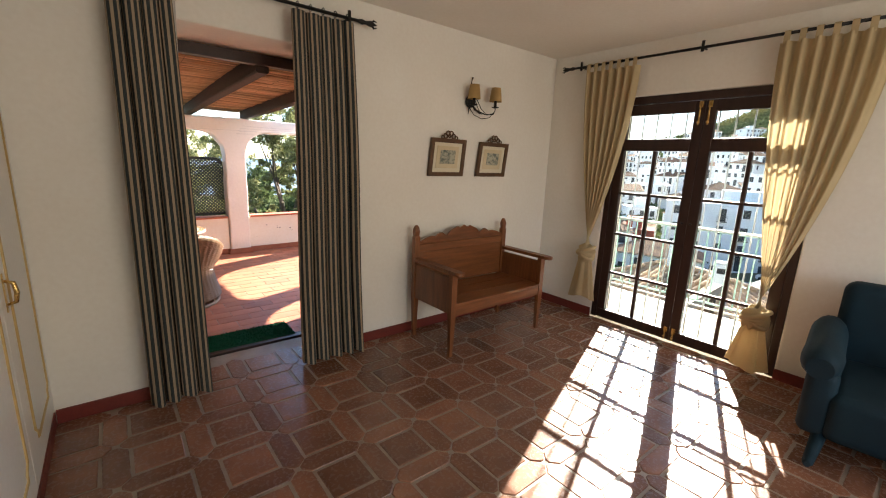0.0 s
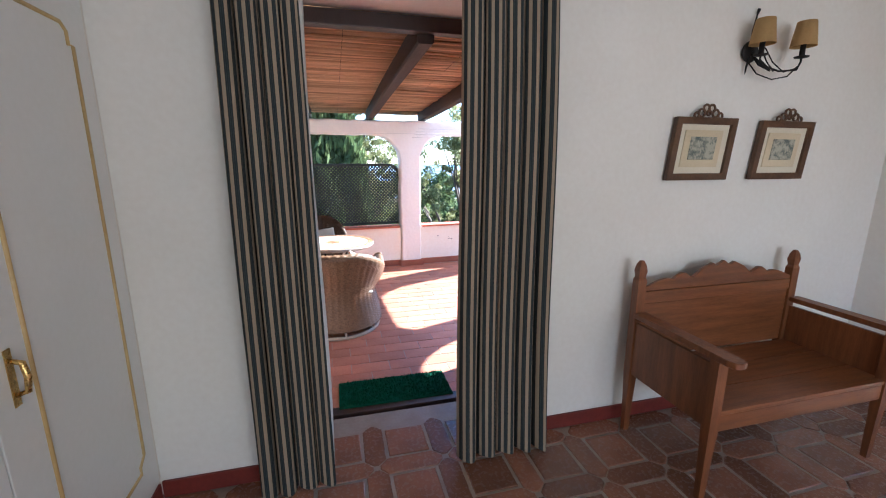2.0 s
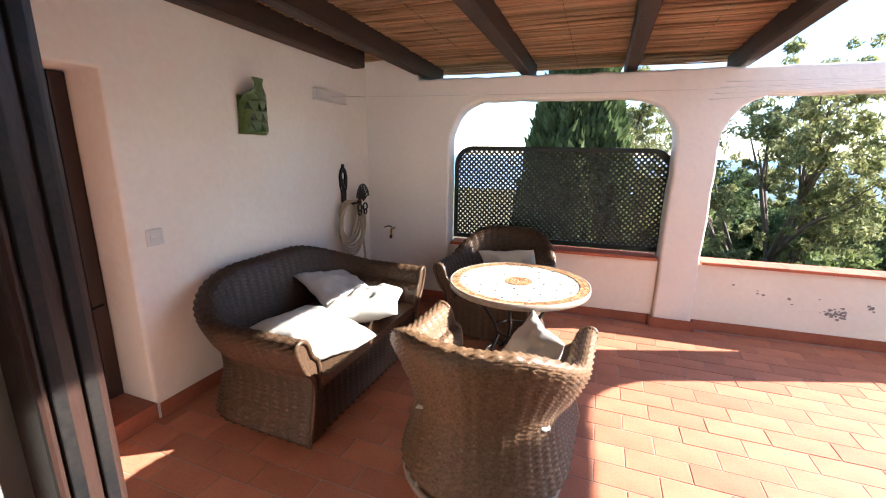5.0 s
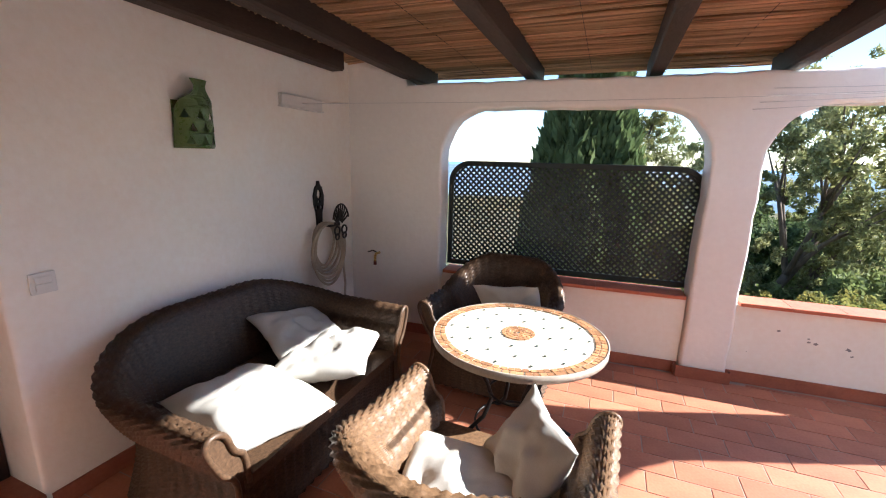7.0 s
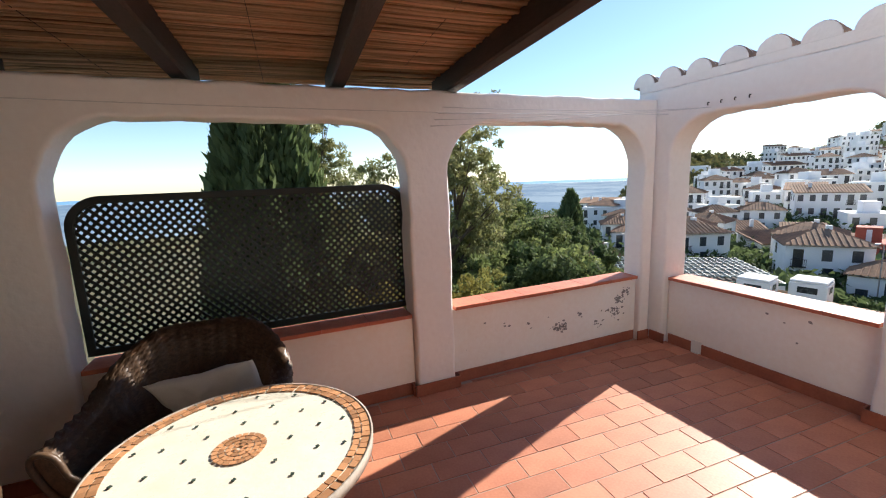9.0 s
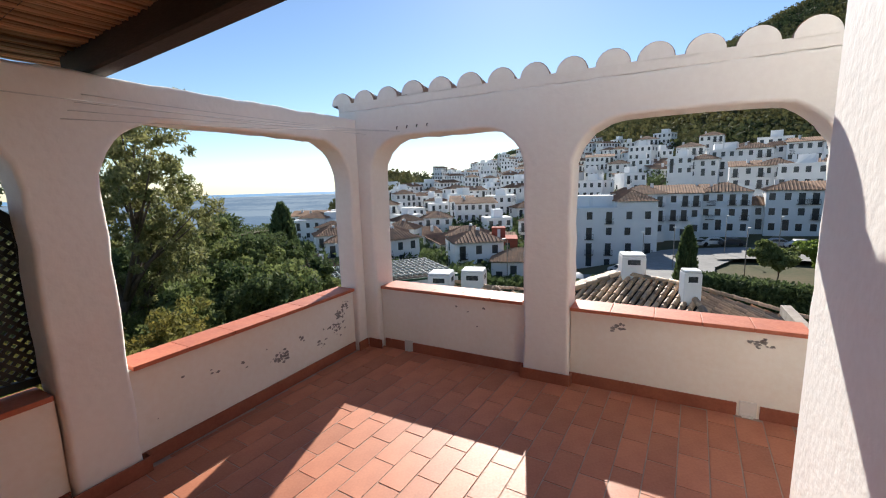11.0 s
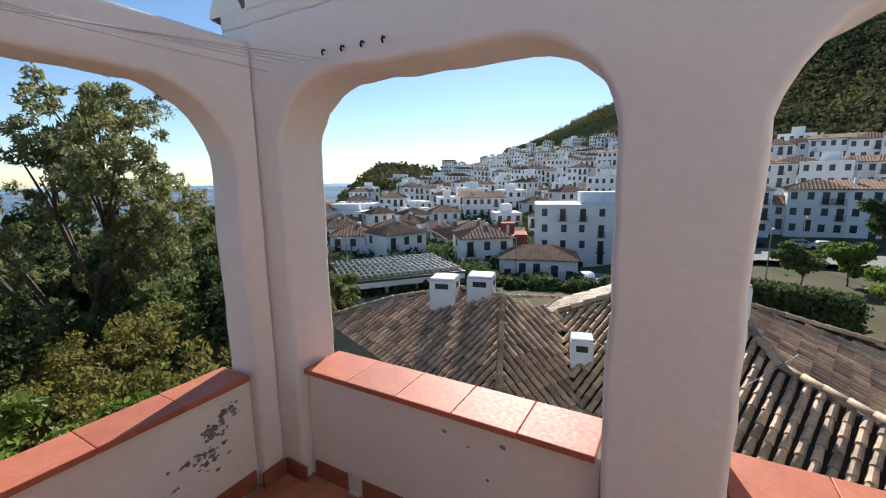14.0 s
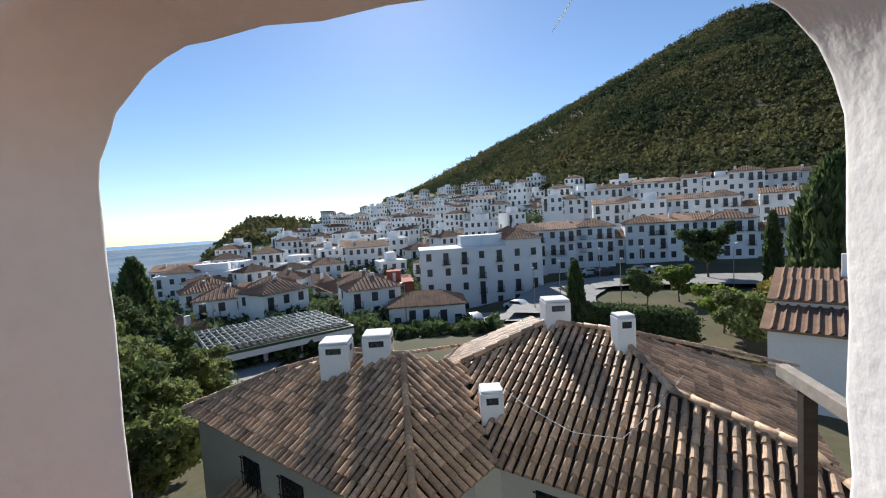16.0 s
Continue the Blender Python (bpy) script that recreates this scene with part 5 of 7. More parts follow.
def bead_path(a, b, c, d, s=0.045):
    n = s
    return [(a + n, c), (b - n, c), (b - n, c + n * 0.7), (b, c + n * 1.4), (b, d - n * 1.4), (b - n * 0.6, d - n * 1.4), (b - n * 0.6, d - n * 0.5), (b - n * 1.2, d), (a + n * 1.2, d), (a + n * 0.6, d - n * 0.5), (a + n * 0.6, d - n * 1.4), (a, d - n * 1.4), (a, c + n * 1.4), (a + n, c + n * 0.7)]


for k, (hi, lo) in enumerate(zip(edges, edges[1:])):
    dleaf = part("door", box(bm_new(), -0.024, 0.0, lo + 0.003, hi - 0.003, 0.103, 2.08, 0.003), white_lacquer, wd)
    part("bead", tube(bm_new(), [(0.0005, y, z) for y, z in bead_path(lo + 0.15, hi - 0.10, 0.25, 1.96)], 0.0075, 6, closed=True), gold_bead, dleaf, "ochre gilded moulding")
    part("top_door", box(bm_new(), -0.024, 0.0, lo + 0.003, hi - 0.003, 2.088, CEIL - 0.02, 0.003), white_lacquer, wd)
    hy = lo + 0.075
    hp = part("handle", tube(bm_new(), [(0.001, hy, 1.02), (0.03, hy, 1.01), (0.036, hy, 0.97), (0.03, hy, 0.93), (0.002, hy, 0.92)], [0.006, 0.008, 0.009, 0.008, 0.005], 8), brass, dleaf, "brass handle")
    part("escutcheon", box(bm_new(), 0.0005, 0.004, hy - 0.012, hy + 0.012, 0.89, 1.05, 0.0015), brass, hp)
part("end_filler", box(bm_new(), -0.024, -0.004, 3.275, AY - 0.004, 0.103, CEIL - 0.02), plaster, wd)

# ---- velvet sofa ----
vs = thing("velvet_armchair", "dark teal velvet armchair with scrolled arms and carved feet", "armchair", Matrix.Translation((3.88, 0.24, 0)) @ Matrix.Rotation(radians(96), 4, "Z"))


def padded(x0, x1, y0, y1, z0, z1, r):
    bm = box(bm_new(), x0, x1, y0, y1, z0, z1)
    bmesh.ops.bevel(bm, geom=list(bm.edges), offset=r, segments=5, affect="EDGES", profile=0.5)
    for f in bm.faces:
        f.smooth = True
    return bm


part("seat", padded(-0.36, 0.36, -0.30, 0.42, 0.14, 0.42, 0.06), teal_velvet, vs)
part("backrest", padded(-0.40, 0.40, -0.44, -0.26, 0.14, 0.91, 0.07), teal_velvet, vs)
for sx in (-1, 1):
    part("arm", padded(sx * 0.40 - 0.07, sx * 0.40 + 0.07, -0.30, 0.40, 0.14, 0.52, 0.05), teal_velvet, vs)
    part("arm_roll", tube(bm_new(), [(sx * 0.42, -0.30 + 0.72 * k / 8, 0.57 + 0.03 * math.cos(k / 8 * 3.1)) for k in range(9)], [0.07, 0.085, 0.09, 0.09, 0.09, 0.09, 0.095, 0.09, 0.06], 14), teal_velvet, vs)
    part("foot", tube(bm_new(), [(sx * 0.36, 0.36, 0.15), (sx * 0.37, 0.42, 0.08), (sx * 0.38, 0.50, 0.035), (sx * 0.38, 0.54, 0.045)], [0.035, 0.03, 0.025, 0.015], 8), teal_velvet, vs)
    part("foot", tube(bm_new(), [(sx * 0.36, -0.36, 0.15), (sx * 0.36, -0.38, 0.0)], 0.028, 8), dark_wood, vs)

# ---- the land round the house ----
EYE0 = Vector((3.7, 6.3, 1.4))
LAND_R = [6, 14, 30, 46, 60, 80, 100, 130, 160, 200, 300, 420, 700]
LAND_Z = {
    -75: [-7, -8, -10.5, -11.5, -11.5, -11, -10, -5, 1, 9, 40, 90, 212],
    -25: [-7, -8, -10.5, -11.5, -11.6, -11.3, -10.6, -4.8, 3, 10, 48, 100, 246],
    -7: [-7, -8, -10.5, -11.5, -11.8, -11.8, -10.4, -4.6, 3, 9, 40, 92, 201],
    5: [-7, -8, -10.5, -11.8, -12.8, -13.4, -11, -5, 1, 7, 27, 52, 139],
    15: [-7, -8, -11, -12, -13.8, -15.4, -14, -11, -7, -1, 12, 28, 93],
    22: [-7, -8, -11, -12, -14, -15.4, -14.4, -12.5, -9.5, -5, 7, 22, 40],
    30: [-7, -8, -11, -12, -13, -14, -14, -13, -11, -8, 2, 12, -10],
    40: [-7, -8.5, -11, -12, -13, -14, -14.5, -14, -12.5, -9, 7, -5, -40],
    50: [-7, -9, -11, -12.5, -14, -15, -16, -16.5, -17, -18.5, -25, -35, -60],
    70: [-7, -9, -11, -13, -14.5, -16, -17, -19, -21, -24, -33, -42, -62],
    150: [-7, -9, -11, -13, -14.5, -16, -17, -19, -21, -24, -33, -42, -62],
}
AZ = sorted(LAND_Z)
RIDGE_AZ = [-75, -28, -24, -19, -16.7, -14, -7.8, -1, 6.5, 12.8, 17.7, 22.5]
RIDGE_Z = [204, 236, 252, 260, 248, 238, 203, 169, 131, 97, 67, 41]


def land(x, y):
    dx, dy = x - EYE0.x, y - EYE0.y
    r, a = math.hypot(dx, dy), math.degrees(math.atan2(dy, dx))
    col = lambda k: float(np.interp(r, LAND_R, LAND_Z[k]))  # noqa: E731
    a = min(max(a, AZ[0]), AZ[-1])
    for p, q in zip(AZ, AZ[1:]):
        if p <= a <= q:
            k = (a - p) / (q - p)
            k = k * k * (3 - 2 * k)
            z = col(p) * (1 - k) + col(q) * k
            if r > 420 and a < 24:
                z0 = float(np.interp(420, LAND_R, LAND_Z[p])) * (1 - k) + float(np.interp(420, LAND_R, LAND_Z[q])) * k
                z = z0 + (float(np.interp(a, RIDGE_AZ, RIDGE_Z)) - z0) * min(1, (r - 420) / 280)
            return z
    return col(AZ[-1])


def polar(az, r, z=None):
    x, y = EYE0.x + r * math.cos(radians(az)), EYE0.y + r * math.sin(radians(az))
    return Vector((x, y, land(x, y) if z is None else z))


earth = material("dry earth with grass", (0.14, 0.115, 0.07), (0.08, 0.085, 0.045), 0.95, scale=0.12, fine=2.5, bump=0.3, spec=0.1, depth=0.1)
forest_floor = material("wooded slope", (0.060, 0.066, 0.028), (0.15, 0.125, 0.062), 0.95, scale=0.03, fine=0.6, bump=0.3, spec=0.1, depth=0.3)
# the plain's blue holds the haze of distance in its base colour
plain_far = material("far coastal plain in painted haze", (0.11, 0.17, 0.24), (0.20, 0.26, 0.31), 0.95, scale=0.004, fine=0.05, bump=0.0, spec=0.05, spread=(0.42, 0.58))
sea_far = material("far sea", (0.15, 0.31, 0.48), (0.13, 0.28, 0.45), 0.6, scale=0.002, fine=0.02, bump=0.0, spec=0.2)
asphalt = material("pale concrete road", (0.30, 0.29, 0.27), (0.22, 0.21, 0.20), 0.9, scale=0.6, fine=20, bump=0.1)
house_white = material("village lime wash", (0.86, 0.85, 0.83), (0.79, 0.78, 0.76), 0.9, scale=0.5, fine=8, bump=0.1, spec=0.15, per_object=0.08)
house_roof = material("village roof tiles", (0.33, 0.20, 0.125), (0.17, 0.115, 0.085), 0.9, scale=0.8, fine=6, bump=0.4, spec=0.1, per_object=0.25, depth=0.05)
dark_pane = material("dark window", (0.035, 0.04, 0.045), (0.06, 0.065, 0.07), 0.25, scale=1, fine=10, bump=0.0, spec=0.5, per_object=0.3)
red_wall = material("red washed wall", (0.40, 0.10, 0.06), (0.32, 0.08, 0.05), 0.9, scale=0.8, fine=8, bump=0.1)
leaf_dark = material("dark pine foliage", (0.075, 0.11, 0.042), (0.12, 0.15, 0.06), 0.8, scale=0.4, fine=4, bump=0.0, spec=0.2, island=0.4, trans=0.35)
leaf_olive = material("olive green foliage", (0.15, 0.19, 0.065), (0.22, 0.24, 0.09), 0.75, scale=0.5, fine=4, bump=0.0, spec=0.25, island=0.35, trans=0.45)
leaf_euc = material("eucalyptus leaves", (0.21, 0.235, 0.10), (0.29, 0.275, 0.115), 0.6, scale=0.6, fine=5, bump=0.0, spec=0.3, island=0.35, trans=0.45)
leaf_yellow = material("yellowing autumn leaves", (0.30, 0.235, 0.055), (0.16, 0.175, 0.055), 0.75, scale=0.8, fine=5, bump=0.0, spec=0.2, island=0.35, trans=0.45)
leaf_fresh = material("fresh bright green leaves", (0.25, 0.31, 0.06), (0.15, 0.21, 0.042), 0.6, scale=0.8, fine=5, bump=0.0, spec=0.3, island=0.35, trans=0.35)
bark = material("grey-brown bark", (0.17, 0.13, 0.10), (0.09, 0.07, 0.055), 0.95, scale=4, fine=30, bump=0.5, stretch=(3, 3, 0.6))
forest_leaf = material("wooded hillside trees", (0.052, 0.072, 0.034), (0.175, 0.155, 0.062), 0.9, scale=0.010, fine=0.07, bump=0.0, spec=0.1, island=0.3, spread=(0.40, 0.62), trans=0.25)


def polar_sheet(name, azs, rs, zf, mat_, label, category):
    bm = bm_new()
    g = [[bm.verts.new((EYE0.x + r * math.cos(radians(a)), EYE0.y + r * math.sin(radians(a)), zf(a, r))) for r in rs] for a in azs]
    for p, q in zip(g, g[1:]):
        for j in range(len(rs) - 1):
            f = bm.faces.new((p[j], p[j + 1], q[j + 1], q[j]))
            f.smooth = True
    return structure(name, bm, mat_, label, category)


azs = [-180 + 3 * k for k in range(121)]
near_r = [0.5, 3, 6, 10, 14, 20, 26, 32, 40, 46, 53, 60, 70, 80, 90, 100, 115, 130, 145, 160, 180, 205]


def z_land(a, r):
    p = polar(a, r)
    return p.z + 0.15 * noise.noise(p * 0.2) * min(1, r / 20)


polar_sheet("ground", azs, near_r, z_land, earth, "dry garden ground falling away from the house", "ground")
far_r = [202, 230, 260, 300, 340, 380, 420, 480, 540, 600, 660, 700, 760]


def z_hill(a, r):
    p = polar(a, min(r, 700))
    n = noise.noise(Vector((p.x * 0.006, p.y * 0.006, 0))) * 14 * min(1, (r - 200) / 200) if a < 33 else noise.noise(Vector((p.x * 0.012, p.y * 0.012, 0))) * 4
    return p.z + n * (0.15 if r > 600 else 1) - (0 if r <= 700 else 60)


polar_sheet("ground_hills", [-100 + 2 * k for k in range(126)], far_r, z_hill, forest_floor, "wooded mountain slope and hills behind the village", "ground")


def z_plain(a, r):
    if r > 3000:
        return -54.0
    k = noise.noise(Vector((a * 0.09, r * 0.0014, 3)))
    return -82 + 26 * (r - 700) / 2300 + 11 * max(0, k) * (r > 900) + 9 * max(0, noise.noise(Vector((a * 0.3, r * 0.004, 8)))) * (r > 1400)


polar_sheet("backdrop_plain", [-180 + 1.5 * k for k in range(241)], [640, 800, 1000, 1200, 1400, 1600, 1800, 2000, 2200, 2400, 2600, 2800, 3000, 3200], z_plain, plain_far, "distant coastal plain with blue haze painted into its colour", "backdrop")
polar_sheet("water_sea", [-180 + 6 * k for k in range(61)], [3190, 3600, 4000, 4500, 4950], lambda a, r: -53.0, sea_far, "pale blue sea on the horizon", "water")


# ---- foliage ----
def leaf_mesh(name, spots, mat_, size, per, seed, flat=0.0, long=2.0):
    """Many small leaves scattered in balls (x, y, z, radius)."""
    rg = np.random.default_rng(seed)
    n = sum(per for _ in spots)
    cs = np.repeat(np.array([s[:3] for s in spots], float), per, 0)
    rr = np.repeat(np.array([s[3] for s in spots], float), per)
    d = rg.normal(size=(n, 3))
    d /= np.linalg.norm(d, axis=1)[:, None]
    rad = rr * (0.35 + 0.65 * rg.random(n) ** 0.5) * rg.uniform(0.75, 1.2, n)
    c = cs + d * rad[:, None] * np.array([1, 1, 0.8])
    a = rg.normal(size=(n, 3))
    a[:, 2] -= 0.6
    a /= np.linalg.norm(a, axis=1)[:, None]
    b = np.cross(a, rg.normal(size=(n, 3)))
    b /= np.linalg.norm(b, axis=1)[:, None]
    sz = size * rg.uniform(0.6, 1.4, n)[:, None]
    v = np.stack([c - a * sz * long / 2, c + b * sz * 0.5, c + a * sz * long / 2, c - b * sz * 0.5], 1).reshape(-1, 3)
    me = bpy.data.meshes.new(name)
    me.from_pydata(v.tolist(), [], (np.arange(n * 4).reshape(-1, 4)).tolist())
    me.materials.append(mat_)
    return me


def limbs(base, height, spread, count, seed, r0):
    """A trunk with limbs: polylines with radii, and the limbs' ends."""
    rg = random.Random(seed)
    base = Vector(base)
    trunk = [base + Vector((0.06 * height * math.sin(k * 0.9 + seed) * k / 5, 0.05 * height * math.cos(k * 1.3 + seed) * k / 5, height * 0.62 * k / 5)) for k in range(6)]
    out, ends = [(trunk, [r0 * (1 - 0.11 * k) for k in range(6)])], []
    for i in range(count):
        s = trunk[2 + i % 4]
        a = 2.4 * i + rg.uniform(-0.4, 0.4)
        ln = spread * rg.uniform(0.6, 1.0)
        up = height * rg.uniform(0.18, 0.42)
        mid = s + Vector((math.cos(a) * ln * 0.5, math.sin(a) * ln * 0.5, up * 0.6))
        end = s + Vector((math.cos(a) * ln, math.sin(a) * ln, up))
        out.append(([s, mid, end], [r0 * 0.45, r0 * 0.28, r0 * 0.08]))
        ends += [(mid, 0.6), (end, 1.0)]
        for q in range(2):
            e2 = end + Vector((rg.uniform(-1, 1), rg.uniform(-1, 1), rg.uniform(0.1, 0.9))) * spread * 0.35
            out.append(([mid, mid.lerp(e2, 0.6), e2], [r0 * 0.2, r0 * 0.12, r0 * 0.04]))
            ends.append((e2, 0.8))
    return out, ends


def tree(name, label, az, r, height, spread, mat_, seed, size=0.09, per=260, count=9, r0=0.16, ball=0.32, base=None, category="tree", long=2.0, group="", scatter=2):
    b = polar(az, r) if base is None else Vector(base)
    b.z -= 0.1
    t = thing(name, label, category, group=group)
    bars, ends = limbs(b, height, spread, count, seed, r0)
    bm = bm_new()
    for pts, rad in bars:
        tube(bm, pts, rad, 7)
    part("trunk", bm, bark, t)
    rg = random.Random(seed + 50)
    spots = []
    for e, k in ends:
        for q in range(scatter):
            w = 0.4 if scatter == 2 else 0.62
            spots.append((e.x + rg.uniform(-0.5, 0.5) * spread * w, e.y + rg.uniform(-0.5, 0.5) * spread * w, e.z + rg.uniform(-0.25, 0.45) * spread * w, spread * ball * k * rg.uniform(0.6, 1.1)))
    top = bars[0][0][-1]
    spots += [(top.x + rg.uniform(-0.3, 0.3) * spread, top.y + rg.uniform(-0.3, 0.3) * spread, top.z + rg.uniform(0.05, 0.38) * height, spread * ball * rg.uniform(0.6, 1.0)) for _ in range(6)]
    part("crown", leaf_mesh("crown", spots, mat_, size, per, seed, long=long), None, t)
    return t


def shrub(name, label, az, r, w, h, mat_, seed, size=0.07, per=220, category="shrub", zbase=None):
    b = polar(az, r, zbase)
    t = thing(name, label, category)
    rg = random.Random(seed)
    bm = bm_new()
    for k in range(5):
        tube(bm, [b - Vector((0, 0, 0.1)), b + Vector((rg.uniform(-0.3, 0.3) * w, rg.uniform(-0.3, 0.3) * w, 0.7 * h))], 0.03, 5, r2=0.01)
    part("stems", bm, bark, t)
    spots = [(b.x + rg.uniform(-0.5, 0.5) * w, b.y + rg.uniform(-0.5, 0.5) * w, b.z + rg.uniform(0.25, 0.9) * h, 0.28 * min(w, h) * rg.uniform(0.6, 1.1)) for _ in range(12)]
    part("leaves", leaf_mesh("leaves", spots, mat_, size, per, seed), None, t)
    return t


def cypress(label, az, r, h, w, seed, n=5200, base=None, size=0.12, mat_=None):
    b = polar(az, r) if base is None else Vector(base)
    t = thing("cypress_tree", label, "tree")
    part("trunk", tube(bm_new(), [b - Vector((0, 0, 0.2)), b + Vector((0, 0, h * 0.8))], 0.04 * w + 0.08, 7, r2=0.02), bark, t)
    rg = np.random.default_rng(seed)
    k = rg.random(n) ** 0.8
    prof = np.interp(k, [0, 0.08, 0.3, 0.7, 0.92, 1.0], [0.6, 0.9, 1.0, 0.72, 0.35, 0.05]) * w / 2
    a = rg.random(n) * 2 * math.pi
    rr = prof * (0.72 + 0.33 * rg.random(n)) * (1 + 0.12 * np.sin(7 * a + 9 * k))
    c = np.stack([b.x + rr * np.cos(a), b.y + rr * np.sin(a), b.z + 0.3 + k * h], 1)
    up = np.stack([0.35 * np.cos(a), 0.35 * np.sin(a), np.ones(n)], 1) + rg.normal(size=(n, 3)) * 0.25
    up /= np.linalg.norm(up, axis=1)[:, None]
    sd = np.cross(up, rg.normal(size=(n, 3)))
    sd /= np.linalg.norm(sd, axis=1)[:, None]
    s = size * rg.uniform(0.6, 1.5, n)[:, None]
    v = np.stack([c - up * s * 1.6, c + sd * s * 0.55, c + up * s * 1.6, c - sd * s * 0.55], 1).reshape(-1, 3)
    me = bpy.data.meshes.new("crown")
    me.from_pydata(v.tolist(), [], np.arange(n * 4).reshape(-1, 4).tolist())
    me.materials.append(mat_ or leaf_dark)
    part("crown", me, None, t)
    return t


cypress("broad dark cypress close behind the lattice screen", 97, 11, 14.5, 3.9, 1, 24000, size=0.13, base=(0.62, 17.2, -9))
tree("eucalyptus_tree", "tall airy eucalyptus with bare forked limbs", 76, 19, 13.6, 3.4, leaf_euc, 3, 0.07, 75, 16, 0.26, 0.13, long=3.2, scatter=8)
tree("eucalyptus_tree", "tall airy eucalyptus seen beyond the lattice", 92, 26, 16.5, 3.0, leaf_euc, 8, 0.08, 75, 13, 0.24, 0.15, long=3.2, scatter=7)
tree("yellow_tree", "garden tree with yellowing autumn leaves", 76, 11.5, 5.6, 2.3, leaf_yellow, 5, 0.07, 120, 12, 0.09, 0.24, scatter=5)
tree("yellow_tree", "garden tree with yellowing autumn leaves", 84, 13.5, 5.5, 2.4, leaf_yellow, 6, 0.07, 120, 11, 0.09, 0.24, scatter=5)
for k, (az, r, h, sp, m_) in enumerate([(70, 17, 6.2, 2.6, leaf_olive), (64, 19, 6.6, 2.8, leaf_dark), (60, 22, 7.2, 2.8, leaf_olive), (66, 27, 8.4, 3.2, leaf_olive), (58, 28, 8.0, 3.0, leaf_dark), (73, 30, 9.0, 3.2, leaf_dark), (82, 24, 7.6, 3.0, leaf_olive), (88, 17, 6.5, 2.6, leaf_dark), (54, 19, 4.6, 2.2, leaf_olive), (79, 36, 10, 3.6, leaf_dark), (69, 38, 10.0, 3.6, leaf_olive), (62, 40, 9.6, 3.5, leaf_dark), (56, 38, 7.6, 3.0, leaf_dark), (90, 40, 10, 3.8, leaf_olive), (50, 30, 4.6, 2.4, leaf_olive)]):
    tree("garden_tree", "dense green tree in the garden below the terrace", az, r, h, sp, m_, 20 + k, 0.085 + 0.002 * r, 130, 10, 0.12, 0.26, scatter=4, group="garden trees")
for k, (az, r, w, h, m_, z) in enumerate([(80, 6.5, 2.4, 2.0, leaf_fresh, -5.2), (73, 7.5, 2.2, 1.6, leaf_fresh, -5.6), (88, 8.0, 2.2, 2.2, leaf_fresh, -5.8), (68, 9.5, 2.2, 1.8, leaf_dark, -6.6), (63, 12, 2.4, 2.0, leaf_dark, None), (58, 14, 2.5, 2.0, leaf_olive, None)]):
    shrub("garden_shrub", "leafy shrub below the terrace parapet", az, r, w, h, m_, 60 + k, 0.085, 300, zbase=z)

for k, (x, y, h) in enumerate([(3.0, 12.0, 5.2), (1.6, 12.6, 5.4), (3.7, 13.1, 4.6), (2.2, 11.0, 4.7)]):
    tree("lemon_tree", "bright green leafy tree close below the terrace parapet", 0, 0, h, 1.35, leaf_fresh, 140 + k, 0.075, 150, 11, 0.07, 0.30, base=(x, y, land(x, y)), scatter=4, group="trees below the parapet")

# spiky yucca
yb = polar(67, 12.5)
yucca = thing("yucca_plant", "spiky green yucca with sword-shaped leaves", "plant")
part("stem", tube(bm_new(), [yb, yb + Vector((0.1, 0, 2.6))], 0.13, 8, r2=0.10), bark, yucca)
rng = random.Random(31)
blade = bm_new()
for k in range(120):
    a, e = rng.uniform(0, 6.28), rng.uniform(-0.4, 1.3)
    o = yb + Vector((0.1, 0, 2.55 + rng.uniform(-0.25, 0.2)))
    d = Vector((math.cos(a) * math.cos(e), math.sin(a) * math.cos(e), math.sin(e)))
    s = d.cross(Vector((0, 0, 1))).normalized() * 0.03
    ln = rng.uniform(0.6, 0.95)
    blade.faces.new([blade.verts.new(p) for p in (o + s, o + d * ln * 0.6 + s * 0.7 - Vector((0, 0, 0.03)), o + d * ln - Vector((0, 0, 0.10)), o + d * ln * 0.6 - s * 0.7 - Vector((0, 0, 0.03)), o - s)])
tagged(part("leaf_blades", blade, leaf_fresh, yucca), kind="stuff")

# wooded mountain: clumps of trees as one piece of stuff
rg = np.random.default_rng(5)

spots = []
for _ in range(19000):
    a, r = rg.uniform(-40, 24), 195 + 540 * rg.random() ** 0.8
    edge = 205 if a < 5 else 205 + (a - 5) * 17
    if r < edge:
        continue
    p = polar(a, r)
    z = z_hill(a, r)
    s = rg.uniform(0.75, 2.15) ** 1.5 * (0.75 + r / 1000)
    spots.append((p.x, p.y, z, s, s * rg.uniform(1.0, 1.9)))
for _ in range(420):
    a, r = rg.normal(41, 3.2), rg.uniform(240, 330)
    p = polar(a, r)
    spots.append((p.x, p.y, z_hill(a, r), rg.uniform(2, 3.6), rg.uniform(2.5, 5.5)))
wood = leaf_mesh("mountain_wood", [(x, y, z + 0.6 * h, 0.5 * (w + h)) for x, y, z, w, h in spots], forest_leaf, 1.5, 15, 45, long=1.4)
tagged(new("mountain_wood", wood), "dense pine wood covering the mountain slope", "trees", "", "stuff")
spots = []
for _ in range(1500):
    a, r = rg.uniform(3, 52), rg.uniform(60, 400)
    if a < 12 and r < 130:
        continue
    p = polar(a, r)
    s = rg.uniform(1.0, 2.4)
    spots.append((p.x, p.y, p.z if r < 200 else z_hill(a, r), s, s * rg.uniform(0.8, 1.9)))
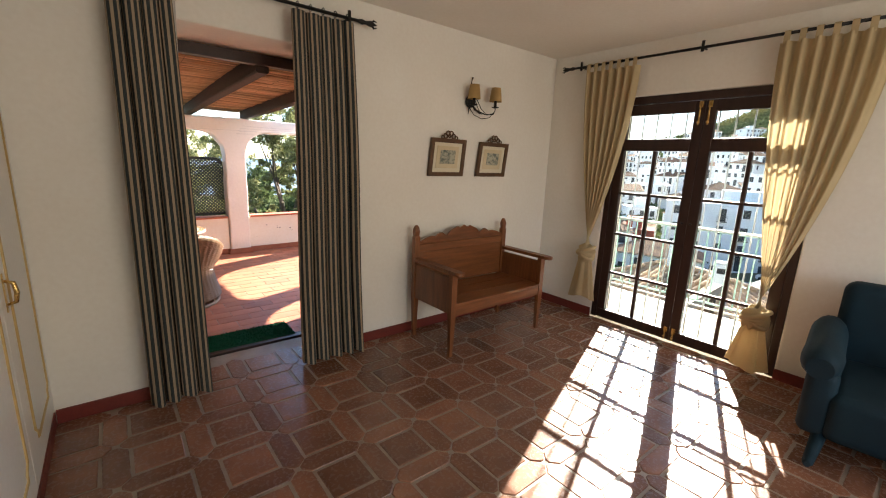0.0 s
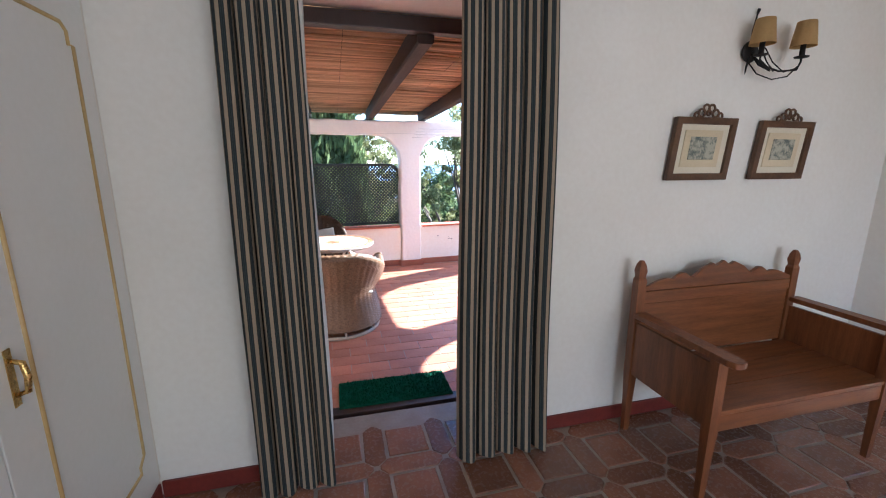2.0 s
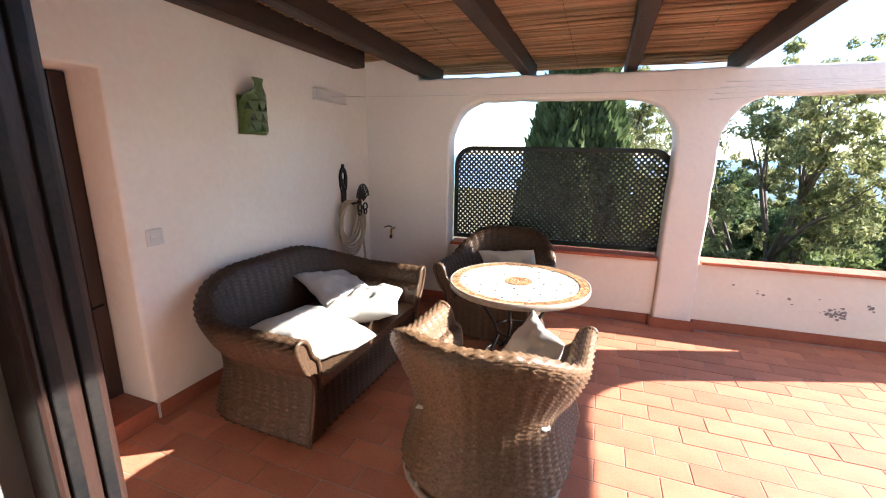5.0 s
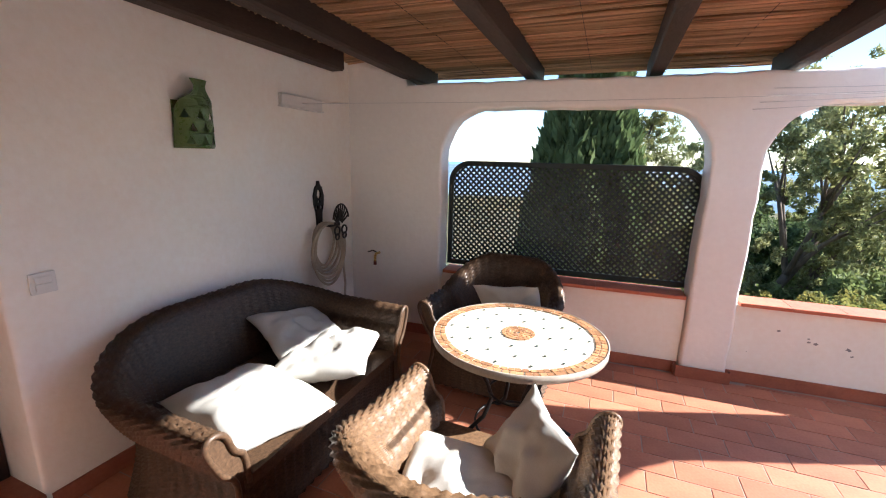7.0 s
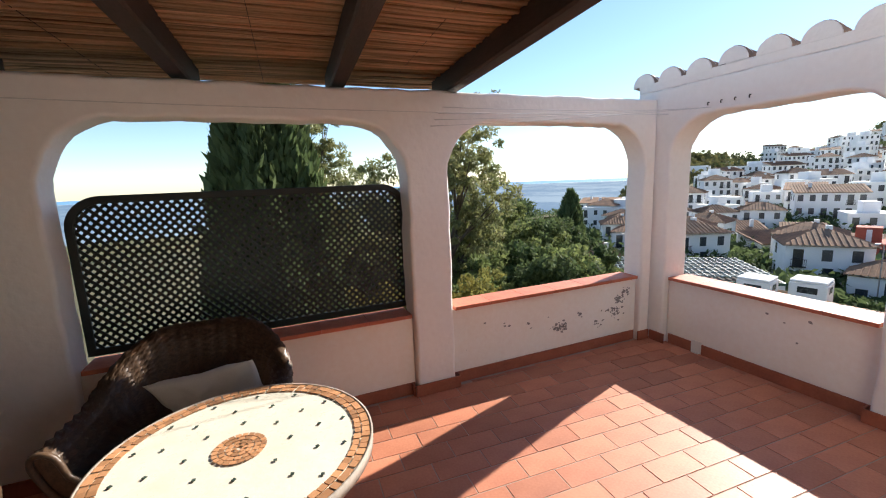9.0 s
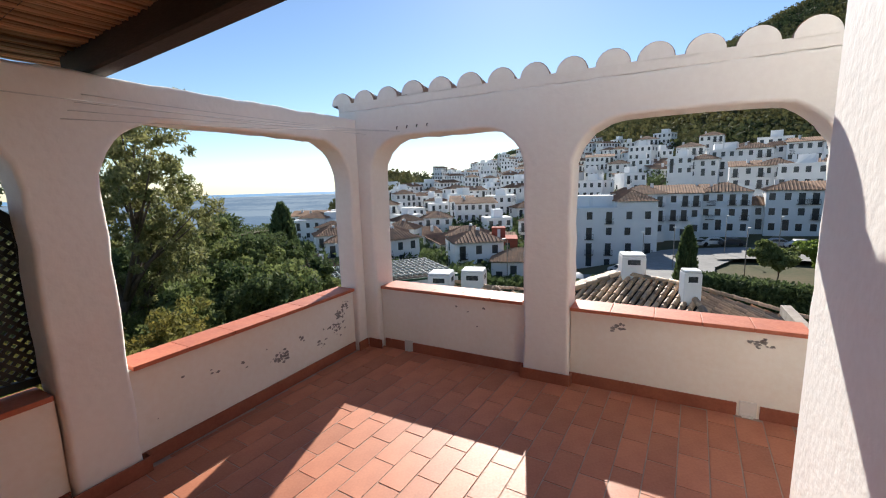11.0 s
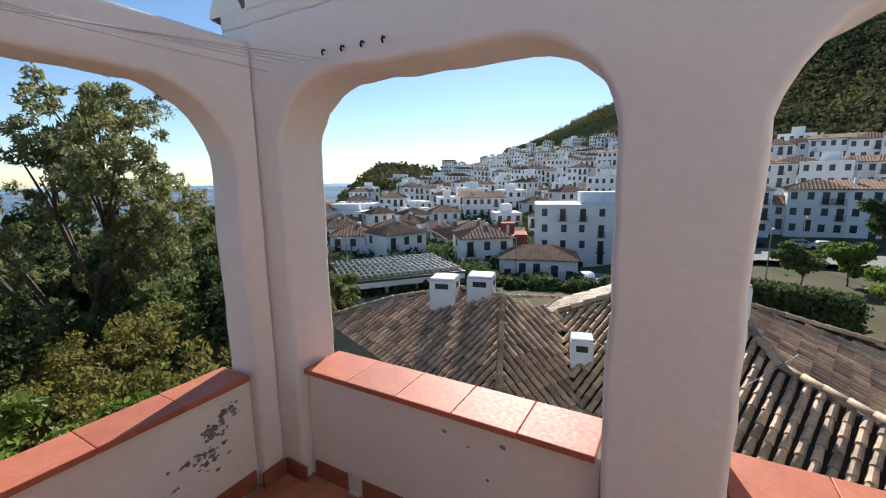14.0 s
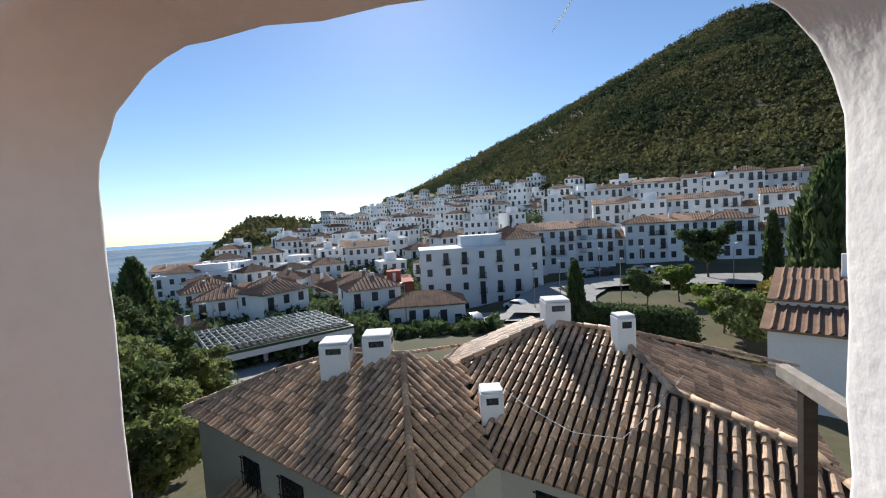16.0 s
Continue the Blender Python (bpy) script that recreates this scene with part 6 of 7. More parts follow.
for _ in range(260):
    a, r = rg.uniform(14, 30), rg.normal(118, 7)
    p = polar(a, r)
    spots.append((p.x, p.y, p.z, rg.uniform(1.5, 2.8), rg.uniform(2.2, 4.2)))
for _ in range(500):
    a, r = rg.uniform(46, 100), rg.uniform(45, 400)
    p = polar(a, r)
    s = rg.uniform(1.6, 3.2)
    spots.append((p.x, p.y, p.z if r < 200 else z_hill(a, r), s, s * rg.uniform(0.9, 1.6)))
for _ in range(40):
    a, r = rg.uniform(9, 27), rg.uniform(50, 57)
    p = polar(a, r)
    s = rg.uniform(0.7, 1.3)
    spots.append((p.x, p.y, p.z, s, s * rg.uniform(0.8, 1.3)))
for _ in range(420):
    a, r = rg.uniform(24, 52), rg.uniform(44, 125)
    p = polar(a, r)
    s = rg.uniform(0.9, 2.0)
    spots.append((p.x, p.y, p.z, s, s * rg.uniform(0.8, 1.6)))
green = leaf_mesh("village_greenery", [(x, y, z + 0.6 * h, 0.5 * (w + h) * 0.9) for x, y, z, w, h in spots], leaf_dark, 0.5, 60, 44)
tagged(new("village_greenery", green), "dark green trees and bushes between the white houses", "trees", "", "stuff")
cypress("slim dark cypress by the road", -1.4, 48, 7.6, 2.0, 4, 3000, size=0.22)
cypress("slim dark cypress in front of the white row", -22.5, 78, 11.0, 2.2, 6, 1500, size=0.35)
cypress("tall dark conifer beside the houses", -27.5, 60, 17.0, 8.0, 7, 5000, size=0.5)
cypress("tall dark araucaria at the edge of the town", 53.5, 75, 13.0, 5.0, 9, 2200, size=0.45)
tree("round_tree", "round dark tree beside the car park", -16.5, 84, 8.5, 3.2, leaf_dark, 91, 0.35, 120, 8, 0.2, 0.42)
tree("yellow_shrub_tree", "yellow flowering tree beside the houses", -24.5, 52, 5.5, 2.6, leaf_yellow, 92, 0.25, 120, 8, 0.12, 0.42)
for k, (az, r) in enumerate([(-10, 62), (-18, 50), (-20, 44), (-13.5, 66)]):
    tree("street_tree", "small bright green street tree", az, r, 4.6, 2.0, leaf_fresh if k % 2 else leaf_olive, 95 + k, 0.2, 120, 7, 0.1, 0.42, group="street trees")
# clipped hedge
hb = [polar(-2.6, 47), polar(-14.6, 44)]
hedge = thing("hedge", "long clipped dark green hedge along the road", "hedge")
spots = []
for k in range(46):
    p = hb[0].lerp(hb[1], k / 45)
    for z in (0.8, 1.8, 2.7):
        for off in (-0.7, 0.7):
            spots.append((p.x + off, p.y, land(p.x, p.y) + z, 0.85))
part("leaves", leaf_mesh("leaves", spots, leaf_dark, 0.2, 110, 41), None, hedge)
part("core", prism(bm_new(), [(hb[0].x - 1.0, hb[0].y), (hb[1].x - 1.0, hb[1].y), (hb[1].x + 1.0, hb[1].y), (hb[0].x + 1.0, hb[0].y)], land(*hb[0].xy) - 0.6, land(*hb[0].xy) + 2.9), leaf_dark, hedge)

# road
def ribbon(name, pts, w, label):
    bm = bm_new()
    rows = []
    P3 = []
    for (a0, r0), (a1, r1) in zip(pts, pts[1:]):
        for k in range(8):
            P3.append(polar(a0 + (a1 - a0) * k / 8, r0 + (r1 - r0) * k / 8))
    P3.append(polar(*pts[-1]))
    for i, p in enumerate(P3):
        d = (P3[min(i + 1, len(P3) - 1)] - P3[max(i - 1, 0)])
        n = Vector((-d.y, d.x, 0)).normalized() * w / 2
        z = max(land(*(p + n).xy), land(*(p - n).xy), p.z) + 0.35
        rows.append((bm.verts.new((p.x + n.x, p.y + n.y, z)), bm.verts.new((p.x - n.x, p.y - n.y, z))))
    for a, b in zip(rows, rows[1:]):
        bm.faces.new((a[0], a[1], b[1], b[0]))
    return structure(name, bm, asphalt, label, "road")


ribbon("road_square", [(2.0, 56), (1.0, 70), (-2.0, 80), (-12, 82), (-24, 84)], 12, "pale concrete road and square below the houses")
ribbon("road_lower", [(2.0, 56), (14, 62), (24, 60), (36, 56), (46, 40), (50, 30)], 7, "grey asphalt road past the petrol station")

# ---- neighbour's house below the terrace ----
clay_roof = material("old weathered clay roof tile", (0.70, 0.46, 0.27), (0.30, 0.195, 0.125), 0.62, scale=1.6, fine=14, bump=0.35, spec=0.4, per_object=0.4, spread=(0.33, 0.67))
clay_roof_rest = material("old weathered clay roof tile rest", (0.70, 0.46, 0.27), (0.30, 0.195, 0.125), 0.62, scale=1.6, fine=14, bump=0.35, spec=0.4, island=0.4, spread=(0.33, 0.67))
# near-black, so the shade between the cover tiles is in the bed's colour
under_tile = material("dark roof sheet and painted tile shade", (0.055, 0.038, 0.028), (0.035, 0.026, 0.020), 0.95, scale=3, fine=30, bump=0.3)
nb_wall = material("cream house wall", (0.66, 0.62, 0.53), (0.58, 0.54, 0.46), 0.9, scale=0.7, fine=12, bump=0.15, spec=0.15)

nb = thing("neighbour_house", "white neighbour house with weathered barrel-tile hip roofs and white chimneys", "house")
EZ = -4.2
N_TIP, N_LEFT, N_VB = (10.45, 9.08, EZ), (13.93, 18.5, EZ), (12.8, 8.0, EZ)
N_R1, N_RL, N_LO = (14.79, 10.93, -2.4), (15.32, 12.87, -2.49), (14.95, 15.55, -3.16)
N_VT, N_RB, N_RB2 = (15.83, 9.41, -2.94), (17.18, 6.91, -1.97), (16.45, 4.95, -2.0)
N_K, N_FR, N_FR2 = (10.42, 1.1, EZ), (20.2, -1.25, EZ), (13.43, 0.99, EZ)
N_B1, N_B2, N_B3, N_E = (14.26, 3.91, -2.86), (12.8, 1.99, -3.24), (12.19, 1.67, -3.48), (16.9, 0.15, EZ)
planes = [
    ([N_TIP, N_LEFT, N_LO, N_RL, N_R1], N_TIP, N_LEFT),
    ([N_TIP, N_R1, N_VT, N_VB], N_TIP, N_VB),
    ([N_VB, N_VT, N_RB, N_RB2, N_B1, N_B2, N_B3, N_K], N_K, N_VB),
    ([N_RB2, N_FR, N_E, N_FR2, N_B2, N_B1], N_FR2, N_E),
    ([N_VT, N_R1, (19.5, 10.4, -3.6), (19.8, 7.6, -3.4), N_RB], N_VT, (19.5, 10.4, -3.6)),
    ([N_RB, N_RB2, N_FR, (21.5, 2.5, EZ), (21.5, 7.0, EZ)], (21.5, 2.5, EZ), (21.5, 7.0, EZ)),
    ([N_RL, N_LO, N_LEFT, (19, 17, EZ), (19.5, 12, EZ), N_R1], (19, 17, EZ), (19.5, 12, EZ)),
]


planes_away = [planes[5][0], planes[6][0]]


def inside(poly, x, y):
    c = False
    for (x0, y0), (x1, y1) in zip(poly, poly[1:] + poly[:1]):
        if (y0 > y) != (y1 > y) and x < (x1 - x0) * (y - y0) / (y1 - y0) + x0:
            c = not c
    return c


def barrel(r0, r1, ln, n=6, th=0.0):
    bm = bm_new()
    a = [[bm.verts.new((rr * math.cos(math.pi * j / n), y, 1.25 * rr * math.sin(math.pi * j / n))) for j in range(n + 1)] for y, rr in ((0, r0), (ln, r1))]
    for j in range(n):
        f = bm.faces.new((a[0][j], a[0][j + 1], a[1][j + 1], a[1][j]))
        f.smooth = True
    bm.faces.new(a[0])
    return bm


cover_me = mesh_of("roof_tile", barrel(0.088, 0.072, 0.42), clay_roof)
tile_v = np.array([v.co[:] for v in cover_me.vertices])
tile_f = [list(p.vertices) for p in cover_me.polygons]
rest_v, rest_f = [], []
rng = random.Random(77)
n_tiles = 0
for poly, ea, eb in planes:
    pts = [Vector(p) for p in poly]
    if poly in planes_away:
        deck = bm_new()
        top = [deck.verts.new(p - Vector((0, 0, 0.03))) for p in pts]
        for i in range(1, len(top) - 1):
            deck.faces.new((top[0], top[i], top[i + 1]))
        part("roof_bed", deck, clay_roof, nb)
        continue
    e0, e1 = Vector(ea), Vector(eb)
    far_p = max(pts, key=lambda p: abs((p - e0).cross((e1 - e0).normalized()).length))
    pn = (e1 - e0).cross(far_p - e0).normalized()
    pts = [Vector((p.x, p.y, e0.z - (pn.x * (p.x - e0.x) + pn.y * (p.y - e0.y)) / pn.z)) if abs(pn.z) > 0.2 else p for p in pts]
    c = sum(pts, Vector()) / len(pts)
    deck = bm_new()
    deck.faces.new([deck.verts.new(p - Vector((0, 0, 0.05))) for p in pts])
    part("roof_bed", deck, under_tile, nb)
    a = (Vector(eb) - Vector(ea))
    a.z = 0
    a.normalize()
    nrm = Vector((0, 0, 0))
    for p, q in zip(pts, pts[1:] + pts[:1]):
        nrm += (p - c).cross(q - c)
    nrm.normalize()
    if nrm.z < 0:
        nrm = -nrm
    a = (a - nrm * a.dot(nrm)).normalized()
    s = nrm.cross(a)
    if s.z < 0:
        s = -s
    flat = [((p - c).dot(a), (p - c).dot(s)) for p in pts]
    u0, u1 = min(q[0] for q in flat), max(q[0] for q in flat)
    w0, w1 = min(q[1] for q in flat), max(q[1] for q in flat)
    m = Matrix((a, s, nrm)).transposed().to_4x4()
    if m.determinant() < 0:
        m = Matrix((-a, s, nrm)).transposed().to_4x4()
    u = u0 + 0.1
    while u < u1:
        w = w0 - 0.05
        while w < w1:
            if inside(flat, u, w + 0.2):
                o = c + a * u + s * w + nrm * rng.uniform(0.0, 0.014)
                mm = Matrix.Translation(o) @ m @ Matrix.Rotation(rng.uniform(-0.03, 0.03), 4, "Z") @ Matrix.Rotation(-0.035, 4, "X")
                if n_tiles < 300 and (o - Vector((10.5, 7.0, -4))).length < 3.6:
                    part("roof_tile", cover_me, None, nb, m=mm)
                    n_tiles += 1
                else:
                    k = len(rest_v)
                    rest_v += [mm @ Vector(v) for v in tile_v]
                    rest_f += [[i + k for i in f] for f in tile_f]
            w += 0.36
        u += 0.235
me = bpy.data.meshes.new("roof_tiles")
me.from_pydata([v[:] for v in rest_v], [], rest_f)
me.materials.append(clay_roof_rest)
tagged(part("roof_tiles", me, None, nb), kind="stuff")
for p, q in ((N_TIP, N_R1), (N_R1, N_RL), (N_RL, N_LO), (N_LO, N_LEFT), (N_RB2, N_B1), (N_B1, N_B2), (N_B2, N_B3), (N_B3, N_K), (N_RB2, N_FR), (N_RB, N_RB2), (N_VT, N_RB), (N_R1, (19.5, 10.4, -3.6))):
    p, q = Vector(p), Vector(q)
    d = (q - p)
    k = int(d.length / 0.40)
    mm = d.to_track_quat("Y", "Z").to_matrix().to_4x4()
    for i in range(k):
        part("ridge_tile", cover_me, None, nb, m=Matrix.Translation(p + d * i / k + Vector((0, 0, 0.06))) @ mm @ Matrix.Diagonal((1.15, 1.0, 1.1, 1)))
ins = 0.35
wall_pts = [(10.85, 9.2), (14.1, 18.1), (19, 17.0), (19.5, 12), (21, 7), (21.2, 2.6), (19.7, -0.6), (16.8, 0.5), (13.5, 1.3), (12.4, 1.9), (10.85, 1.5), (13.1, 7.9), (12.85, 8.5)]
part("house_wall", prism(bm_new(), wall_pts, -12.5, EZ - 0.05), nb_wall, nb)


def chimney(x, y, z0, w, h, hood=True, rot=0.3):
    m = Matrix.Translation((x, y, z0)) @ Matrix.Rotation(rot, 4, "Z")
    ch = part("chimney", box(bm_new(), -w / 2, w / 2, -w / 2, w / 2, -0.6, h, 0.03), house_white, nb, "white plastered chimney", m=m)
    if hood:
        part("hood", box(bm_new(), -w / 2 + 0.01, w / 2 - 0.01, -w / 2 + 0.01, w / 2 - 0.01, h + 0.001, h + 0.09, 0.05), house_white, ch)
        part("vent", box(bm_new(), -w / 2 - 0.006, -w / 2 + 0.02, -w * 0.26, w * 0.26, h - 0.28, h - 0.10, 0.004), dark_pane, ch)
        part("vent", box(bm_new(), -w * 0.2, w * 0.2, -w / 2 - 0.006, -w / 2 + 0.02, h - 0.28, h - 0.10, 0.004), dark_pane, ch)


chimney(14.75, 13.1, -2.6, 0.88, 0.62)
chimney(15.1, 11.85, -2.45, 0.86, 0.62)
chimney(17.4, 6.6, -2.1, 0.80, 0.85)
chimney(15.9, 4.75, -2.25, 0.50, 0.85)
chimney(14.2, 8.25, -3.55, 0.60, 0.55)

cable = [Vector((14.4, 8.0, -3.0)), Vector((13.0, 6.2, -3.35)), Vector((12.9, 5.2, -3.35)), Vector((14.6, 3.6, -2.55))]
rope = []
for p, q, sag in zip(cable, cable[1:], (0.06, 0.01, 0.06)):
    rope += [p.lerp(q, k / 10) - Vector((0, 0, sag * 4 * (k / 10) * (1 - k / 10))) for k in range(10)]
tagged(part("roof_cable", tube(bm_new(), rope + [cable[-1]], 0.008, 5), cord_white), "loose pale cable sagging across the tiled roof", "cable")

# grilled windows in its walls
def nb_window(p, q, k, w, h, z, bars=7):
    p, q = Vector((*p, 0)), Vector((*q, 0))
    d = (q - p).normalized()
    c = p.lerp(q, k)
    n = Vector((-d.y, d.x, 0))
    if n.dot(Vector((3.7, 6.3, 0)) - c) < 0:
        n = -n
    m = Matrix((d, n, Vector((0, 0, 1)))).transposed().to_4x4()
    m = Matrix.Translation((c.x, c.y, z)) @ m
    wnd = part("window", box(bm_new(), -w / 2, w / 2, -0.02, 0.008, -h / 2, h / 2), dark_pane, nb, m=m)
    for b in range(bars):
        x = -w / 2 + w * (b + 0.5) / bars
        part("window_bar", box(bm_new(), x - 0.012, x + 0.012, 0.08, 0.10, -h / 2 - 0.05, h / 2 + 0.05), iron, wnd)
    for zz in (-h / 2, 0, h / 2):
        part("window_bar", box(bm_new(), -w / 2 - 0.03, w / 2 + 0.03, 0.078, 0.102, zz - 0.012, zz + 0.012), iron, wnd)


nb_window((10.85, 9.2), (14.1, 18.1), 0.22, 1.1, 1.0, -5.4)
nb_window((10.85, 9.2), (14.1, 18.1), 0.45, 1.0, 1.0, -5.4)
nb_window((10.85, 9.2), (14.1, 18.1), 0.66, 0.9, 0.9, -5.4)
nb_window((13.1, 7.9), (10.85, 1.5), 0.24, 1.5, 1.15, -5.25, 9)
nb_window((13.1, 7.9), (10.85, 1.5), 0.56, 1.2, 1.15, -5.25, 8)
ac = thing("air_conditioner", "grey outdoor air-conditioning unit on the neighbour wall", "air conditioner", Matrix.Translation((12.05, 5.35, -5.6)) @ Matrix.Rotation(radians(160), 4, "Z"))
part("casing", box(bm_new(), -0.02, 0.32, -0.42, 0.42, -0.3, 0.3, 0.02), nb_wall, ac)
part("fan_grille", lathe(bm_new(), [(0, 0), (0.24, 0.0), (0.25, 0.012), (0, 0.014)], 24), iron, ac, m=Matrix.Translation((0.32, 0.1, 0)) @ Matrix.Rotation(math.pi / 2, 4, "Y"))
# lean-to roof at the far left of the house
lean = thing("lean_to_roof", "small tiled lean-to roof against the neighbour house", "roof")
part("lean_wall", prism(bm_new(), [(10.6, 12.3), (12.0, 16.2), (13.2, 16.0), (11.9, 12.2)], -12.5, -6.4), nb_wall, lean)
for i in range(17):
    for j in range(4):
        o = Vector((10.35, 12.1, -6.35)) + Vector((1.45, 4.1, 0)) * (i / 16) + Vector((0.36, -0.09, 0.14)) * j
        part("roof_tile", cover_me, None, lean, m=Matrix.Translation(o) @ Matrix.Rotation(radians(-104), 4, "Z") @ Matrix.Rotation(0.33, 4, "X"))

# a timber frame on a lower terrace
fr = thing("timber_frame", "grey weathered timber beam on a dark post", "timber frame")
part("post", box(bm_new(), 10.10, 10.26, 3.12, 3.28, -10.6, -1.03, 0.01), beam_wood, fr)
bm = box(bm_new(), -1.1, 1.1, -0.08, 0.08, -0.09, 0.09, 0.01)
bmesh.ops.transform(bm, matrix=Matrix.Translation((9.62, 3.2, -0.94)) @ Matrix.Rotation(radians(3), 4, "Z"), verts=bm.verts)
part("beam", bm, pale_wood, fr)

# ---- village houses ----
WIN = mesh_of("window", box(bm_new(), -0.48, 0.48, -0.02, 0.03, 0, 1.35), dark_pane)
DOORW = mesh_of("window", box(bm_new(), -0.5, 0.5, -0.02, 0.03, 0, 2.1), dark_pane)
SILLM = mesh_of("window_sill", box(bm_new(), -0.6, 0.6, 0.0, 0.16, -0.09, 0.0), house_white)
bm = bm_new()
box(bm, -0.75, 0.75, 0.0, 0.5, -0.08, 0.0)
for k in range(9):
    x = -0.72 + 1.44 * k / 8
    box(bm, x - 0.018, x + 0.018, 0.46, 0.49, 0.0, 0.9)
box(bm, -0.75, 0.75, 0.45, 0.5, 0.88, 0.93)
BALC = mesh_of("balcony", bm, iron)


def hip_roof(w, d, h, over=0.35, ridge=None):
    """A tiled hip roof with raised tile rows."""
    bm = bm_new()
    x0, y0 = w / 2 + over, d / 2 + over
    rl = max(0.0, x0 - y0)
    a = [Vector(p) for p in ((-x0, -y0, 0), (x0, -y0, 0), (x0, y0, 0), (-x0, y0, 0))]
    r1, r2 = Vector((-rl, 0, h)), Vector((rl, 0, h))
    fs = ((a[0], a[1], r2, r1), (a[1], a[2], r2), (a[2], a[3], r1, r2), (a[3], a[0], r1))
    for f in fs:
        bm.faces.new([bm.verts.new(p) for p in f])
    bm.faces.new([bm.verts.new(p - Vector((0, 0, 0.12))) for p in a])
    deck, bm = bm, bm_new()
    for f in fs:
        e0, e1 = f[0], f[1]
        n = int((e1 - e0).length / 0.55)
        for k in range(n):
            p = e0.lerp(e1, (k + 0.5) / n)
            up = (e1 - e0).normalized()
            run = min((p - e0).length, (e1 - p).length, min(x0, y0))
            q = p + Vector((-up.y, up.x, 0)) * run + Vector((0, 0, h * run / min(x0, y0)))
            s = 0.13
            vs = [bm.verts.new(p - up * s), bm.verts.new(p + up * s), bm.verts.new(q + up * s * 0.6), bm.verts.new(q - up * s * 0.6), bm.verts.new(p + Vector((0, 0, 0.13))), bm.verts.new(q + Vector((0, 0, 0.10)))]
            bm.faces.new((vs[0], vs[4], vs[5], vs[3]))
            bm.faces.new((vs[4], vs[1], vs[2], vs[5]))
    return deck, bm


def house(name, label, w, d, floors, cols, roof, seed, side_cols=2, balcony=0.35, wall=None, fh=2.9, group="village houses", rise=1.5):
    """A white house round the origin, its front towards local +y."""
    rg2 = random.Random(seed)
    t = thing(name, label, "house", None, group)
    h = floors * fh
    part("wall", box(bm_new(), -w / 2, w / 2, -d / 2, d / 2, -6, h), wall or house_white, t)
    if roof == "hip":
        deck, rows = hip_roof(w, d, 0.16 * min(w, d) + 0.5)
        part("roof", deck, house_roof, t, m=Matrix.Translation((0, 0, h)))
        tagged(part("roof_tiles", rows, house_roof, t, m=Matrix.Translation((0, 0, h))), kind="stuff")
    elif roof == "flat":
        part("parapet", box(bm_new(), -w / 2 - 0.08, w / 2 + 0.08, -d / 2 - 0.08, d / 2 + 0.08, h + 0.001, h + 0.25), wall or house_white, t)
        part("roof_room", box(bm_new(), -w * 0.2, w * 0.15, -d * 0.3, d * 0.2, h + 0.251, h + 2.3), wall or house_white, t)
    else:
        bm2 = bm_new()
        o = 0.35
        q = [(-w / 2 - o, d / 2 + o, 0), (w / 2 + o, d / 2 + o, 0), (w / 2 + o, -d / 2, rise), (-w / 2 - o, -d / 2, rise)]
        lo = [bm2.verts.new((x, y, z - 0.14)) for x, y, z in q]
        hi = [bm2.verts.new(p) for p in q]
        bm2.faces.new(hi)
        bm2.faces.new(lo)
        for i in range(4):
            bm2.faces.new((lo[i], lo[(i + 1) % 4], hi[(i + 1) % 4], hi[i]))
        part("roof", bm2, house_roof, t, m=Matrix.Translation((0, 0, h)))
        bm2 = bm_new()
        n = int(w / 0.5)
        for k in range(n):
            x = -w / 2 + w * (k + 0.5) / n
            v = [bm2.verts.new(p) for p in ((x - 0.13, d / 2 + o, 0.003), (x, d / 2 + o, 0.14), (x + 0.13, d / 2 + o, 0.003), (x + 0.13, -d / 2, rise + 0.003), (x, -d / 2, rise + 0.14), (x - 0.13, -d / 2, rise + 0.003))]
            bm2.faces.new((v[0], v[1], v[4], v[5]))
            bm2.faces.new((v[1], v[2], v[3], v[4]))
        tagged(part("roof_tiles", bm2, house_roof, t, m=Matrix.Translation((0, 0, h))), kind="stuff")
        part("gable", box(bm_new(), -w / 2, w / 2, -d / 2, -d / 2 + 0.3, h, h + rise - 0.15), wall or house_white, t)
    for f in range(floors):
        for c in range(cols):
            x = -w / 2 + w * (c + 0.5) / cols + rg2.uniform(-0.15, 0.15)
            bal = rg2.random() < balcony and f > 0
            z = f * fh + (0.25 if bal else 1.0)
            wn_ = part("window", DOORW if bal or (f == 0 and rg2.random() < 0.25) else WIN, None, t, m=Matrix.Translation((x, d / 2, z if (bal or f) else (0.02 if rg2.random() < 0.2 else 0.95))))
            if bal:
                part("balcony", BALC, None, t, m=Matrix.Translation((x, d / 2, z)))
            elif rg2.random() < 0.5:
                part("sill", SILLM, None, wn_)
        for c in range(side_cols):
            for sgn in (-1, 1):
                if rg2.random() < 0.55:
                    y = -d / 2 + d * (c + 0.5) / side_cols
                    part("window", WIN, None, t, m=Matrix.Translation((sgn * w / 2, y, f * fh + 1.0)) @ Matrix.Rotation(-sgn * math.pi / 2, 4, "Z"))
    if rg2.random() < 0.7:
        x, y = rg2.uniform(-0.3, 0.3) * w, rg2.uniform(-0.2, 0.2) * d
        part("chimney", box(bm_new(), x - 0.3, x + 0.3, y - 0.3, y + 0.3, h, h + 2.0), house_white, t)
    return t


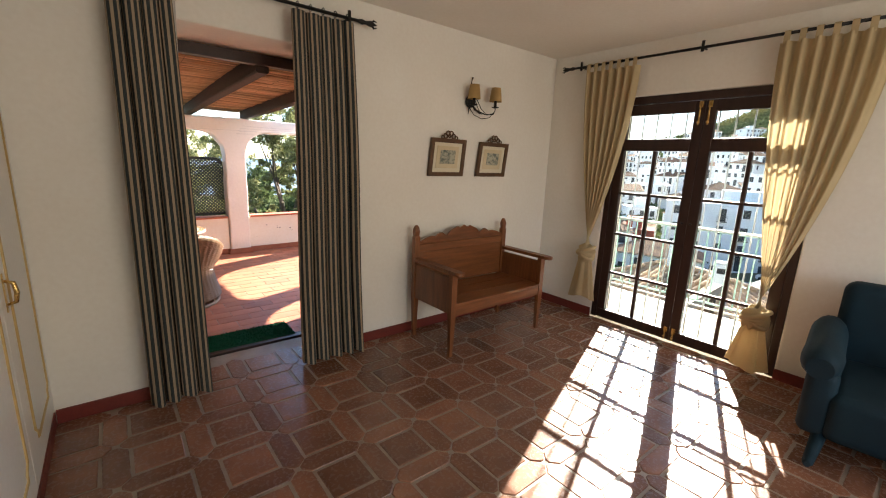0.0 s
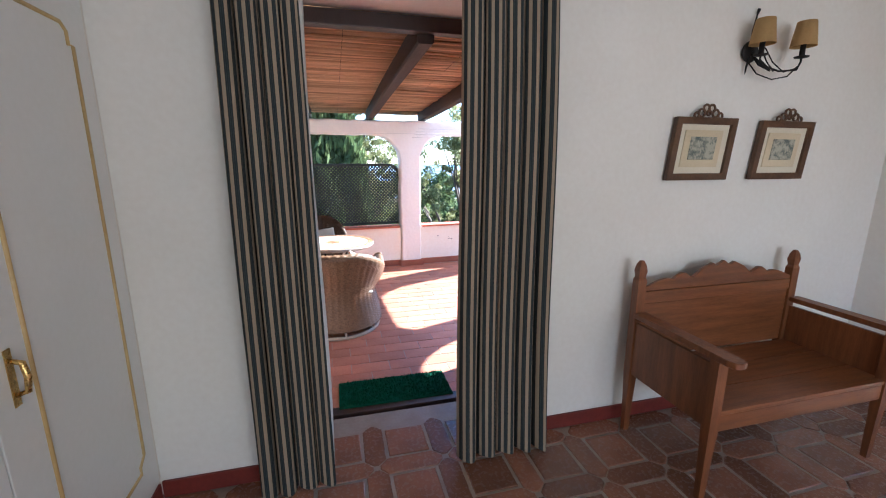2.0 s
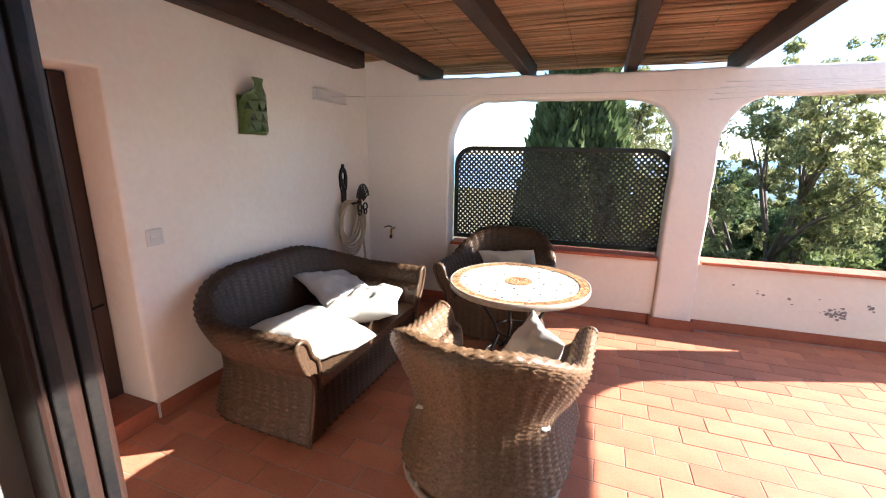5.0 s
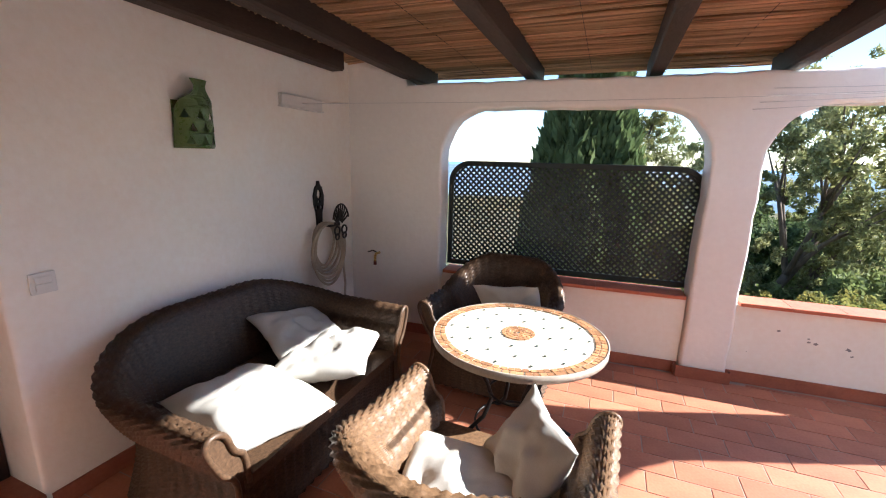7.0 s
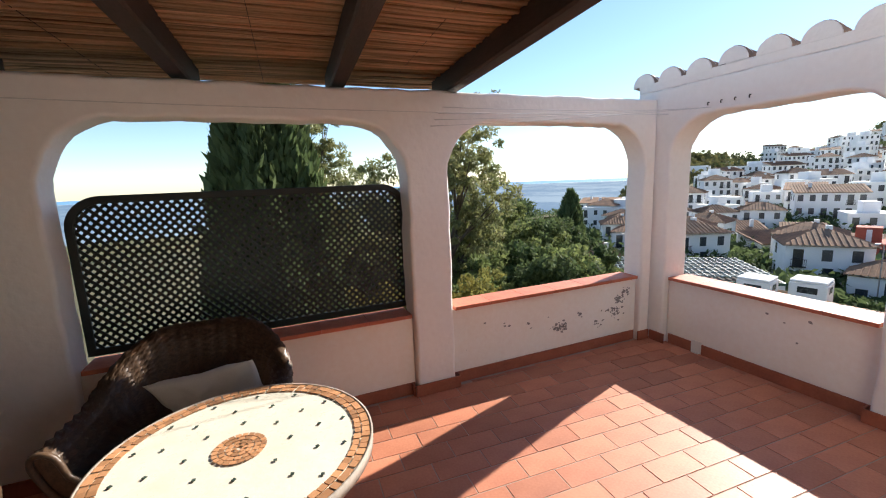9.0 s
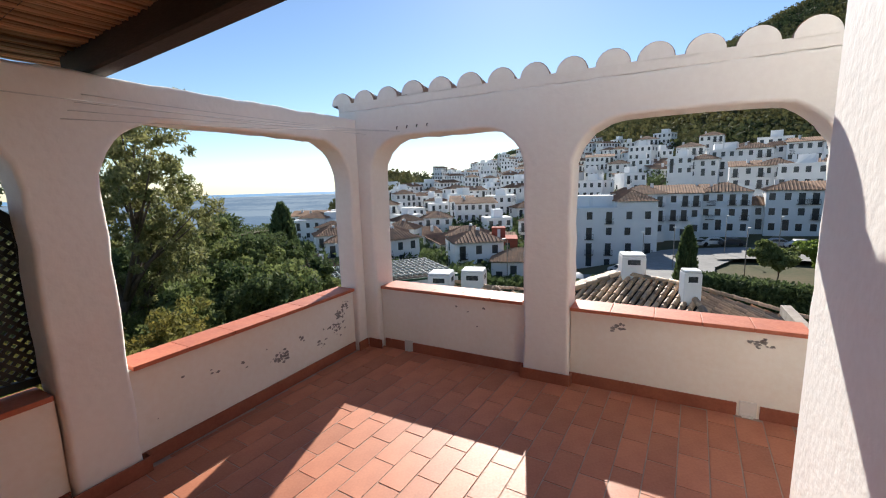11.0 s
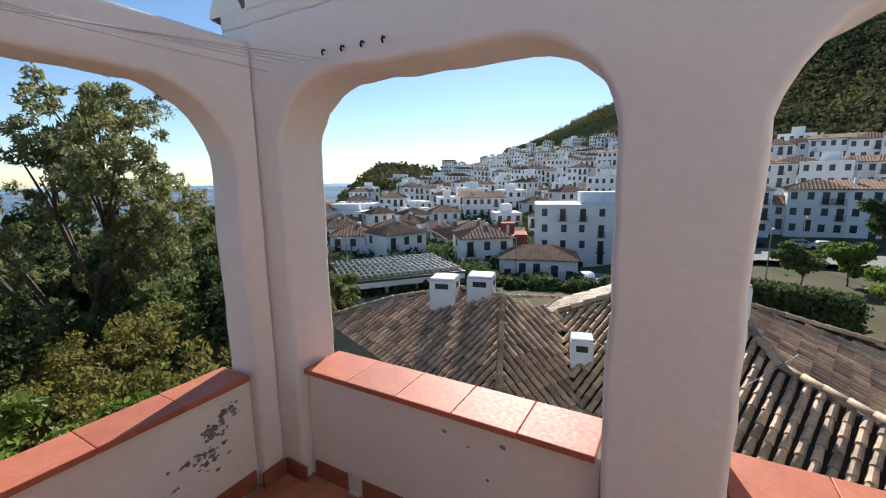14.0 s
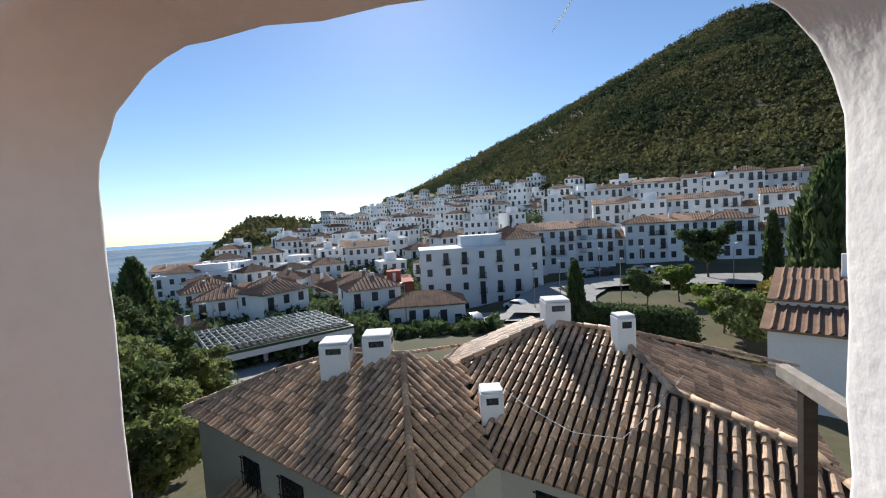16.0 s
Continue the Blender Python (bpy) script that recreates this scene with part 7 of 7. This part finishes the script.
def stand(t, az, r, turn=0.0, z=None, sc=(1, 1, 1)):
    p = polar(az, r)
    if z is None:
        z = p.z if r < 200 else z_hill(az, r)
    face = math.atan2(EYE0.y - p.y, EYE0.x - p.x) - math.pi / 2 + radians(turn)
    return Matrix.Translation((p.x, p.y, z)) @ Matrix.Rotation(face, 4, "Z")


# the big white block above the petrol station
bb = house("apartment_block", "large white four-storey apartment block with iron balconies", 23.0, 11, 4, 7, "flat", 5, 4, 0.35, fh=2.85, group="")
part("stair_tower", box(bm_new(), -11.4, -4.6, -5.0, 5.42, 11.66, 12.7), house_white, bb)
deck, rows = hip_roof(6.6, 10.2, 1.9)
part("tower_roof", deck, house_roof, bb, m=Matrix.Translation((-8.0, 0.2, 12.71)))
tagged(part("roof_tiles", rows, house_roof, bb, m=Matrix.Translation((-8.0, 0.2, 12.71))), kind="stuff")
bb.matrix_basis = stand(bb, 11.6, 82, 9, z=-15.2)
VARIANTS = [
    house("village_house", "white three-storey village house with iron balconies", 8.5, 8, 3, 4, "hip", 11),
    house("village_house", "white village house with a tiled mono-pitch roof", 7.5, 7, 3, 3, "mono", 12),
    house("village_house", "white two-storey village house under a hip roof", 8.0, 7, 2, 3, "hip", 13),
    house("village_house", "small white village house with a flat roof", 7.0, 6.5, 2, 3, "flat", 14),
    house("village_house", "small white cottage with a tiled roof", 6.5, 6, 1, 2, "mono", 15),
    house("village_house", "long white terraced house with many windows", 12, 7, 3, 6, "mono", 16),
    house("village_house", "white flat-roofed house with a roof room", 9, 8, 3, 4, "flat", 17),
]
# the variants themselves stand in the first row
taken = []


def put(i, az, r, turn=0.0, z=None, first=[True] * 7):
    t = VARIANTS[i]
    m = stand(t, az, r, turn, z)
    if first[i]:
        first[i] = False
        t.matrix_basis = m
    else:
        copy_thing(t, m)
    taken.append((m.translation.x, m.translation.y, 5.2 if i != 5 else 7))


rng = random.Random(404)
for k in range(11):     # row behind the square
    az = 5.0 - 2.95 * k
    put([0, 5, 1, 0, 2, 0, 1, 5, 0, 2, 1][k], az, 98 + 1.4 * k + rng.uniform(-1.5, 1.5), rng.uniform(-6, 6) + 8, z=-10.4 + 0.05 * k)
for k in range(9):      # second row
    az = -5.5 - 2.5 * k
    put([1, 0, 6, 5, 1, 0, 2, 1, 0][k], az, 131 + rng.uniform(-3, 3), rng.uniform(-8, 8), z=-4.9)
for k in range(12):
    az = 1.0 - 2.35 * k
    put([3, 2, 6, 0, 1, 5, 0, 1, 6, 0, 5, 1][k], az, 152 + rng.uniform(-5, 5), rng.uniform(-12, 12), z=1.2 + rng.uniform(-0.8, 0.8))
for k in range(7):
    put([2, 3, 4, 0, 3, 2, 6][k], 8.0 - 2.6 * k, 172 + rng.uniform(-5, 5), rng.uniform(-15, 15))
tries = 0
while len(taken) < 228 and tries < 6000:
    tries += 1
    az = rng.uniform(-2, 50)
    r = 66 + 330 * rng.random() ** 1.25
    if az < 6 and r < 150 or (az < 22 and r < 100) or (az > 38 and r > 190) or (az > 32 and 230 < r):
        continue
    if 48 > az > 25 and r < 62:
        continue
    if az < 14 and r > 210 + (az + 2) * 9:
        continue
    p = polar(az, r)
    if any((p.x - x) ** 2 + (p.y - y) ** 2 < (q + 2.6 + r / 110) ** 2 for x, y, q in taken):
        continue
    if math.hypot(p.x - 82, p.y - 23) < 20:
        continue
    put(rng.choice([0, 1, 2, 2, 3, 3, 4, 4, 4, 5, 6]) if r > 120 else rng.choice([2, 3, 4, 4, 2]), az, r, rng.uniform(-40, 40))

# long white hotel wings and a block on the hill
hw = house("hotel_wing", "long white terraced hotel wing with balconies", 24, 9, 2, 9, "flat", 31, 2, 0.9, group="hotel wings")
hw.matrix_basis = stand(hw, 46, 128, -10, z=-14.2)
copy_thing(hw, stand(hw, 39, 140, 25, z=-12.6))
copy_thing(hw, stand(hw, 38.5, 255, 0, z=-4.5))
copy_thing(hw, stand(hw, 33.0, 262, 5, z=-3.5))
copy_thing(hw, stand(hw, 27.5, 300, 8, z=3.0))
rw = house("red_house", "low house with a red washed wall", 8, 6, 1, 2, "flat", 33, 1, 0, wall=red_wall, group="")
rw.matrix_basis = stand(rw, 23.5, 84, 0, z=-13.0)

# ---- petrol station ----
steel_grey = material("grey-green painted steel", (0.34, 0.38, 0.36), (0.26, 0.30, 0.28), 0.6, scale=2, fine=20, bump=0.1)
gs = thing("petrol_station", "low petrol station with a green-edged canopy and roof lattice", "petrol station")
ga, gb = polar(47.5, 43, -9.4), polar(29.5, 47, -9.0)
d = (gb - ga)
L = d.length
gm = Matrix.Translation(ga) @ Matrix.Rotation(math.atan2(d.y, d.x), 4, "Z")
part("canopy", box(bm_new(), 0, L, -0.5, 10.5, -0.9, -0.05, 0.03), house_white, gs, m=gm)
part("green_band", box(bm_new(), -0.05, L + 0.05, -0.56, 10.56, -0.28, 0.0, 0.02), paint_green, gs, "green canopy edge", m=gm)
part("roof_sheet", box(bm_new(), 0.2, L - 0.2, -0.3, 10.3, 0.001, 0.05), under_tile, gs, m=gm)
for k in range(22):
    part("roof_bar", box(bm_new(), -0.045, 0.045, 0, 10.2, 0.18, 0.40), steel_grey, gs, m=gm @ Matrix.Translation((0.5 + (L - 1.0) * k / 21, 0, 0)))
for k in range(7):
    part("roof_rail", box(bm_new(), 0.3, L - 0.3, -0.035, 0.035, 0.30, 0.44), steel_grey, gs, m=gm @ Matrix.Translation((0, 0.4 + 1.55 * k, 0)))
part("shop", box(bm_new(), 1.5, L - 1.5, 6.0, 10.0, -6, -0.92), house_white, gs, m=gm)
for k in range(5):
    part("shop_window", box(bm_new(), 2.2 + k * 4.2, 5.0 + k * 4.2, 5.96, 5.998, -2.9, -1.2), dark_pane, gs, m=gm)
for k in range(4):
    part("column", box(bm_new(), -0.2, 0.2, -0.2, 0.2, -6, -0.92), house_white, gs, m=gm @ Matrix.Translation((2 + (L - 4) * k / 3, 1.2, 0)))
sp = polar(50.5, 40, -9.2)
sg = thing("petrol_sign", "green and white petrol station price sign", "sign", Matrix.Translation(sp) @ Matrix.Rotation(radians(-40), 4, "Z"))
part("sign_post", box(bm_new(), -0.1, 0.1, -0.1, 0.1, -5, 0.0), iron, sg)
part("sign_board", box(bm_new(), -0.12, 0.12, -0.7, 0.7, 0.001, 2.3, 0.04), paint_green, sg)
part("sign_cap", box(bm_new(), -0.13, 0.13, -0.72, 0.72, 2.301, 3.2, 0.06), house_white, sg)
part("emblem", lathe(bm_new(), [(0, 0), (0.34, 0), (0.34, 0.03), (0, 0.03)], 20), paint_green, sg, m=Matrix.Translation((-0.14, 0, 2.75)) @ Matrix.Rotation(-math.pi / 2, 4, "Y"))
kiosk = house("low_white_house", "low white house with a tiled hip roof by the road", 11, 7, 1, 5, "hip", 44, 2, 0, group="")
kiosk.matrix_basis = stand(kiosk, 19.0, 62, 0, z=-13.2)

# white houses close by on the right
for k, (p, zr, w) in enumerate([((31.6, -5.0), -5.75, 12), ((34.6, -6.6), -4.6, 13), ((38.5, -8.4), -4.35, 14)]):
    t = house("stepped_house", "white stepped house with shallow tiled roofs above the road", w, 3.6, 2, 0, "mono", 60 + k, 1, 0, group="stepped houses", rise=0.75)
    d = Vector((-0.45, -0.89, 0))
    c = Vector((*p, 0)) + d * w / 2 + Vector((0.89, -0.45, 0)) * 1.8
    t.matrix_basis = Matrix.Translation((c.x, c.y, zr - 5.8)) @ Matrix.Rotation(math.atan2(-0.89, -0.45) + math.pi, 4, "Z")
# old roof among the garden trees
cot = house("garden_cottage", "old cottage with a low tiled roof among the trees", 9, 6, 1, 2, "hip", 52, 1, 0, wall=nb_wall, group="")
cot.matrix_basis = stand(cot, 84.5, 34, 20, z=-8.2)

# street lamps and parked cars
def street_lamp(az, r):
    b = polar(az, r)
    t = thing("street_lamp", "tall grey street lamp beside the road", "street lamp", Matrix.Translation(b), "street lamps")
    part("pole", tube(bm_new(), [(0, 0, -0.3), (0, 0, 6.8)], 0.07, 7, r2=0.05), pale_wood, t)
    part("lamp_arm", tube(bm_new(), [(0, 0, 6.8), (-0.5, 0, 7.1), (-1.0, 0, 7.1)], 0.04, 6), pale_wood, t)
    part("lamp_head", box(bm_new(), -1.5, -0.95, -0.14, 0.14, 7.02, 7.16, 0.03), white_plastic, t)


for az, r in ((0.6, 66), (4.0, 60), (-4.5, 80), (-9.5, 78), (-19, 78), (-7, 60), (22, 58), (46, 52)):
    street_lamp(az, r)
car_paints = [material("car paint %s" % n, c, None, 0.3, metal=0.2, bump=0.0, spec=0.5) for n, c in (("silver", (0.45, 0.46, 0.47)), ("white", (0.7, 0.7, 0.69)), ("dark", (0.04, 0.045, 0.055)))]


def car(az, r, turn, paint):
    p = polar(az, r)
    t = thing("parked_car", "small parked car on the village road", "car", Matrix.Translation(p + Vector((0, 0, 0.36))) @ Matrix.Rotation(radians(turn), 4, "Z"), "parked cars")
    bm = cut_sheet([[(-2.0, 0.25), (2.0, 0.25), (2.05, 0.55), (1.9, 0.8), (1.1, 0.92), (0.55, 1.4), (-1.0, 1.43), (-1.75, 0.95), (-2.0, 0.85)]], 1.6, 0.06)
    part("body", upright(bm, (0, 0, 0), (1, 0, 0), (0, -1, 0)), paint, t)
    bm = cut_sheet([[(-1.5, 0.95), (0.95, 0.93), (0.5, 1.32), (-0.95, 1.35)]], 1.62, 0.02)
    part("side_glass", upright(bm, (0, 0, 0), (1, 0, 0), (0, -1, 0)), dark_pane, t)
    for x in (-1.25, 1.25):
        for y in (-0.72, 0.72):
            part("wheel", tube(bm_new(), [(x, y - 0.1, 0.32), (x, y + 0.1, 0.32)], 0.32, 14), iron, t)


for k, (az, r, tn) in enumerate([(-1.5, 88, 100), (-3.2, 88.5, 100), (-5.0, 88, 100), (-9.0, 89, 95), (-11, 89, 95), (-14, 90, 92), (12.5, 58, 30), (6.5, 64, 60), (-0.2, 74, 20)]):
    car(az, r, tn, car_paints[k % 3])

# a short vapour trail high over the mountain
trail_white = material("white vapour", (0.9, 0.9, 0.9), None, 1.0, scale=0.01, fine=0.1, bump=0.0, spec=0.0, trans=0.5)
p, q = Vector((1802, -64, 855)), Vector((1804, 17, 743))
structure("backdrop_contrail", tube(bm_new(), [p, p.lerp(q, 0.5), q], [2.5, 3.5, 1.0], 6), trail_white, "short white vapour trail in the clear sky", "backdrop")

# ---- floor tiles, last ----
# terrace: stretcher bond
TW_, TH_ = 0.283, 0.1445
tile_a = mesh_of("floor_tile", box(bm_new(), -TW_ / 2 + 0.003, TW_ / 2 - 0.003, -TH_ / 2 + 0.003, TH_ / 2 - 0.003, -0.008, 0.0, 0.0015), terracotta)
rng = random.Random(21)
rest = bm_new()
count = 0
for j in range(-5, 21):
    y = 4.424 + j * TH_
    for i in range(-6, 13):
        x = 0.775 + TW_ * (i + 0.5 * (j % 2))
        xmax = 4.21 - 0.056 * (y - 7.34)
        ymax = 7.36 + 0.056 * (x - 4.12)
        x0, x1, y0, y1 = x - TW_ / 2 + 0.003, x + TW_ / 2 - 0.003, y - TH_ / 2 + 0.003, y + TH_ / 2 - 0.003
        x0, x1, y0, y1 = max(x0, LEFT + 0.001), min(x1, xmax), max(y0, WALL_OUT + 0.005), min(y1, ymax)
        if x1 - x0 < 0.03 or y1 - y0 < 0.02 or (x > 2.5 and x < 3.41 and y < 4.3):
            continue
        whole = (x1 - x0 > TW_ - 0.007 and y1 - y0 > TH_ - 0.007)
        z = rng.uniform(-0.0012, 0.0008)
        if whole and 0.3 < x < 4.3 and count < 300:
            part("floor_tile", tile_a, None, terrace_floor, m=Matrix.Translation((x, y, z)) @ Matrix.Rotation(rng.uniform(-0.004, 0.004), 4, "Z") @ Matrix.Rotation(rng.uniform(-0.002, 0.002), 4, "X"))
            count += 1
        else:
            vs8 = [rest.verts.new((a, b, c)) for c in (-0.008, z) for a, b in ((x0, y0), (x1, y0), (x1, y1), (x0, y1))]
            rest.faces.new(vs8[4:])
            for q in range(4):
                rest.faces.new((vs8[q], vs8[(q + 1) % 4], vs8[4 + (q + 1) % 4], vs8[4 + q]))
tagged(part("floor_tiles", rest, terracotta_rest, terrace_floor), kind="stuff")

# room: squares framed by long hexagons
P, S = 0.3575, 0.232
NX, NY = 1.855, 2.150
gap = (P - S) / 2
g = 0.0085


def clay_tile(outline, bev=0.006):
    bm = bm_new()
    n = len(outline)
    lo = [bm.verts.new((x, y, -0.010)) for x, y in outline]
    mi = [bm.verts.new((x, y, -0.0035)) for x, y in outline]
    k = [1 - bev / math.hypot(x, y) for x, y in outline]
    hi = [bm.verts.new((x * q, y * q, 0.0)) for (x, y), q in zip(outline, k)]
    bm.faces.new(hi)
    for a, b in ((lo, mi), (mi, hi)):
        for i in range(n):
            f = bm.faces.new((a[i], a[(i + 1) % n], b[(i + 1) % n], b[i]))
    return bm


sq = [(-S / 2 + g, -S / 2 + g), (S / 2 - g, -S / 2 + g), (S / 2 - g, S / 2 - g), (-S / 2 + g, S / 2 - g)]
hx = [(-P / 2 + 2.0 * g, 0.012), (-P / 2 + 2.0 * g, -0.012), (-S / 2 - 0.006, -gap + g), (S / 2 + 0.006, -gap + g), (P / 2 - 2.0 * g, -0.012), (P / 2 - 2.0 * g, 0.012), (S / 2 + 0.006, gap - g), (-S / 2 - 0.006, gap - g)]
sq_me = mesh_of("square_tile", clay_tile(sq), room_tile)
hx_me = mesh_of("hexagon_tile", clay_tile(hx), room_tile)
rest_sq, rest_hx = clay_tile(sq), clay_tile(hx)
rest = bm_new()
count = 0
for i in range(-6, 8):
    for j in range(-13, 4):
        cx, cy = NX + P * (i + 0.5), NY + P * (j + 0.5)
        for me, x, y, rot, out in ((sq_me, cx, cy, 0, sq), (hx_me, cx, cy - P / 2, 0, hx), (hx_me, cx - P / 2, cy, math.pi / 2, hx)):
            if not (AX - 0.02 < x < BX + 0.05 and BACK < y < AY + 0.36):
                continue
            if y > AY + 0.05 and not DOOR[0] < x < DOOR[1]:
                continue
            m = Matrix.Translation((x, y, rng.uniform(-0.0018, 0.0012))) @ Matrix.Rotation(rot + rng.uniform(-0.015, 0.015), 4, "Z") @ Matrix.Rotation(rng.uniform(-0.007, 0.007), 4, "X") @ Matrix.Rotation(rng.uniform(-0.007, 0.007), 4, "Y")
            if y > 0.3 and count < 300:
                part("clay_tile", me, None, room_floor, m=m)
                count += 1
            else:
                top = [rest.verts.new(m @ Vector((a, b, 0))) for a, b in out]
                rest.faces.new(top)
tagged(part("clay_tiles", rest, room_tile_rest, room_floor), kind="stuff")
for b in (rest_sq, rest_hx):
    b.free()
